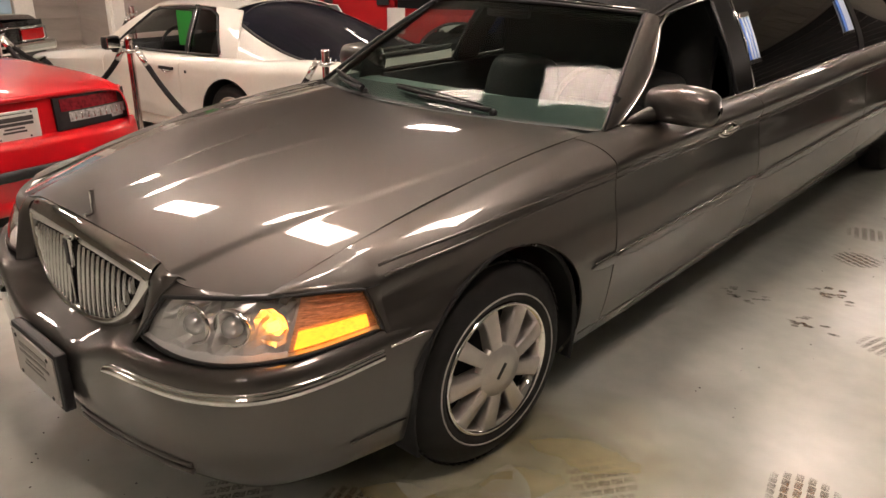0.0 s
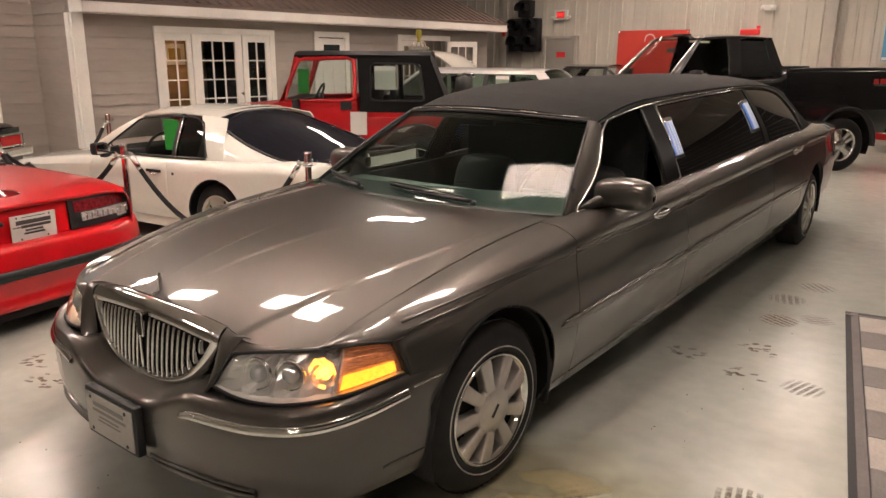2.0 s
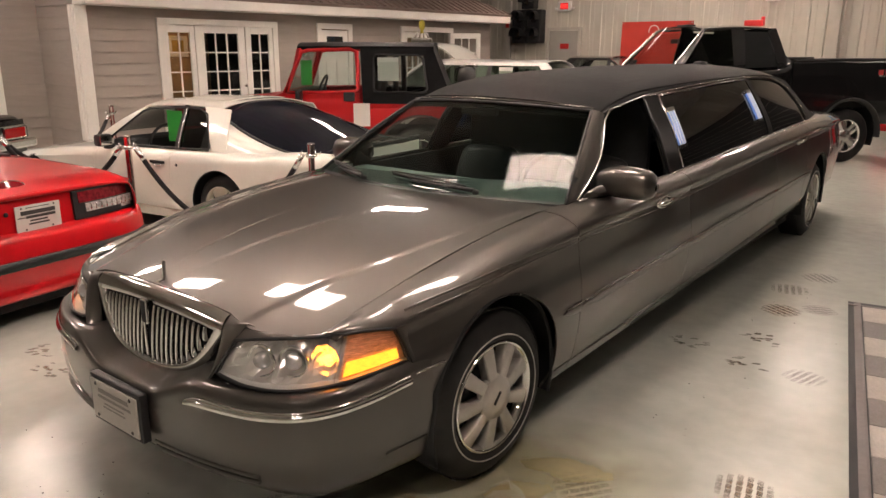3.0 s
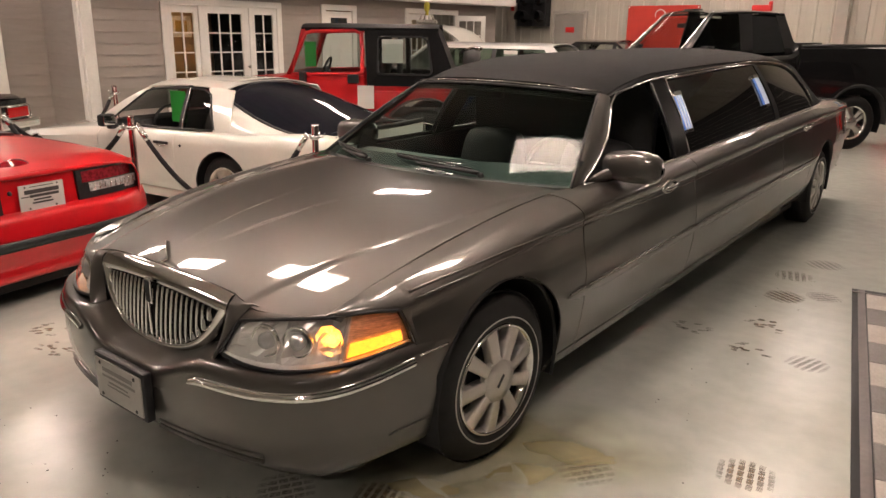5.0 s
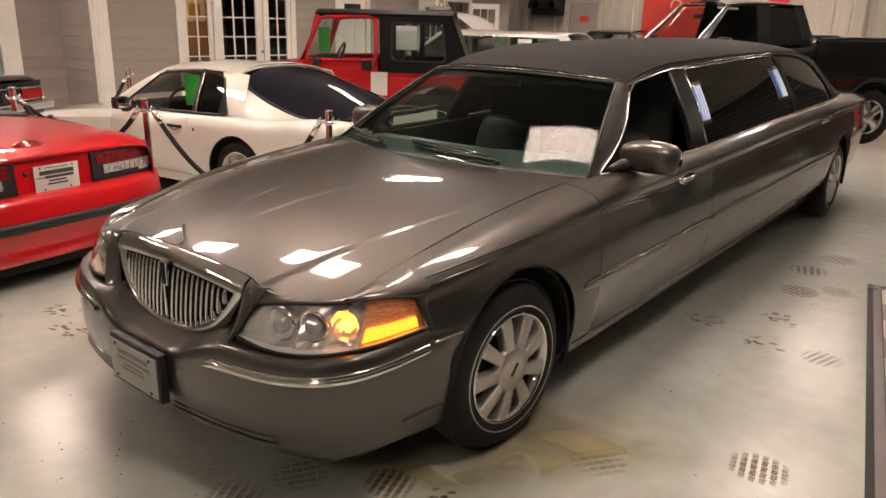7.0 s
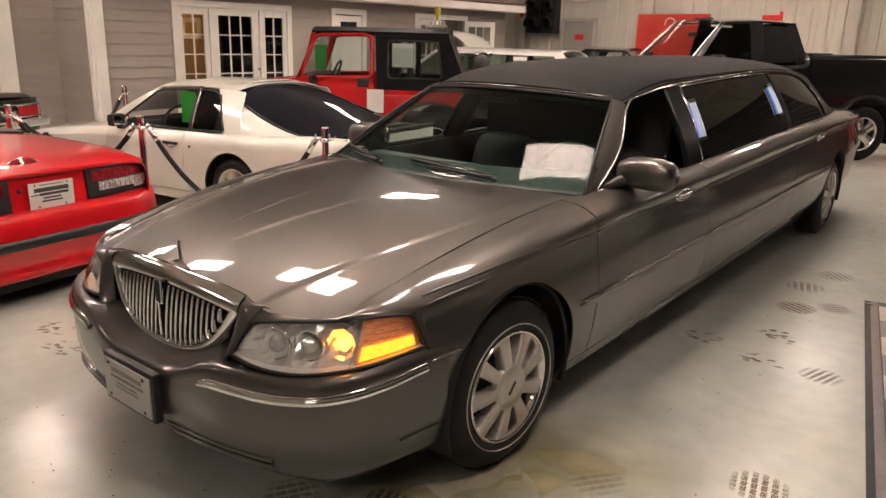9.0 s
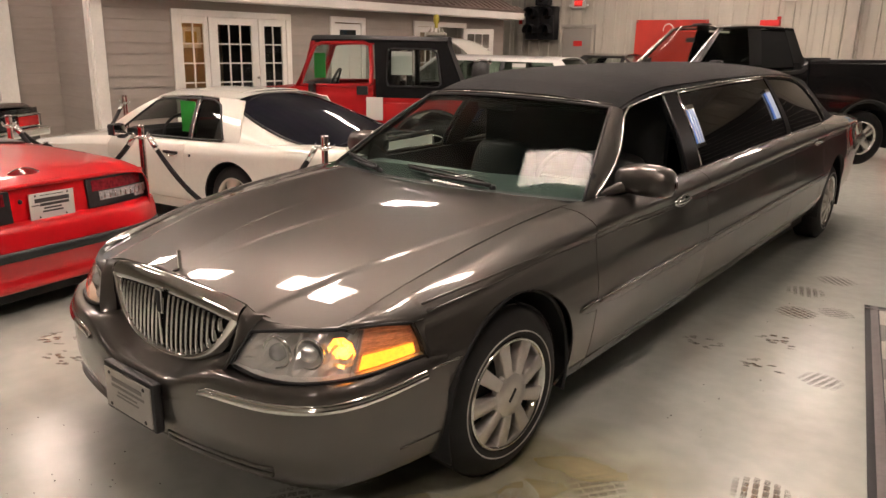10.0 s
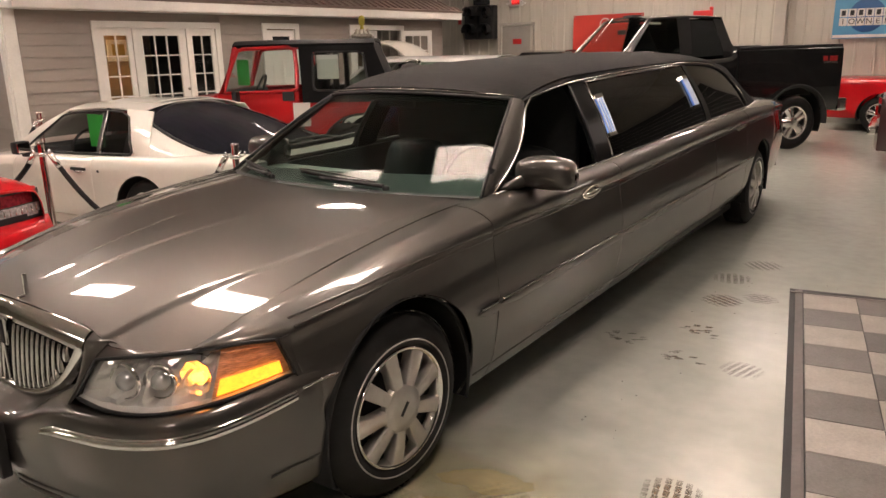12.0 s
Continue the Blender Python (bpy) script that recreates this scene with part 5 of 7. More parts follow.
w0 = limo_wheel()
w0.matrix_basis = pose(0.950, AX1 - 0.005, R, 0, 0, -4.5)
for m in (pose(0.955, AX2, R, 20), pose(-0.950, AX1, R, 10, 0, 177), pose(-0.955, AX2, R, 0, 0, 180)):
    copy_thing(w0, m)

# ---- ceiling lights ----
M_TUBE = material("lit_fluorescent_tube", (1.0, 0.83, 0.73), 0.4, emit=43.0)


def high_bay():
    t = thing("high_bay_light", pose(0, 0, 0), "white high-bay light with lit fluorescent tubes", "ceiling light", "high bay lights")
    part("housing", Mesh().box((0, 0, 0.07), (1.24, 0.68, 0.05), 0, 0.01), M_OFFWHITE, t)
    for sy in (-1, 1):
        part("reflector_wing", Mesh().box((0, 0.325 * sy, 0.03), (1.22, 0.03, 0.06), 0, 0.005), M_OFFWHITE, t)
    for k in (-0.25, -0.15, -0.05, 0.05, 0.15, 0.25):
        part("tube", Mesh().tube([(-0.58, k, 0.02), (0.58, k, 0.02)], 0.044, 8), M_TUBE, t)
    for sx in (-1, 1):
        part("hanger", Mesh().tube([(0.5 * sx, 0, 0.09), (0.5 * sx, 0, 0.98)], 0.006, 5), M_SATIN, t)
    return t


# some placed from reflections; others added out of view to brighten floor and chrome
LIGHTS = ((0.19, 2.63, 28), (-1.6, 9.3, 0), (-0.2, 13.2, 0), (-1.78, 1.88, 0), (-4.10, 1.65, 0), (-8.2, 2.8, 0), (-6.0, 8.1, 0), (-4.2, 8.8, 0),
          (2.5, 0.1, 0), (0.5, 8.2, 0), (5.4, 12.6, 0), (2.6, -5.2, 0), (-6.4, 14.0, 0),
          (-7.4, -0.9, 0), (-9.3, 0.3, 0), (-3.3, 14.3, 0), (-5.3, -5.8, 0))
first = high_bay()
for k, (x, y, a) in enumerate(LIGHTS):
    m = pose(x, y, 4.30, 0, 0, a)
    if k == 0:
        first.matrix_basis = m @ Matrix.Diagonal((0.95, 0.95, 1, 1))
    else:
        copy_thing(first, m @ Matrix.Diagonal((1, 0.73, 1, 1)))

# ---- the other cars ----
class Car:
    """A car in its own metres: the front looks to -y, x is the car's left. Curves over y give the half width, the
    shoulder's place and height, and the glasshouse."""

    def __init__(self, width, shoulder_x, shoulder_z, roof_x=None, roof_z=None, sill=0.2, wide_z=0.55, tuck=0.07):
        self.w, self.sx, self.sz, self.rx, self.rz = width, shoulder_x, shoulder_z, roof_x, roof_z
        self.sill, self.wide_z, self.tuck = sill, wide_z, tuck

    def section(self, y, n=36):
        w, x0, z0 = float(self.w(y)), float(self.sx(y)), float(self.sz(y))
        d, zw = w - x0, min(self.wide_z, z0 - 0.12)
        up = spline([(x0, z0), (x0 + 0.55 * d, z0 - 0.015), (w - 0.012, z0 - 0.07), (w - 0.002, (z0 + zw) / 2), (w, zw)], n // 2)
        lo = spline([(w, zw - 0.008), (w - 0.012, zw - 0.6 * (zw - self.sill)), (w - self.tuck, self.sill)], n - n // 2)
        return np.array([(x, y, z) for x, z in np.vstack([up, lo])])

    def skin(self, y, z):
        p = self.section(y)
        return float(np.interp(-z, -p[:, 2], p[:, 0]))

    def flank(self, y0, y1, arch=None):
        dy = 0.02 if arch else 0.08
        n = 70 if arch else 36
        ys = np.linspace(y0, y1, max(3, int(round((y1 - y0) / dy)) + 1))
        p = np.array([self.section(y, n) for y in ys])
        keep = None
        if arch:
            cy, cz, r = arch
            dist = np.hypot(p[:, :, 1] - cy, p[:, :, 2] - cz)
            inside = dist < r
            keep = ~(inside[:-1, :-1] & inside[1:, :-1] & inside[:-1, 1:] & inside[1:, 1:])
            k = np.where(inside & (dist > r * 0.86), r / np.maximum(dist, 1e-6), 1.0)
            p[:, :, 1] = cy + (p[:, :, 1] - cy) * k
            p[:, :, 2] = cz + (p[:, :, 2] - cz) * k
        return Mesh().grid(p, keep=keep, flip=True)

    def deck(self, y0, y1, crown=0.03, n=24):
        return Mesh().grid([[(t * float(self.sx(y)), y, float(self.sz(y)) + crown * (1 - t * t)) for t in np.linspace(-1, 1, 21)] for y in np.linspace(y0, y1, n)], flip=True)

    def glass(self, y, s, out=0.0):
        k = max(float(s), 0.0) ** 1.25
        x = float(self.sx(y)) * (1 - k) + float(self.rx(y)) * k + out
        return np.array((x, y, float(self.sz(y)) + (float(self.rz(y)) - float(self.sz(y))) * s))

    def pane(self, a0, a1, b0, b1, s0=0.03, s1=0.93, out=0.0, n=10):
        """A side window between leaning edges: a the foot's ends, b the head's ends."""
        return Mesh().grid([[self.glass(a0 + (b0 - a0) * s + (a1 - a0 + (b1 - b0 - a1 + a0) * s) * u, s, out) for s in np.linspace(s0, s1, 7)] for u in np.linspace(0, 1, n)])

    def roof(self, y0, y1, crown=0.05, n=16):
        return Mesh().grid([[(t * float(self.rx(y)), y, float(self.rz(y)) + crown * (1 - abs(t) ** 2.6)) for t in np.linspace(-1, 1, 21)] for y in np.linspace(y0, y1, n)], flip=True)


def rim_path(pts, r):
    return Mesh().tube([tuple(q) for q in pts], r, 6, closed=True)


def plain_wheel(parent, x, y, r, rim_r, width, mat, spokes=5, hub=0.05, rim_mat=None, hole=0.0):
    w = part("wheel", Mesh().revolve([(-width, rim_r), (0.0, rim_r + 0.004), (0.006, rim_r - 0.006), (-0.03, rim_r - 0.02), (-0.05, rim_r * 0.9)], 40), mat, parent, at=pose(x, y, r, 0, 0, 180 if x < 0 else 0))
    t = [(-width, rim_r), (-width - 0.005, r - 0.05), (-width + 0.03, r - 0.006), (-0.5 * width, r), (-0.03, r - 0.006), (0.006, r - 0.05), (0.008, rim_r + 0.03), (0.0, rim_r)]
    part("tyre", Mesh().revolve(t, 48), M_RUBBER, w)
    part("hub", Mesh().revolve([(-0.04, hub * 1.8), (-0.01, hub * 1.5), (0.0, hub), (0.006, hub * 0.6), (0.006, 0.0)], 24), mat, w)
    part("wheel_back", Mesh().revolve([(-0.07, rim_r * 0.97), (-0.075, 0.0)], 32), M_DARK, w)
    for k in range(spokes):
        h0, h1 = hub * 0.9, rim_r * math.sin(math.pi / spokes) * (0.62 - hole)
        sp = Mesh().grid([[(xo - 0.04, -h, q), (xo, -h * 0.8, q), (xo + 0.004, 0, q), (xo, h * 0.8, q), (xo - 0.04, h, q)] for q, h, xo in ((hub, h0 * 0.8, -0.005), (0.6 * rim_r, (h0 + h1) / 2 * 0.9, -0.008), (rim_r * 0.95, h1, -0.022))])
        part("spoke", sp.moved(Matrix.Rotation(2 * math.pi * (k + 0.25) / spokes, 4, "X")), mat, w)
    return w


def arch_lining(parent, cy, cz, r, x1):
    pair("wheel_arch", lambda: Mesh().revolve([(x1 - 0.35, r + 0.004), (x1 - 0.004, r + 0.003), (x1, r - 0.004)], 30, (0, cy, cz), "x", -20, 200), M_DARK, parent)


def cabin(parent, y0, y1, w, floor_z=0.25, seat_y=(), seat_z=0.75, mat=None):
    part("cabin_floor", Mesh().box((0, (y0 + y1) / 2, floor_z), (2 * w, y1 - y0, 0.05)), M_DARK, parent)
    for y in seat_y:
        for x in (0.36, -0.36):
            s = part("seat", Mesh().box((x, y, floor_z + 0.18), (0.46, 0.48, 0.18), 0, 0.06), mat or M_CABIN, parent)
            part("backrest", Mesh().grid(loft([[(x + 0.22 * math.cos(a) * k, y + 0.26 + 0.25 * (z - floor_z - 0.3) + 0.07 * math.sin(a) * k, z) for a in np.linspace(0, 2 * math.pi, 13)] for z, k in ((floor_z + 0.2, 0.9), (seat_z - 0.15, 1.0), (seat_z, 0.8), (seat_z + 0.03, 0.3))], 17, 10)), mat or M_CABIN, s)


# -- cream sports coupe
cs = thing("sports_coupe", pose(-2.90, 3.39, 0, 0, 0, 187 + 90), "cream white two-door sports coupe with black hatch glass", "car")
C = Car(curve([-3.62, -3.35, -2.7, -1.8, -0.5, 0.2, 0.7, 0.95], [0.60, 0.72, 0.80, 0.82, 0.82, 0.83, 0.78, 0.62]),
        curve([-3.62, -3.2, -2.4, -1.6, -0.6, 0.2, 0.95], [0.52, 0.60, 0.66, 0.70, 0.72, 0.72, 0.56]),
        curve([-3.62, -3.35, -2.8, -2.1, -1.6, -0.8, 0.0, 0.6, 0.95], [0.50, 0.575, 0.65, 0.725, 0.755, 0.775, 0.80, 0.84, 0.83]),
        curve([-1.9, -1.1, -0.2, 0.3], [0.52, 0.53, 0.54, 0.54]), curve([-1.9, -1.4, -0.8, -0.3, 0.3], [1.09, 1.125, 1.16, 1.145, 1.06]), 0.18, 0.50, 0.10)
RW, WR = -0.17, 0.305
for name, y0, y1, arch in (("front_wing", -3.6, -1.86, (-2.95, 0.27, 0.31)), ("door", -1.854, -0.77, None), ("rear_wing", -0.764, 0.95, (RW, WR, 0.345))):
    pair(name, lambda: C.flank(y0, y1, arch), M_CREAM, cs, thick=0.008)
arch_lining(cs, RW, WR, 0.345, 0.80)
arch_lining(cs, -2.95, 0.27, 0.31, 0.76)
part("bonnet", C.deck(-3.6, -1.86, 0.035), M_CREAM, cs, thick=0.01)
part("nose", Mesh().grid([[(t * 0.60, -3.62 - 0.06 * (1 - t * t), z) for t in np.linspace(-1, 1, 13)] for z in (0.50, 0.42, 0.30, 0.20)]), M_CREAM, cs, thick=0.01)
part("roof", C.roof(-1.40, -0.34, 0.06), M_CREAM, cs, thick=0.01)
part("sunroof", Mesh().grid([[(t * 0.36, y, 1.158 + 0.06 * (1 - abs(t * 0.68) ** 2.6) + 0.003 - 0.015 * max(0, (y + 0.5))) for t in np.linspace(-1, 1, 9)] for y in np.linspace(-1.02, -0.45, 6)], flip=True), M_CREAM, cs, thick=0.006)


def front_glass(s, t):
    x = t * (0.70 * (1 - s) + 0.52 * s)
    y = (-2.24 + 0.28 * t * t) * (1 - s) + (-1.46 + 0.07 * t * t) * s
    return (x, y, (0.815 - 0.01 * t * t) * (1 - s) + (1.182 - 0.057 * t * t) * s + 0.02 * math.sin(math.pi * s))


part("windscreen", Mesh().grid([[front_glass(s, t) for t in np.linspace(-1, 1, 15)] for s in np.linspace(0, 1, 8)], flip=True), M_SHADEGLASS, cs)
part("far_door_window", C.pane(-1.86, -0.80, -1.34, -0.82, 0.04, 0.94).flipped(), M_SHADEGLASS, cs)
part("headlining", Mesh().grid([[(t * 0.50, y, 1.13) for t in np.linspace(-1, 1, 5)] for y in np.linspace(-1.36, -0.36, 4)], flip=True), M_CABIN, cs)


def hatch(s, t):
    """The bubble rear window: s from the roof to the tail."""
    half = 0.53 + 0.11 * math.sin(math.pi * min(s * 0.75, 1)) - 0.03 * s
    z = float(np.interp(s, [0, 0.2, 0.45, 0.7, 0.9, 1.0], [1.20, 1.165, 1.085, 0.99, 0.925, 0.905]))
    drop = 0.165 * math.sin(math.pi * min(0.12 + s * 0.75, 1)) + 0.02
    return np.array((t * half, -0.37 + 1.27 * s - 0.10 * t * t * (1 - s), z - drop * abs(t) ** 3))


part("hatch_glass", Mesh().grid([[hatch(s, t) for t in np.linspace(-1, 1, 25)] for s in np.linspace(0.03, 0.97, 20)], flip=True), M_HATCH, cs, "black bubble rear window", thick=0.006)
edge = [hatch(s, -1) for s in np.linspace(0, 1, 12)] + [hatch(1, t) for t in np.linspace(-1, 1, 14)[1:-1]] + [hatch(s, 1) for s in np.linspace(1, 0, 12)] + [hatch(0, t) for t in np.linspace(1, -1, 14)[1:-1]]
part("hatch_seal", rim_path(edge, 0.014), M_BLACK, cs)
part("tail_spoiler", Mesh().grid(loft([[(t * 0.60, 0.86, 0.86), (t * 0.60, 0.98 - 0.03 * t * t, 0.895), (t * 0.60, 1.01 - 0.04 * t * t, 0.885), (t * 0.60, 0.92, 0.845)] for t in np.linspace(-1, 1, 9)], 12)), M_BLACK, cs)
part("tail", Mesh().grid([[(t * 0.62, 0.95 + 0.05 * (1 - t * t), z) for t in np.linspace(-1, 1, 11)] for z in (0.85, 0.7, 0.5, 0.32)], flip=True), M_CREAM, cs, thick=0.01)


def quarter_fill():
    rows = []
    for s in np.linspace(0.0, 1.0, 14):
        h = hatch(s, 1.0)
        y = h[1]
        base = np.array((float(C.sx(y)), y, float(C.sz(y))))
        rows.append([base + (h - base) * k + np.array((0.02, 0, 0.0)) * math.sin(math.pi * k) for k in np.linspace(0, 1, 6)])
    return Mesh().grid(rows)


pair("rear_quarter", quarter_fill, M_CREAM, cs, thick=0.01)
pair("door_pillar", lambda: C.pane(-0.80, -0.735, -0.83, -0.775, -0.02, 1.0, 0.002), M_BLACK, cs, thick=0.01)
pair("rear_pillar", lambda: C.pane(-0.33, -0.14, -0.56, -0.24, -0.02, 1.0, 0.002), M_CREAM, cs, thick=0.012)
pair("quarter_window", lambda: C.pane(-0.735, -0.32, -0.775, -0.55, 0.06, 0.92), M_SMOKE, cs)
pair("window_seal", lambda: Mesh().tube([tuple(C.glass(y, 0.04, 0.008)) for y in np.linspace(-1.84, -0.36, 14)] + [tuple(C.glass(-0.33 - 0.20 * s, s, 0.008)) for s in np.linspace(0.1, 0.84, 6)] + [tuple(C.glass(y, 0.93, 0.008)) for y in np.linspace(-0.60, -1.28, 8)] + [tuple(C.glass(-1.88 + 0.56 * s, s, 0.008)) for s in np.linspace(0.88, 0.05, 8)], 0.010, 6, closed=True), M_BLACK, cs)
pair("pillar_seal", lambda: Mesh().tube([tuple(C.glass(-0.735 - 0.04 * s, s, 0.012)) for s in np.linspace(0.04, 0.93, 6)], 0.007, 6), M_SATIN, cs)
pair("screen_pillar", lambda: Mesh().grid([[np.array(front_glass(s, 1.0)) * (1 - k) + C.glass(-1.90 + 0.55 * s, max(s, 0.02), 0.004) * k for k in (0, 0.5, 1)] for s in np.linspace(0, 1, 8)], flip=True), M_CREAM, cs, thick=0.01)
M_GREENCARD = material("green_card", (0.012, 0.26, 0.03), 0.5, stain=0.2)
part("green_card", Mesh().box((0.585, -0.93, 0.965), (0.006, 0.20, 0.28), 0, 0.001), M_GREENCARD, cs, "green paper card in the window")
h = pair("door_handle", lambda: Mesh().box((C.skin(-0.93, 0.665) + 0.004, -0.93, 0.665), (0.02, 0.19, 0.026), 0, 0.006), M_BLACK, cs)
pair("handle_bow", lambda: Mesh().tube([(C.skin(-0.9, 0.65) + 0.006 + 0.014 * math.sin(math.pi * k), -0.98 + 0.12 * k, 0.648 - 0.012 * math.sin(math.pi * k)) for k in np.linspace(0, 1, 8)], 0.007, 6), M_CHROME, cs)
pair("fuel_lock", lambda: Mesh().revolve([(-0.005, 0.014), (0.004, 0.013), (0.005, 0.0)], 14, (C.skin(-0.68, 0.66), -0.68, 0.655), "x"), M_BLACK, cs)
m = pair("door_mirror", lambda: Mesh().box((0.835, -1.66, 0.815), (0.15, 0.09, 0.115), 0, 0.03), M_BLACK, cs)
for k in (0, 1):
    g = Mesh().box((0.835, -1.616, 0.815), (0.12, 0.012, 0.088), 0, 0.012)
    part("mirror_glass", g.flipped() if k else g, M_CHROME, m[k])
    f = Mesh().box((0.78, -1.65, 0.755), (0.09, 0.07, 0.05), 0, 0.015)
    part("mirror_foot", f.flipped() if k else f, M_BLACK, m[k])
cabin(cs, -1.9, 0.6, 0.66, 0.25, (-0.95,), 0.86)
part("dashboard", Mesh().box((0, -1.62, 0.72), (1.3, 0.36, 0.20), 0, 0.06), M_CABIN, cs)
part("steering_wheel", Mesh().tube([(0.35 + 0.17 * math.cos(a), -1.38 + 0.05 * math.sin(a), 0.79 + 0.155 * math.sin(a)) for a in np.linspace(0, 2 * math.pi, 25)[:-1]], 0.014, 6, closed=True), M_CABIN, cs)
pair("sill", lambda: Mesh().box((0.735, -1.37, 0.19), (0.08, 1.6, 0.09), 0, 0.02), M_CREAM, cs)
M_RIMWHITE = material("white_alloy", (0.62, 0.58, 0.50), 0.35, 0.3)
for x in (0.79, -0.79):
    plain_wheel(cs, x, RW, WR, 0.20, 0.19, M_RIMWHITE, 5, 0.06, hole=-0.18)
    plain_wheel(cs, x * 0.97, -2.95, 0.285, 0.20, 0.17, M_RIMWHITE, 5, 0.06, hole=-0.18)
part("underbody", Mesh().box((0, -1.1, 0.24), (1.2, 3.6, 0.10)), M_DARK, cs)

# -- red coupe, seen from behind
rc = thing("red_coupe", pose(-2.30, 0.784, 0, 0, 0, 189 + 90) @ Matrix.Diagonal((0.95, 0.95, 1.06, 1)), "bright red coupe with black bumper strip and dealer plate", "car")
D = Car(curve([-4.5, -4.2, -3.0, -1.2, -0.35, -0.12, 0.0], [0.60, 0.76, 0.85, 0.86, 0.845, 0.82, 0.76]),
        curve([-4.5, -3.0, -1.6, -0.5, -0.06, 0.0], [0.55, 0.68, 0.72, 0.71, 0.68, 0.66]),
        curve([-4.8, -3.8, -2.8, -1.4, -0.5, -0.10, 0.0], [0.58, 0.70, 0.79, 0.80, 0.785, 0.752, 0.725]),
        curve([-3.4, -2.6, -1.6], [0.52, 0.54, 0.52]), curve([-3.4, -2.7, -2.1, -1.4], [1.14, 1.20, 1.17, 1.10]), 0.24, 0.50, 0.09)
for name, y0, y1, arch in (("front_wing", -4.5, -2.8, (-3.65, 0.31, 0.36)), ("door", -2.794, -1.55, None), ("rear_wing", -1.544, -0.005, (-1.02, 0.31, 0.365))):
    pair(name, lambda: D.flank(y0, y1, arch), M_RED, rc, thick=0.008)
arch_lining(rc, -1.02, 0.31, 0.365, 0.83)
arch_lining(rc, -3.65, 0.31, 0.36, 0.82)
part("boot_lid", D.deck(-1.88, -0.012, 0.03), M_RED, rc, thick=0.01)
part("bonnet", D.deck(-4.5, -3.10, 0.04), M_RED, rc, thick=0.01)
part("roof", D.roof(-2.85, -2.28, 0.05), M_RED, rc, thick=0.01)
part("rear_window", Mesh().grid([[(t * (0.66 + (0.50 - 0.66) * s), -1.86 - 0.52 * s + 0.05 * (1 - t * t), 0.81 + 0.38 * s + 0.03 * (1 - t * t)) for t in np.linspace(-1, 1, 13)] for s in np.linspace(0, 1, 7)]), M_TINT, rc, thick=0.006)
part("window_base_trim", Mesh().grid([[(t * 0.71, -1.66 + 0.26 * k, 0.823 + 0.03 * (1 - t * t) - 0.010 * k) for t in np.linspace(-1, 1, 13)] for k in (0, 0.5, 1)], flip=True), M_BLACK, rc, "black trim below the rear window", thick=0.012)
part("front_window", Mesh().grid([[(t * (0.68 + (0.52 - 0.68) * s), -3.30 + 0.62 * s - 0.08 * (1 - t * t), 0.80 + 0.40 * s) for t in np.linspace(-1, 1, 11)] for s in np.linspace(0, 1, 6)], flip=True), M_TINT, rc, thick=0.005)
pair("side_window", lambda: D.pane(-3.10, -1.98, -2.65, -2.32, 0.03, 0.95), M_TINT, rc, thick=0.005)
pair("roof_pillar", lambda: D.pane(-1.98, -1.78, -2.32, -2.14, -0.02, 1.0, 0.003), M_RED, rc, thick=0.01)


def tail_y(x):
    return -0.015 - 0.09 * (abs(x) / 0.80) ** 3


# rear panel, lamps, bumper with its strip
part("rear_panel", Mesh().grid([[(x, tail_y(x) + 0.02 * k - 0.01, 0.735 - 0.20 * k) for x in np.linspace(-0.78, 0.78, 25)] for k in np.linspace(0, 1, 6)], flip=True), M_RED, rc, thick=0.01)
part("lid_lip", Mesh().tube([(x, tail_y(x) + 0.006, 0.742 - 0.02 * (abs(x) / 0.78) ** 3) for x in np.linspace(-0.77, 0.77, 25)], 0.014, 8), M_RED, rc)
bm_rows = []
for x in np.linspace(-0.86, 0.86, 41):
    y = 0.10 - 0.17 * (abs(x) / 0.86) ** 5
    bm_rows.append(spline([(x * 0.985, tail_y(x * 0.9) + 0.0, 0.545), (x, y - 0.03, 0.53), (x, y - 0.006, 0.47), (x, y, 0.385), (x, y - 0.018, 0.31), (x, y - 0.040, 0.245), (x, y - 0.030, 0.205), (x * 0.985, y - 0.045, 0.165), (x * 0.97, y - 0.10, 0.150)], 22))
bp = part("rear_bumper", Mesh().grid(bm_rows), M_RED, rc, thick=0.012)
part("bumper_strip", Mesh().grid([[(x, 0.10 - 0.17 * (abs(x) / 0.86) ** 5 + d, 0.378 + dz) for d, dz in ((-0.006, 0.030), (0.012, 0.026), (0.016, 0.0), (0.012, -0.026), (-0.006, -0.030))] for x in np.linspace(-0.865, 0.865, 41)]), M_BLACK, bp, "black rubber bumper strip")
pair("strip_side", lambda: Mesh().box((D.skin(-0.35, 0.378) + 0.004, -0.37, 0.378), (0.018, 0.62, 0.048), 0, 0.006), M_BLACK, rc)
M_LAMPCLEAR = material("clear_lamp_section", (0.55, 0.53, 0.52), 0.12, 0.2, 0.6, grain=0.5, grain_scale=70)
M_SMOKERED = material("smoked_red_lens", (0.20, 0.012, 0.02), 0.1, coat=0.8, grain=0.4, grain_scale=50)


def lamp_patch(x0, x1, z0, z1, out, flare=0.0):
    return Mesh().grid([[(x, tail_y(x) + out + 0.02 * (0.735 - z) / 0.2, z + flare * (x - x0) / (x1 - x0) * (0.6 - z) / 0.1) for z in np.linspace(z0, z1, 5)] for x in np.linspace(x0, x1, 13)], flip=True)


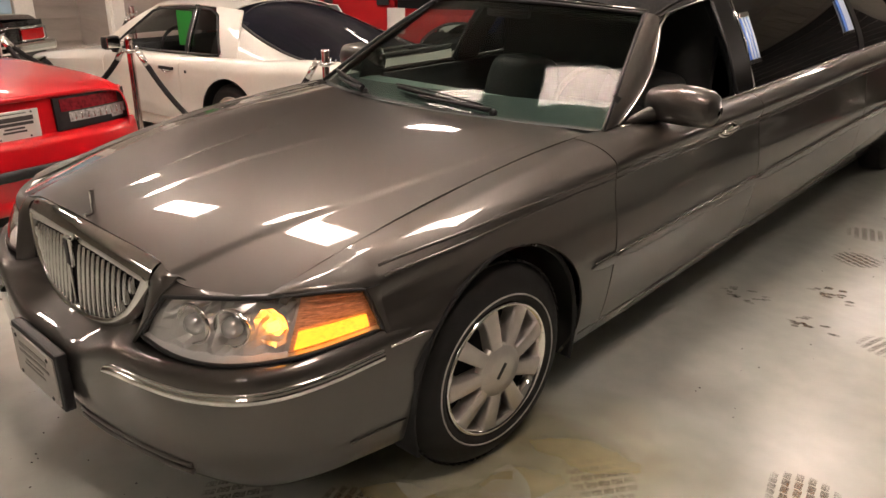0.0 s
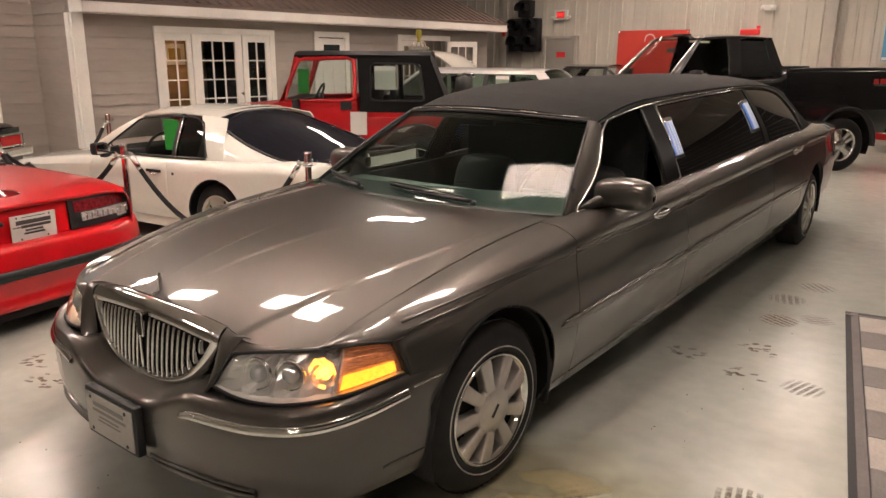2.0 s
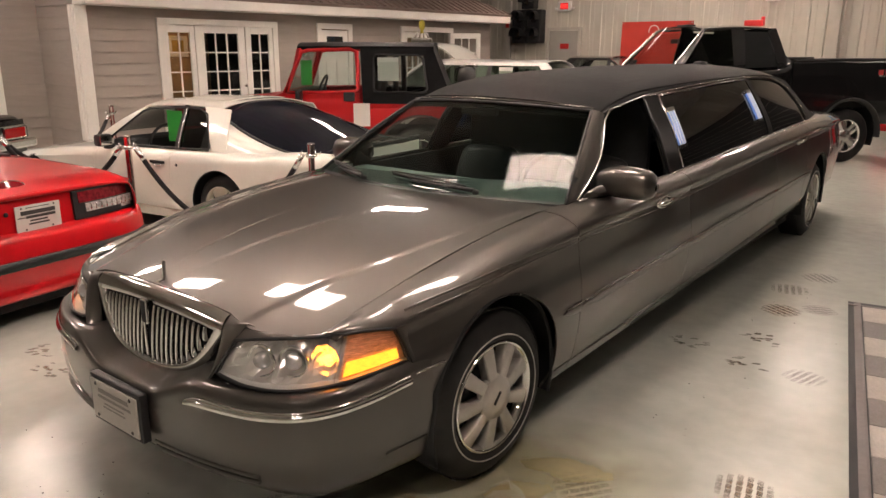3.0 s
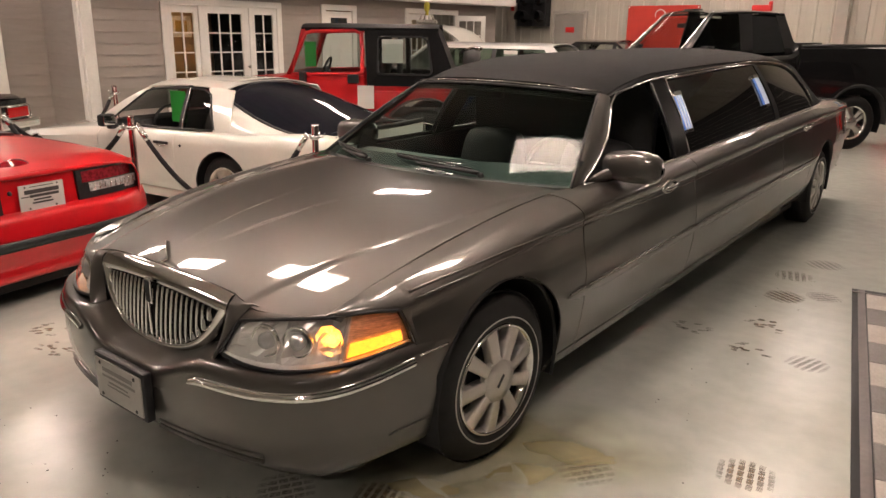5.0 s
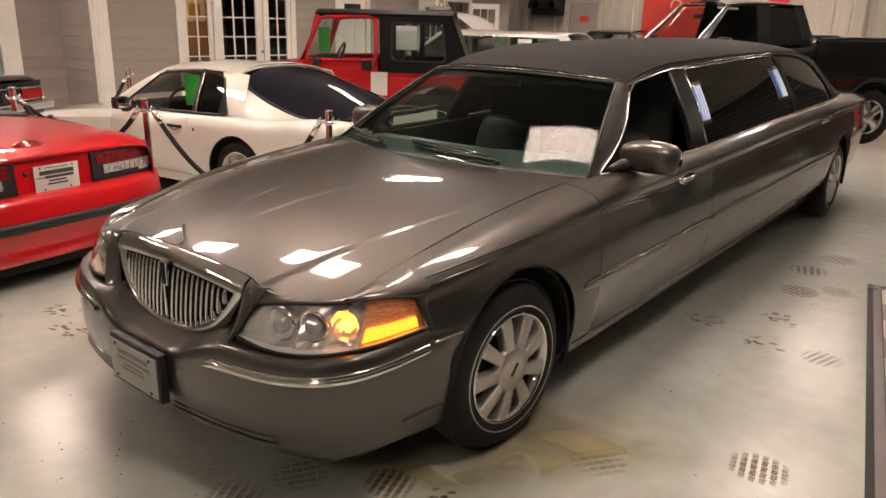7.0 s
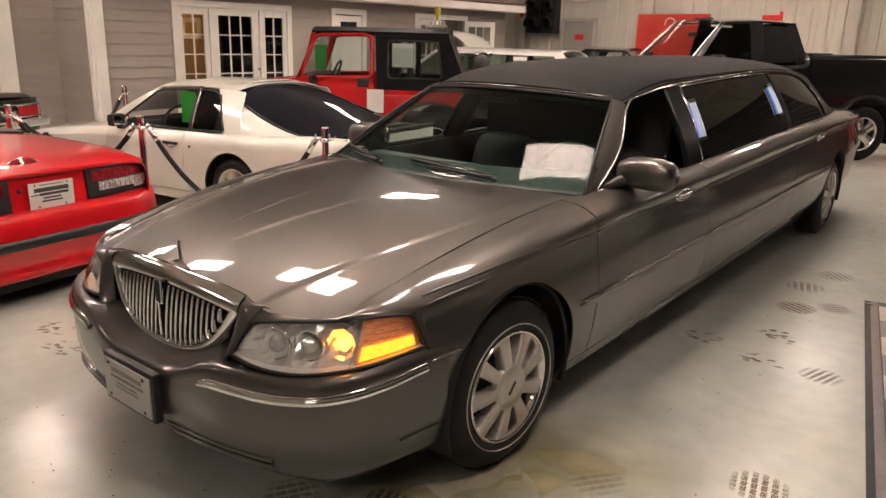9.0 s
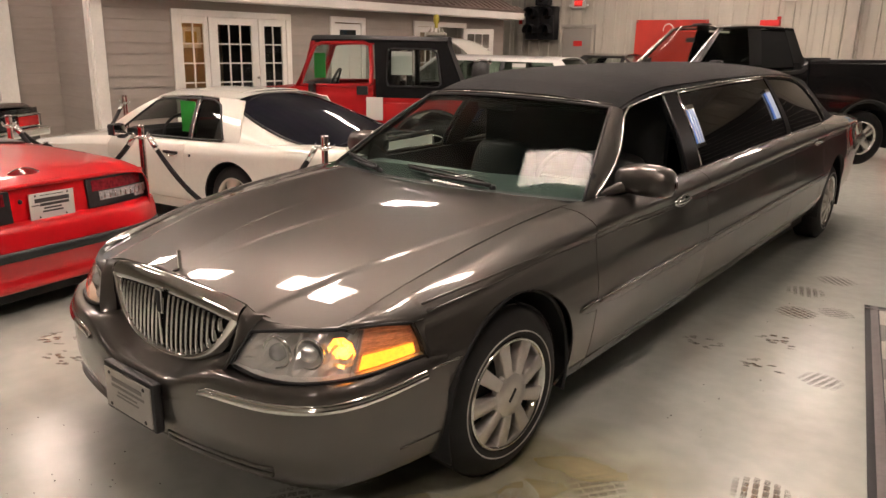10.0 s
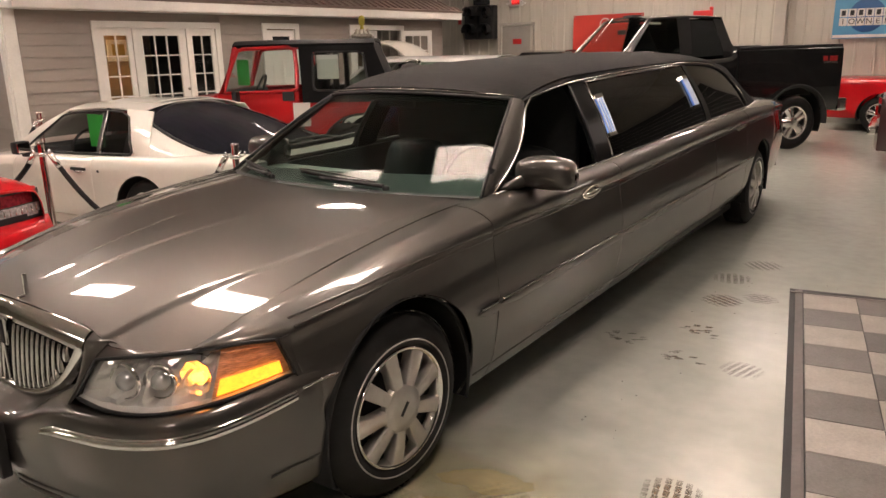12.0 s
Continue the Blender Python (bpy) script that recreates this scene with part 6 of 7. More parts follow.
tl = pair("tail_lamp", lambda: lamp_patch(0.262, 0.800, 0.546, 0.722, 0.010), M_BLACK, rc, "smoked tail lamp with red and clear bands", thick=0.02)
for k in (0, 1):
    for name, x0, x1, z0, z1, mat in (("red_section", 0.30, 0.73, 0.645, 0.712, M_SMOKERED), ("clear_section", 0.35, 0.78, 0.585, 0.638, M_LAMPCLEAR), ("reflector_section", 0.66, 0.755, 0.566, 0.584, M_LAMPCLEAR)):
        q = lamp_patch(x0, x1, z0, z1, 0.014)
        part(name, q.flipped() if k else q, mat, tl[k], thick=0.012)
    for j in range(9):
        q = Mesh().tube([(0.39 + 0.043 * j, tail_y(0.4) + 0.028 - 0.02 * ((j / 9) ** 3) * 3, z) for z in (0.594, 0.63)], 0.004, 5)
        part("lens_rib", q.flipped() if k else q, M_SATIN, tl[k])
pt = part("plate", Mesh().box((0, 0.012, 0.615), (0.305, 0.006, 0.152), 0, 0.003), M_OFFWHITE, rc, "white dealer plate with dark print")
for x, z, w, hh in ((0.0, 0.648, 0.235, 0.024), (-0.015, 0.622, 0.20, 0.016), (0.115, 0.622, 0.05, 0.006), (0.0, 0.600, 0.12, 0.010), (0.0, 0.582, 0.14, 0.010), (0.0, 0.676, 0.16, 0.004)):
    part("print_line", Mesh().box((x, 0.0155, z), (w, 0.0012, hh)), M_INK, pt)
for x, z in ((-0.11, 0.677), (0.11, 0.677), (-0.09, 0.552), (0.09, 0.552)):
    part("screw", Mesh().revolve([(0.014, 0.007), (0.018, 0.005), (0.018, 0.0)], 8, (x, 0, z), "y"), M_INK, pt)
M_BRAKE = material("red_brake_lens", (0.22, 0.006, 0.012), 0.12, coat=0.8)
br = Mesh().revolve([(-0.02, 0.0), (-0.012, 0.5), (0.0, 0.85), (0.012, 1.0), (0.02, 0.98)], 24, (0, 0, 0), "z")
br.v = [(a * 0.115, b * 0.055, -c * 1.4) for a, b, c in br.v]
part("high_brake_lamp", br.moved(pose(0.06, -0.16, 0.795, -8)), M_BRAKE, rc, "oval red brake lamp on the boot lid", normals=True)
part("lock", Mesh().revolve([(0.0, 0.014), (0.012, 0.012), (0.013, 0.0)], 12, (0.20, -0.004, 0.655), "y"), M_BLACK, rc)
for x in (0.81, -0.81):
    for y in (-1.02, -3.65):
        plain_wheel(rc, x, y, 0.31, 0.19, 0.19, M_SATIN, 8, 0.05)
part("underbody", Mesh().box((0, -2.15, 0.20), (1.5, 4.3, 0.20)), M_DARK, rc)
cabin(rc, -2.9, -1.3, 0.66, 0.3, (-2.2,), 0.9)

M_TOP = material("black_hard_top", (0.006, 0.006, 0.0065), 0.6, grain=0.2, bump=0.1, spec=0.12)
# -- red off-roader with a black hard top
jp = thing("off_roader", pose(-3.69, 6.76, 0, 0, 0, 216 + 90) @ Matrix.Diagonal((1.0, 1.08, 1.0, 1)), "red off-roader with black hard top", "car")
J = Car(curve([-3.2, 0.05], [0.745, 0.745]), curve([-3.2, -1.85, -1.7, 0.05], [0.60, 0.72, 0.735, 0.735]), curve([-3.2, -2.0, -1.9, -1.02, -0.99, 0.05], [0.98, 1.10, 1.135, 1.135, 1.02, 1.02]),
        curve([-1.8, 0.05], [0.60, 0.62]), curve([-1.8, -1.55, -0.8, 0.05], [1.66, 1.68, 1.695, 1.685]), 0.50, 0.85, 0.03)
pair("bonnet_side", lambda: J.flank(-3.15, -1.99), M_JEEPRED, jp, thick=0.008)
pair("door", lambda: J.flank(-1.925, -1.02), M_JEEPRED, jp, thick=0.008)
pair("tub_side", lambda: J.flank(-0.985, 0.03, (-0.32, 0.40, 0.47)), M_JEEPRED, jp, thick=0.008)
pair("cowl_side", lambda: J.flank(-1.985, -1.931), M_JEEPRED, jp, thick=0.008)
part("bonnet", J.deck(-3.15, -1.93, 0.025), M_JEEPRED, jp, thick=0.01)
part("grille_panel", Mesh().box((0, -3.16, 0.76), (1.20, 0.05, 0.46), 0, 0.02), M_JEEPRED, jp)
for y0 in (-2.72, -0.32):
    pair("wheel_flare", lambda: Mesh().revolve([(0.73, 0.475), (0.86, 0.485), (0.875, 0.47), (0.86, 0.455)], 28, (0, y0, 0.40), "x", -5, 185), M_BLACK, jp)
    for x in (0.84, -0.84):
        plain_wheel(jp, x, y0, 0.37, 0.21, 0.22, M_SATIN, 5, 0.06)
pair("window_frame", lambda: rim_path([J.glass(y, s, 0.004) for y, s in ((-1.85, 0.0), (-1.78, 0.5), (-1.70, 0.90), (-1.62, 0.94), (-1.14, 0.94), (-1.06, 0.88), (-1.04, 0.5), (-1.04, 0.08), (-1.09, 0.02), (-1.4, 0.01))], 0.026), M_JEEPRED, jp)
pair("door_window", lambda: J.pane(-1.82, -1.06, -1.68, -1.08, 0.03, 0.91), M_CLEAR, jp)


def top_side():
    m = Mesh()
    out = [(y, s) for y, s in ((-0.985, -0.02), (-1.02, 1.0), (-0.20, 1.0), (0.05, -0.02))]
    ins = [(-0.86, 0.19), (-0.86, 0.85), (-0.30, 0.85), (-0.25, 0.19)]
    p = [[J.glass(y, s, 0.012) for y, s in ring + ring[:1]] for ring in (out, ins)]
    return m.grid(p, flip=False)


pair("hard_top_side", top_side, M_TOP, jp, "black hard top side", thick=0.03)
pair("top_window", lambda: J.pane(-0.86, -0.24, -0.86, -0.29, 0.19, 0.85, 0.004), M_CLEAR, jp)
pair("window_rubber", lambda: rim_path([J.glass(y, s, 0.016) for y, s in ((-0.86, 0.25), (-0.86, 0.79), (-0.82, 0.85), (-0.36, 0.85), (-0.30, 0.79), (-0.25, 0.25), (-0.28, 0.19), (-0.82, 0.19))], 0.013), M_BLACK, jp)
part("hard_top", Mesh().grid([[(t * 0.64, y, 1.692 + 0.055 * (1 - abs(t) ** 6) - 0.02 * max(0, -y - 1.4)) for t in np.linspace(-1, 1, 21)] for y in np.linspace(-1.74, -0.18, 16)], flip=True), M_TOP, jp, "black hard top roof", thick=0.04)
part("top_back", Mesh().grid([[(t * (0.735 - 0.11 * s), 0.05 - 0.25 * s, 1.03 + 0.67 * s) for t in np.linspace(-1, 1, 7)] for s in np.linspace(0, 1, 5)]), M_TOP, jp, thick=0.02)
part("windscreen_frame", rim_path([(0.72, -1.88, 1.13), (0.62, -1.72, 1.65), (-0.62, -1.72, 1.65), (-0.72, -1.88, 1.13)], 0.035), M_JEEPRED, jp)
part("windscreen", Mesh().grid([[(t * (0.70 - 0.10 * s), -1.87 + 0.14 * s, 1.14 + 0.49 * s) for t in (-1, 0, 1)] for s in (0, 0.5, 1)], flip=True), M_CLEAR, jp)
m = pair("door_mirror", lambda: Mesh().box((0.84, -1.70, 1.10), (0.17, 0.06, 0.14), 0, 0.02), M_BLACK, jp)
pair("door_latch", lambda: Mesh().box((0.752, -1.14, 1.09), (0.03, 0.13, 0.11), 0, 0.012), M_BLACK, jp)
pair("hinge", lambda: Mesh().box((0.752, -1.90, 1.00), (0.03, 0.07, 0.05), 0, 0.01), M_JEEPRED, jp)
part("price_sheet", Mesh().box((0.752, -1.00, 0.87), (0.004, 0.19, 0.28), 0, 0.001), M_OFFWHITE, jp, "white paper sheet on the door side")
part("window_sheet", Mesh().box((0.655, -0.70, 1.42), (0.004, 0.24, 0.28), 0, 0.001), material("pale_paper", (0.55, 0.60, 0.55), 0.6), jp, "pale paper sheet in the window")
part("green_card", Mesh().box((0.58, -1.655, 1.37), (0.006, 0.13, 0.30), 0, 0.001), M_GREENCARD, jp, "green paper card in the window")
cabin(jp, -1.7, 0.0, 0.70, 0.60, (-1.22,), 1.44)
part("dashboard", Mesh().box((0, -1.76, 1.07), (1.36, 0.24, 0.18), 0, 0.04), M_CABIN, jp)
part("steering_wheel", Mesh().tube([(0.36 + 0.17 * math.cos(a), -1.52 + 0.06 * math.sin(a), 1.18 + 0.15 * math.sin(a)) for a in np.linspace(0, 2 * math.pi, 21)[:-1]], 0.014, 6, closed=True), M_CABIN, jp)
part("roll_bar", Mesh().tube([(0.60, -0.62, 1.1), (0.57, -0.62, 1.5), (0.45, -0.62, 1.62), (-0.45, -0.62, 1.62), (-0.57, -0.62, 1.5), (-0.60, -0.62, 1.1)], 0.035, 8), M_BLACK, jp)
sp = part("spare_wheel", Mesh().revolve([(0.09, 0.18), (0.10, 0.33), (0.20, 0.37), (0.30, 0.34), (0.31, 0.2), (0.27, 0.12), (0.27, 0.0)], 32, (0.05, 0, 1.08), "y"), M_RUBBER, jp)
part("spare_cap", Mesh().revolve([(0.30, 0.19), (0.29, 0.12), (0.31, 0.0)], 24, (0.05, 0, 1.08), "y"), M_CHROME, sp)
part("carrier_bracket", Mesh().tube([(0.05, 0.06, 1.40), (0.05, 0.20, 1.47), (0.05, 0.30, 1.45)], 0.022, 6).box((0.05, 0.30, 1.45), (0.10, 0.05, 0.06), 0, 0.015), M_CHROME, sp)
part("underbody", Mesh().box((0, -1.5, 0.50), (1.2, 3.2, 0.16)), M_DARK, jp)

# -- black pickup truck
tk = thing("pickup_truck", pose(-0.526, 12.243, 0, 0, 0, 320), "black pickup truck with bright alloy wheels", "truck")
T = Car(curve([-4.4, -4.1, -3.4, 0.8], [0.86, 0.96, 1.0, 1.0]), curve([-4.4, -2.9, -2.7, -1.12, -1.05, 0.8], [0.80, 0.88, 0.90, 0.90, 0.95, 0.95]),
        curve([-4.4, -3.7, -3.0, -2.7, -1.12, -1.05, 0.8], [1.10, 1.20, 1.28, 1.36, 1.42, 1.52, 1.54]), curve([-3.0, -1.0], [0.68, 0.72]), curve([-3.2, -2.4, -1.8, -1.1], [1.94, 1.965, 1.99, 1.97]), 0.58, 0.95, 0.05)
for name, y0, y1, arch in (("front_wing", -4.4, -2.92, (-3.45, 0.43, 0.53)), ("front_door", -2.914, -1.86, None), ("rear_cab_panel", -1.854, -1.08, None), ("bed_side", -1.05, 0.78, (0.0, 0.43, 0.52))):
    pair(name, lambda: T.flank(y0, y1, arch), M_BLACKPAINT, tk, thick=0.012)
for y0 in (0.0, -3.45):
    pair("wheel_flare", lambda: Mesh().revolve([(0.97, 0.515), (1.045, 0.56), (1.06, 0.545), (1.05, 0.525), (1.0, 0.505)], 30, (0, y0, 0.43), "x", -5, 185), M_BLACK, tk)
    arch_lining(tk, y0, 0.43, 0.52, 0.97)
    for x in (0.99, -0.99):
        plain_wheel(tk, x, y0, 0.41, 0.25, 0.26, M_TRUCKRIM, 5, 0.07, hole=0.02)
part("bonnet", T.deck(-4.4, -3.02, 0.06), M_BLACKPAINT, tk, thick=0.01)
part("cab_roof", T.roof(-2.40, -1.22, 0.055), M_BLACKPAINT, tk, thick=0.02)
part("cab_back", Mesh().grid([[(t * (0.90 - 0.18 * s), -1.07 - 0.15 * s, 1.35 + 0.64 * s) for t in np.linspace(-1, 1, 7)] for s in np.linspace(0, 1, 5)]), M_BLACKPAINT, tk, thick=0.02)


def truck_screen(s, t):
    return np.array((t * (0.86 - 0.17 * s), -3.02 + 0.63 * s - 0.16 * (1 - t * t), 1.30 + 0.67 * s + 0.05 * s * (1 - t * t)))


part("windscreen", Mesh().grid([[truck_screen(s, t) for t in np.linspace(-1, 1, 11)] for s in np.linspace(0, 1, 7)], flip=True), M_DULL, tk)
part("screen_edge", Mesh().tube([tuple(truck_screen(s, -1)) for s in np.linspace(0, 1, 6)], 0.011, 6), M_SATIN, tk, "bright edge of the windscreen")
pair("screen_pillar", lambda: Mesh().grid([[truck_screen(s, 1.0) * (1 - k) + T.glass(-2.86 + 0.50 * s, max(s, 0.02), 0.004) * k + np.array((0.02, -0.01, 0.01)) * math.sin(math.pi * k) for k in np.linspace(0, 1, 5)] for s in np.linspace(0, 1, 8)], flip=True), M_BLACKPAINT, tk, thick=0.02)
pair("pillar_moulding", lambda: Mesh().tube([tuple(truck_screen(s, 1.0) + np.array((0.012, -0.004, 0.008))) for s in np.linspace(0, 1, 8)], 0.010, 6), M_SATIN, tk)
part("near_side_window", T.pane(-2.78, -1.95, -2.34, -1.93, 0.03, 0.93), M_GREENGLASS, tk, "dark green side window")
part("far_side_window", T.pane(-2.78, -1.95, -2.34, -1.93, 0.03, 0.93).flipped(), M_DULL, tk)
pair("rear_side_window", lambda: T.pane(-1.80, -1.22, -1.76, -1.34, 0.06, 0.92), M_TINT, tk, thick=0.006)
pair("cab_pillar", lambda: T.pane(-1.97, -1.78, -1.95, -1.74, -0.02, 1.02, 0.006), M_BLACKPAINT, tk, thick=0.02)
pair("rear_pillar", lambda: T.pane(-1.24, -1.06, -1.36, -1.21, -0.02, 1.02, 0.004), M_BLACKPAINT, tk, thick=0.02)
pair("drip_trim", lambda: Mesh().tube([tuple(T.glass(-2.86 + 0.50 * s, s, 0.01)) for s in np.linspace(0.05, 0.95, 8)] + [tuple(T.glass(y, 1.0, 0.01)) for y in np.linspace(-2.34, -1.22, 10)], 0.016, 6), M_BLACKPAINT, tk)
part("roof_marker", Mesh().box((0.0, -2.28, 2.035), (0.30, 0.16, 0.025), 0, 0.01), M_BLACK, tk)
pair("bed_rail", lambda: Mesh().tube([(0.955, y, float(T.sz(y)) + 0.012) for y in np.linspace(-1.02, 0.77, 10)], 0.026, 8, squash=0.7), M_BLACK, tk)
pair("bed_inner", lambda: Mesh().grid([[(0.88, y, z) for z in (0.85, 1.52)] for y in (-1.03, 0.74)], flip=True), M_DARK, tk, thick=0.02)
part("bed_floor", Mesh().box((0, -0.14, 0.85), (1.76, 1.78, 0.06)), M_DARK, tk)
part("tailgate", Mesh().box((0, 0.76, 1.16), (1.84, 0.06, 0.70), 0, 0.015), M_BLACKPAINT, tk)
part("rear_bumper", Mesh().box((0, 0.88, 0.66), (1.96, 0.18, 0.20), 0, 0.04), M_CHROME, tk)
pair("tail_lamp", lambda: Mesh().box((0.86, 0.802, 1.22), (0.16, 0.03, 0.42), 0, 0.02), M_TAIL, tk)
M_DECAL = material("red_decal", (0.45, 0.03, 0.03), 0.4)
for dy, w in ((0.0, 0.085), (0.10, 0.055), (0.17, 0.085)):
    pair("decal_block", lambda: Mesh().box((T.skin(0.46 + dy, 1.36) + 0.002, 0.46 + dy, 1.36), (0.006, w, 0.075), 0, 0.002), M_DECAL, tk)
pair("decal_line", lambda: Mesh().box((T.skin(0.55, 1.30) + 0.002, 0.55, 1.305), (0.006, 0.26, 0.022), 0, 0.002), M_SATIN, tk)
m = pair("door_mirror", lambda: Mesh().box((1.08, -2.62, 1.42), (0.22, 0.10, 0.20), 0, 0.04), M_BLACK, tk)
for sx in (0, 1):
    q = Mesh().box((1.08, -2.60, 1.50), (0.20, 0.08, 0.03), 0, 0.012)
    part("mirror_cap", q.flipped() if sx else q, M_CHROME, m[sx])
pair("door_handle", lambda: Mesh().box((T.skin(-2.0, 1.22) + 0.012, -2.02, 1.22), (0.03, 0.20, 0.04), 0, 0.01), M_BLACK, tk)
cabin(tk, -2.75, -1.15, 0.85, 0.65, (-2.05,), 1.40)
part("dashboard", Mesh().box((0, -2.68, 1.22), (1.6, 0.40, 0.20), 0, 0.05), M_CABIN, tk)
part("cabin_mirror", Mesh().box((0, -2.44, 1.80), (0.24, 0.03, 0.07), 0, 0.015), M_BLACK, tk)
part("screen_sticker", Mesh().box((0.70, -2.86, 1.42), (0.10, 0.01, 0.08), 0, 0.002), M_OFFWHITE, tk)
part("bonnet_front", Mesh().box((0, -4.42, 0.85), (1.66, 0.10, 0.50), 0, 0.04), M_CHROME, tk)
part("underbody", Mesh().box((0, -1.8, 0.56), (1.4, 4.9, 0.20)), M_DARK, tk)


# -- plainer cars farther off
def sedan(name, m, paint, label, length=4.6, half=0.87, shoulder=0.90, roof=1.42, cab=(-3.1, -1.0), open_top=False, glass=None, wheel_mat=None, group="", rail_s=0.92):
    """A saloon: y = 0 at its tail, the nose at -length."""
    t = thing(name, m, label, "car", group)
    n = length
    k = Car(curve([-n, -n + 0.3, -n + 1.0, -1.0, -0.3, 0.0], [half * 0.75, half * 0.92, half, half, half * 0.96, half * 0.86]),
            curve([-n, -n + 1.0, cab[0], cab[1], 0.0], [half * 0.66, half * 0.78, half * 0.86, half * 0.86, half * 0.74]),
            curve([-n, -n + 0.4, cab[0], cab[1], -0.15, 0.0], [shoulder - 0.22, shoulder - 0.10, shoulder - 0.01, shoulder + 0.01, shoulder, shoulder - 0.05]),
            curve([cab[0], cab[1]], [half * 0.64, half * 0.64]), curve([cab[0], cab[0] + 0.9, cab[1] - 0.6, cab[1]], [roof - 0.10, roof - 0.04, roof - 0.04, roof - 0.12]), 0.24, 0.58, 0.08)
    f, b = -n + 0.92, -0.98
    for nm, y0, y1, arch in (("front_wing", -n, cab[0] + 0.25, (f, 0.32, 0.37)), ("door", cab[0] + 0.256, cab[1] - 0.5, None), ("rear_wing", cab[1] - 0.494, 0.0, (b, 0.32, 0.37))):
        pair(nm, lambda: k.flank(y0, y1, arch), paint, t, thick=0.01)
    for y in (f, b):
        arch_lining(t, y, 0.32, 0.37, half - 0.03)
        for x in (half - 0.04, 0.04 - half):
            plain_wheel(t, x, y, 0.32, 0.20, 0.19, wheel_mat or M_SATIN, 6, 0.05)
    part("bonnet", k.deck(-n, cab[0] + 0.1, 0.04), paint, t, thick=0.01)
    part("boot_lid", k.deck(cab[1] - 0.05, 0.0, 0.03), paint, t, thick=0.01)
    part("front_panel", Mesh().grid([[(u * half * 0.75, -n - 0.05 * (1 - u * u), z) for u in np.linspace(-1, 1, 9)] for z in np.linspace(shoulder - 0.22, 0.26, 4)], flip=False), paint, t, thick=0.01)
    part("rear_panel", Mesh().grid([[(u * half * 0.86, 0.05 * (1 - u * u), z) for u in np.linspace(-1, 1, 9)] for z in np.linspace(shoulder - 0.05, 0.26, 5)], flip=True), paint, t, thick=0.01)
    part("rear_bumper", Mesh().box((0, 0.07, 0.50), (half * 1.86, 0.10, 0.11), 0, 0.03), M_CHROME, t)
    pair("tail_lamp", lambda: Mesh().box((half * 0.58, 0.045, shoulder - 0.20), (half * 0.42, 0.03, 0.12), 0, 0.01), M_TAIL, t)
    part("underbody", Mesh().box((0, -n / 2, 0.30), (half * 1.5, n - 0.6, 0.14)), M_DARK, t)
    cabin(t, cab[0] + 0.3, cab[1] - 0.2, half * 0.78, 0.35, (cab[0] + 1.1,), shoulder + 0.12)
    part("windscreen", Mesh().grid([[(u * half * (0.84 - 0.20 * s), cab[0] + 0.75 * s - 0.10 * (1 - u * u), shoulder + (roof - shoulder - 0.03) * s * (0.55 if open_top else 1)) for u in np.linspace(-1, 1, 9)] for s in np.linspace(0, 0.6 if open_top else 1, 6)], flip=True), M_CLEAR, t)
    if not open_top:
        part("roof", k.roof(cab[0] + 0.72, cab[1] - 0.62, 0.05), paint, t, thick=0.015)
        part("rear_window", Mesh().grid([[(u * half * (0.84 - 0.20 * s), cab[1] - 0.66 * s + 0.06 * (1 - u * u), shoulder + 0.01 + (roof - shoulder - 0.05) * s) for u in np.linspace(-1, 1, 9)] for s in np.linspace(0, 1, 6)]), glass or M_TINT, t, thick=0.006)
        pair("side_window", lambda: k.pane(cab[0] + 0.12, cab[1] - 0.30, cab[0] + 0.85, cab[1] - 0.75, 0.04, rail_s), glass or M_CLEAR, t)
        pair("roof_rail", lambda: k.pane(cab[0] + 0.12, cab[1] - 0.30, cab[0] + 0.80, cab[1] - 0.70, rail_s - 0.01, 1.0, 0.004), paint, t, thick=0.012)
        pair("middle_pillar", lambda: k.pane(-2.0, -1.9, -1.98, -1.9, -0.02, 1.0, 0.004), M_BLACK, t, thick=0.01)
        pair("front_pillar", lambda: Mesh().tube([tuple(k.glass(cab[0] + 0.05 + 0.72 * s, s)) for s in np.linspace(0, 1, 6)], 0.03, 6), paint, t)
        pair("rear_pillar", lambda: k.pane(cab[1] - 0.34, cab[1] - 0.02, cab[1] - 0.80, cab[1] - 0.60, -0.02, 1.0, 0.002), paint, t, thick=0.012)
    return t


silver = sedan("silver_saloon", pose(-3.62, 11.13, 0, 0, 0, 190 + 90), M_SILVER, "silver saloon with a paper sheet in its window", 4.9, 0.90, 0.92, 1.48, (-4.1, -0.25), glass=M_GREENGLASS, rail_s=0.91)
part("window_sheet", Mesh().box((0.640, -1.62, 1.25), (0.005, 0.26, 0.22), 0, 0.001), M_OFFWHITE, silver)
sedan("black_saloon", pose(-7.1, 14.75, 0, 0, 0, 6 + 90), M_BLACKPAINT, "black saloon parked near the far wall", 4.2, 0.88, 0.98, 1.54, (-2.7, -0.4), glass=M_CLEAR)
old = sedan("black_coupe", pose(-7.2, 2.33, 0, 0, 0, 212 + 90), M_BLACKPAINT, "black older coupe with chrome bumper and red lamps", 4.7, 0.90, 0.84, 1.30)
for sx in (1, -1):
    part("lamp_bezel", rim_path([(sx * 0.52 + dx, 0.066, 0.645 + dz) for dx, dz in ((-0.21, -0.07), (-0.21, 0.07), (0.21, 0.07), (0.21, -0.07))], 0.009), M_CHROME, old)
part("script_badge", Mesh().box((0.25, 0.045, 0.775), (0.16, 0.01, 0.03), 0, 0.004), M_CHROME, old)
part("boot_chrome", Mesh().box((0, 0.052, 0.725), (1.45, 0.01, 0.012), 0, 0.003), M_CHROME, old)
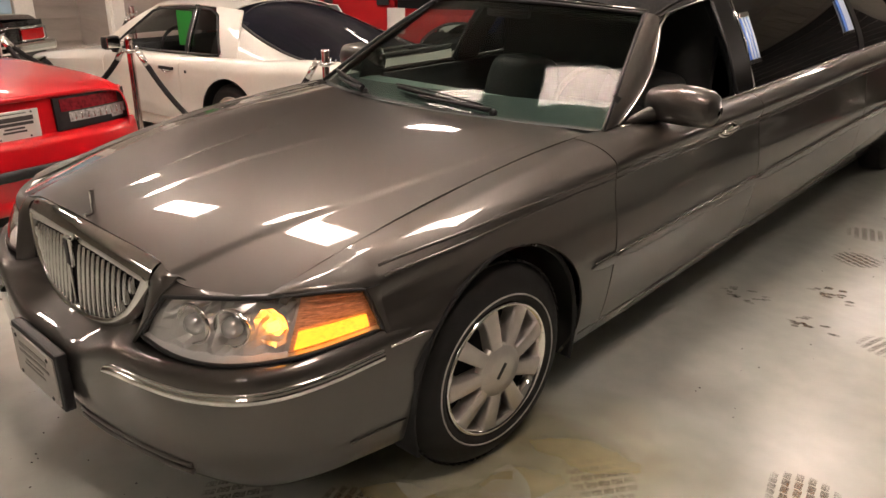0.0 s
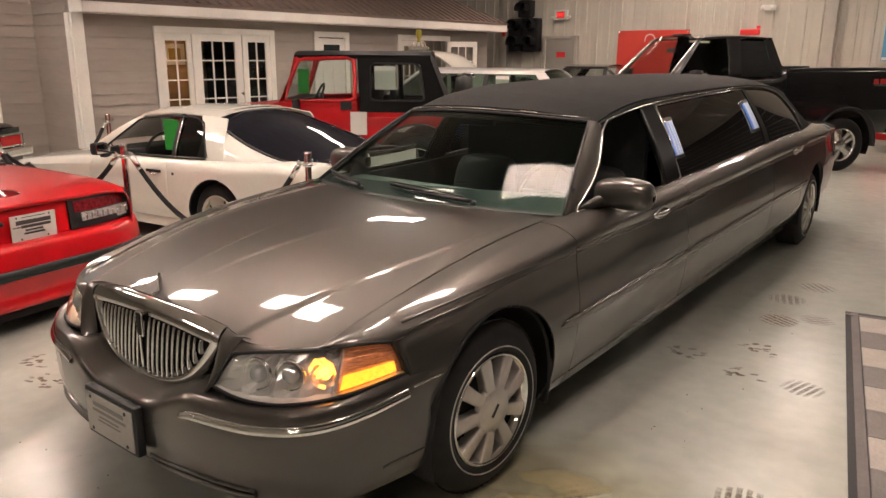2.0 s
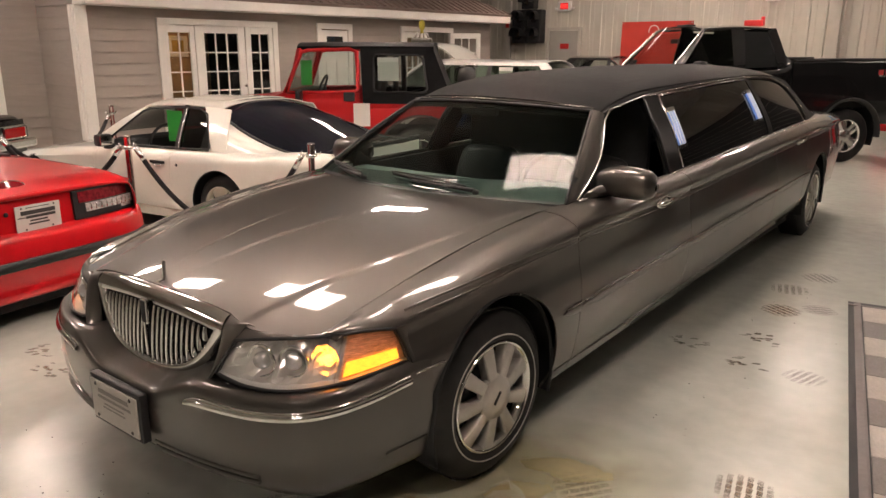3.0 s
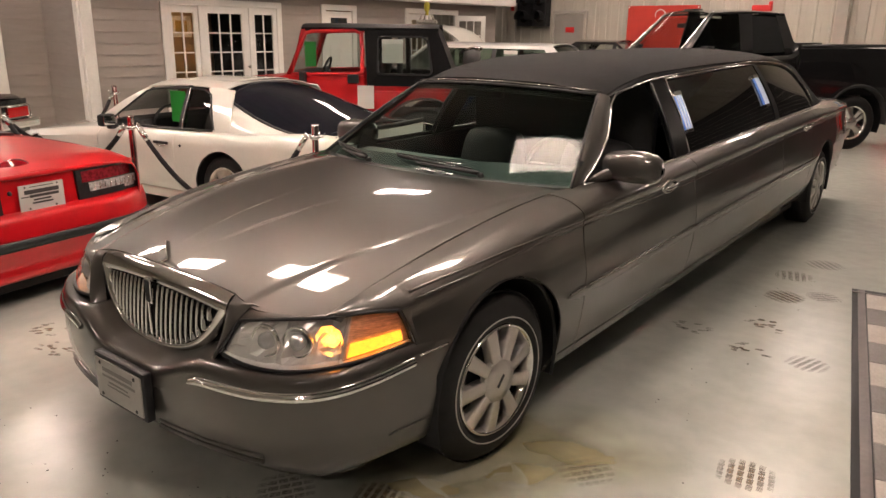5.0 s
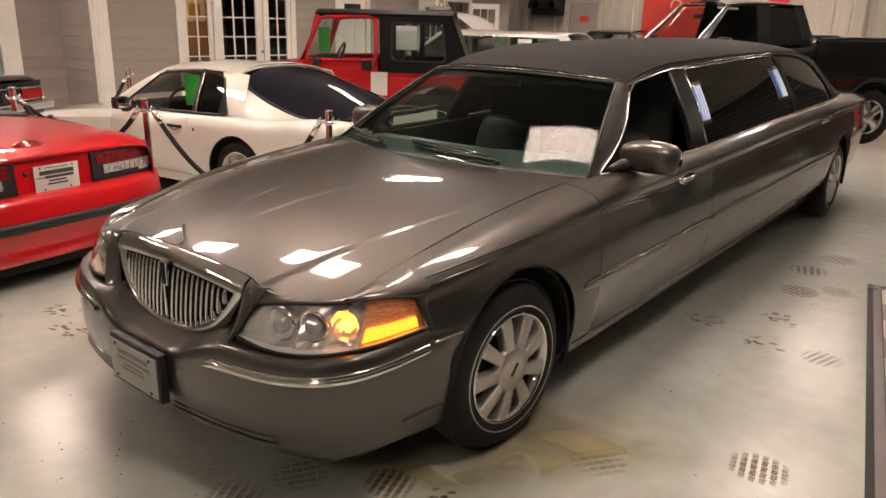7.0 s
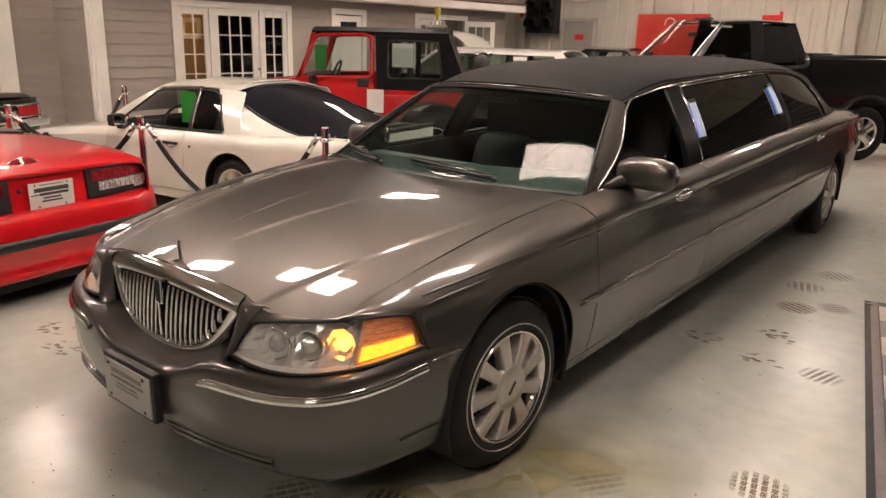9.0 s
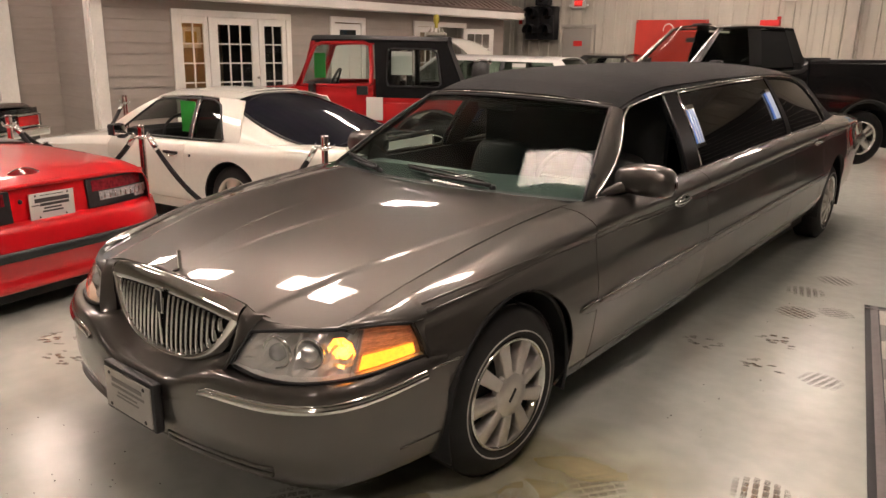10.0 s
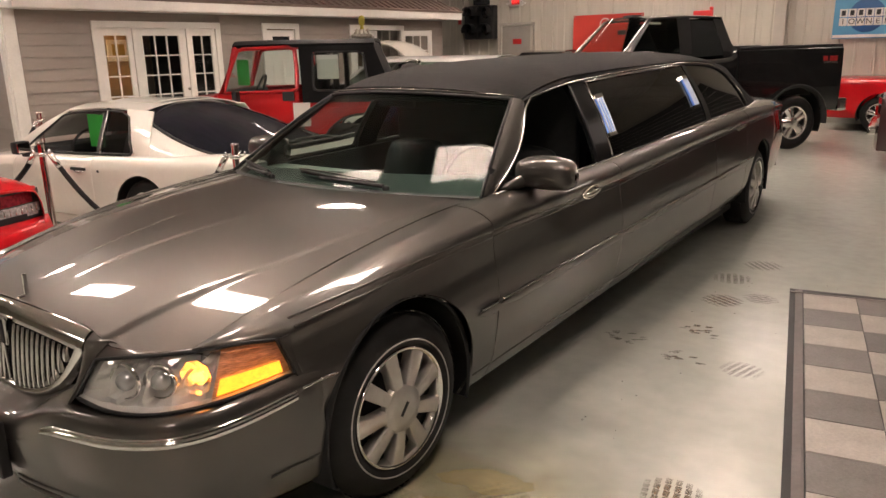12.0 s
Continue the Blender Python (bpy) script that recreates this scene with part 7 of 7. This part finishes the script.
M_MAROON = material("dark_red_paint", (0.045, 0.010, 0.011), 0.3, 0.1, 1.0, stain=0.05)
sedan("red_saloon", pose(1.47, 10.75, 0, 0, 0, 4 + 90), M_MAROON, "dark red saloon parked across the aisle", 4.6, 0.88, 0.95, 1.45)
sedan("red_convertible", pose(0.15, 15.45, 0, 0, 0, -3 + 90), M_RED, "bright red convertible near the far wall", 4.3, 0.82, 0.95, 1.35, open_top=True)
wc = sedan("white_saloon", pose(-4.09, 13.11, 0, 0, 0, 190 + 90), M_OFFWHITE, "white saloon with its bonnet raised", 4.4, 0.80, 0.92, 1.36)
part("raised_bonnet", Mesh().grid([[(0.60 * u, -3.40 - h, z - 0.05 * u * u) for u in np.linspace(-1, 1, 9)] for h, z in spline([(-0.40, 0.98), (0.0, 1.38), (0.50, 1.74), (0.88, 1.82)], 14)]), M_CREAM, wc, thick=0.03)
bc = thing("yellow_beacon", pose(-3.84, 6.35, 1.745, 0, 0, 36), "yellow capped beacon on the hard top", "beacon")
M_BEACONBASE = material("weathered_beacon_base", (0.42, 0.39, 0.33), 0.5, 0.3, grain=0.3, grain_scale=60)
part("base", Mesh().box((0, 0, 0.03), (0.26, 0.16, 0.05), 0, 0.02), M_BEACONBASE, bc)
for dx in (-0.09, -0.03, 0.03, 0.09):
    part("rib", Mesh().tube([(dx, -0.07, 0.05), (dx * 0.7, 0.0, 0.11), (dx, 0.07, 0.05)], 0.010, 5), M_BEACONBASE, bc)
part("yellow_cap", Mesh().revolve([(0.11, 0.022), (0.15, 0.020), (0.18, 0.036), (0.23, 0.040), (0.265, 0.028), (0.275, 0.0)], 14, (0, 0, 0), "z"), material("yellow_plastic", (0.50, 0.42, 0.05), 0.4), bc)


# -- rope barrier
M_ROPE = material("black_velvet_rope", (0.012, 0.010, 0.011), 0.85, bump=0.5, bump_scale=300)
M_POST = material("polished_post", (0.62, 0.50, 0.48), 0.12, 1.0, stain=0.08, stain_scale=6)
POSTS = [(-3.45, 2.05), (-1.93, 2.70), (-6.75, 3.70), (-4.95, 1.62)]


def stanchion():
    t = thing("rope_stanchion", pose(0, 0, 0), "polished chrome rope stanchion standing on the floor", "stanchion", "rope stanchions")
    part("base", Mesh().revolve([(0.0, 0.165), (0.012, 0.165), (0.03, 0.13), (0.045, 0.05), (0.06, 0.03)], 32, (0, 0, 0), "z"), M_POST, t)
    part("pole", Mesh().revolve([(0.05, 0.026), (0.86, 0.026)], 20, (0, 0, 0), "z"), M_POST, t)
    part("collar", Mesh().revolve([(0.84, 0.028), (0.845, 0.042), (0.865, 0.042), (0.87, 0.028)], 20, (0, 0, 0), "z"), M_CHROME, t)
    part("top_cap", Mesh().revolve([(0.87, 0.028), (0.93, 0.028), (0.945, 0.032), (0.955, 0.026), (0.958, 0.0)], 20, (0, 0, 0), "z"), M_POST, t)
    for a in range(4):
        c, s = math.cos(a * math.pi / 2 + 0.4), math.sin(a * math.pi / 2 + 0.4)
        part("hook", Mesh().tube([(0.03 * c, 0.03 * s, 0.857), (0.062 * c, 0.062 * s, 0.86), (0.075 * c, 0.075 * s, 0.875), (0.082 * c, 0.082 * s, 0.89)], 0.006, 6), M_CHROME, t)
    return t


s0 = stanchion()
s0.matrix_basis = pose(*POSTS[0], 0)
for q in POSTS[1:]:
    copy_thing(s0, pose(*q, 0))


def rope(a, b, sag):
    a, b = Vector((*a, 0.86)), Vector((*b, 0.86))
    d = (b - a).normalized()
    a, b = a + d * 0.075, b - d * 0.075
    path = [a.lerp(b, k) - Vector((0, 0, sag * 4 * k * (1 - k))) for k in np.linspace(0, 1, 44)]
    t = thing("barrier_rope", Matrix.Translation(a), "black velvet rope hung between two stanchions", "rope", "barrier ropes")
    loc = [q - a for q in path]
    part("rope", Mesh().tube(loc[1:-1], 0.021, 10), M_ROPE, t)
    part("end_sleeve", Mesh().tube(loc[:3], 0.024, 10), M_CHROME, t)
    part("end_sleeve", Mesh().tube(loc[-3:], 0.024, 10), M_CHROME, t)


rope(POSTS[0], POSTS[1], 0.60)
rope(POSTS[0], POSTS[3], 0.40)
rope(POSTS[3], POSTS[2], 0.45)

# -- tiled mat
mat = tagged(part("floor_mat", Mesh().box((1.255, -2.165, 0.004), (2.55, 4.41, 0.008)), M_BLACK, at=pose(1.662, 4.27, 0, 0, 0, 10.25)), "grey checkered plastic tile mat on the floor", "mat")
M_TILEDARK = material("dark_grey_tile", (0.20, 0.185, 0.175), 0.42, grain=0.12, grain_scale=90, stain=0.12, stain_scale=5, bump=0.25, bump_scale=120, spread=0.06)
M_TILELIGHT = material("light_grey_tile", (0.50, 0.46, 0.42), 0.42, grain=0.1, grain_scale=90, stain=0.12, stain_scale=5, bump=0.25, bump_scale=120, spread=0.06)
M_RAMP = material("dark_edge_ramp", (0.15, 0.13, 0.125), 0.45, grain=0.1, stain=0.1)
tile = Mesh().box((0, 0, 0), (0.301, 0.301, 0.012), 0, 0.003)
tiles = []
for k, mt in enumerate((M_TILELIGHT, M_TILEDARK)):
    me = tile.data("tile")
    me.materials.append(mt)
    tiles.append(me)
for i in range(8):
    for j in range(14):
        part("tile", tiles[(i + j) % 2], None, mat, at=pose(0.06 + 0.1525 + 0.305 * i, -0.06 - 0.1525 - 0.305 * j, 0.009))
part("edge_ramp", Mesh().prism([(-0.02, 0.001), (0.055, 0.001), (0.055, 0.015), (0.045, 0.015)], -4.39, 0.02, "y"), M_RAMP, mat)
part("edge_ramp", Mesh().prism([(0.02, 0.001), (-0.055, 0.001), (-0.055, 0.015), (-0.045, 0.015)], -0.02, 2.50, "x"), M_RAMP, mat)


# -- dirt on the floor
def stain_material(name, colour, strength, scale):
    m = bpy.data.materials.new(name)
    m.use_nodes = True
    n, l = m.node_tree.nodes, m.node_tree.links
    b = n["Principled BSDF"]
    b.inputs["Base Color"].default_value = (*colour, 1)
    b.inputs["Roughness"].default_value = 0.55
    tc = n.new("ShaderNodeTexCoord")
    t = n.new("ShaderNodeTexNoise")
    t.inputs["Scale"].default_value, t.inputs["Detail"].default_value = scale, 6
    l.new(tc.outputs["Object"], t.inputs["Vector"])
    g = n.new("ShaderNodeTexGradient")
    g.gradient_type = "SPHERICAL"
    l.new(tc.outputs["Object"], g.inputs["Vector"])
    r = n.new("ShaderNodeMapRange")
    r.inputs[1].default_value, r.inputs[2].default_value, r.inputs[3].default_value, r.inputs[4].default_value = 0.30, 0.66, 0.0, strength
    l.new(t.outputs["Fac"], r.inputs[0])
    q = n.new("ShaderNodeMapRange")
    q.inputs[1].default_value, q.inputs[2].default_value = 0.0, 0.55
    l.new(g.outputs["Fac"], q.inputs[0])
    mul = n.new("ShaderNodeMath")
    mul.operation = "MULTIPLY"
    l.new(r.outputs[0], mul.inputs[0])
    l.new(q.outputs[0], mul.inputs[1])
    l.new(mul.outputs[0], b.inputs["Alpha"])
    return m


M_TREAD = stain_material("brown_tread_dirt", (0.33, 0.20, 0.10), 0.7, 22)
M_TREADFAINT = stain_material("faint_tread_dirt", (0.27, 0.19, 0.11), 0.36, 14)
M_OIL = stain_material("yellow_oil_stain", (0.50, 0.43, 0.21), 0.6, 0.8)
rng = random.Random(7)


def tread_mark(x, y, size, ang, style, faint=False):
    """A printed patch of tyre tread: thin blocks of dried dirt. Built in a unit circle and scaled to its size."""
    m = Mesh()
    if style == "bars":
        for k in range(6):
            u = -0.72 + 0.29 * k
            half = 0.86 * math.sqrt(max(0.05, 1 - u * u))
            for j in range(5):
                v0 = -half + 2 * half * j / 5
                m.prism([(u - 0.10, v0 + 0.05), (u + 0.07, v0), (u + 0.10, v0 + 2 * half / 5 - 0.04), (u - 0.08, v0 + 2 * half / 5)], 0.0, 0.004, "z")
    else:
        for k in range(14):
            u, v = rng.uniform(-0.8, 0.8), rng.uniform(-0.55, 0.55)
            a = rng.uniform(0.3, 0.9)
            c, s = math.cos(a), math.sin(a)
            w, h = rng.uniform(0.10, 0.20), rng.uniform(0.05, 0.09)
            m.prism([(u + c * dx - s * dy, v + s * dx + c * dy) for dx, dy in ((-w, -h * 0.4), (-0.4 * w, -h), (0.7 * w, -h), (w, 0.2 * h), (0.5 * w, h), (-0.6 * w, h))], 0.0, 0.004, "z")
    ob = part("dirt_mark", m, M_TREADFAINT if faint else M_TREAD, at=pose(x, y, 0.0004, 0, 0, ang) @ Matrix.Diagonal((size, size, 0.25, 1)))
    tagged(ob, "dried brown tyre tread mark on the floor", "stain", "tread marks", "stuff")


for x, y, size, ang, style, faint in ((1.765, 1.55, 0.13, 12, "bars", False), (1.38, 3.26, 0.15, -20, "chips", False), (1.415, 2.79, 0.13, -25, "chips", False), (1.70, 2.81, 0.12, -15, "bars", True),
                                      (1.32, 3.84, 0.14, 60, "bars", False), (1.04, 2.92, 0.14, -20, "chips", True), (1.26, 1.18, 0.13, -35, "bars", True), (0.76, 0.53, 0.11, 20, "bars", False),
                                      (0.97, 0.59, 0.10, 10, "chips", False), (0.46, 0.35, 0.13, -30, "bars", True), (0.40, 0.11, 0.12, 30, "bars", True), (-1.76, 0.50, 0.13, 10, "chips", False),
                                      (-1.46, 0.39, 0.14, -10, "chips", False), (1.36, 4.79, 0.15, 40, "bars", True), (-1.95, 0.15, 0.12, 20, "bars", True), (1.52, 4.0, 0.12, -40, "bars", True), (1.25, 4.35, 0.15, 15, "bars", True)):
    tread_mark(x, y, size, ang, style, faint)
for x, y, sx, sy, a in ((1.10, 1.35, 0.55, 0.34, 20), (1.0, 1.05, 0.40, 0.30, 50), (0.8, 0.75, 0.4, 0.25, 30)):
    ob = part("oil_stain", Mesh().revolve([(0.0, 1.0), (0.0, 0.0)], 36, (0, 0, 0), "z", flip=True), M_OIL, at=pose(x, y, 0.0012 + 0.0003 * sx, 0, 0, a) @ Matrix.Diagonal((sx, sy, 1, 1)))
    tagged(ob, "faint yellow oil stain on the floor", "stain", "oil stains", "stuff")
grit = Mesh()
for k in range(90):
    if k % 2:
        x, y = rng.uniform(1.2, 2.05), rng.uniform(0.9, 4.6)
    else:
        x, y = rng.uniform(-0.9, 0.6), rng.uniform(-0.35, 0.15)
    s = rng.uniform(0.001, 0.004)
    grit.box((x, y, s * 0.4), (s * 1.6, s, s * 0.8), rng.uniform(0, 90))
tagged(part("floor_grit", grit, M_INK), "dark specks of grit on the floor", "grit", kind="stuff")
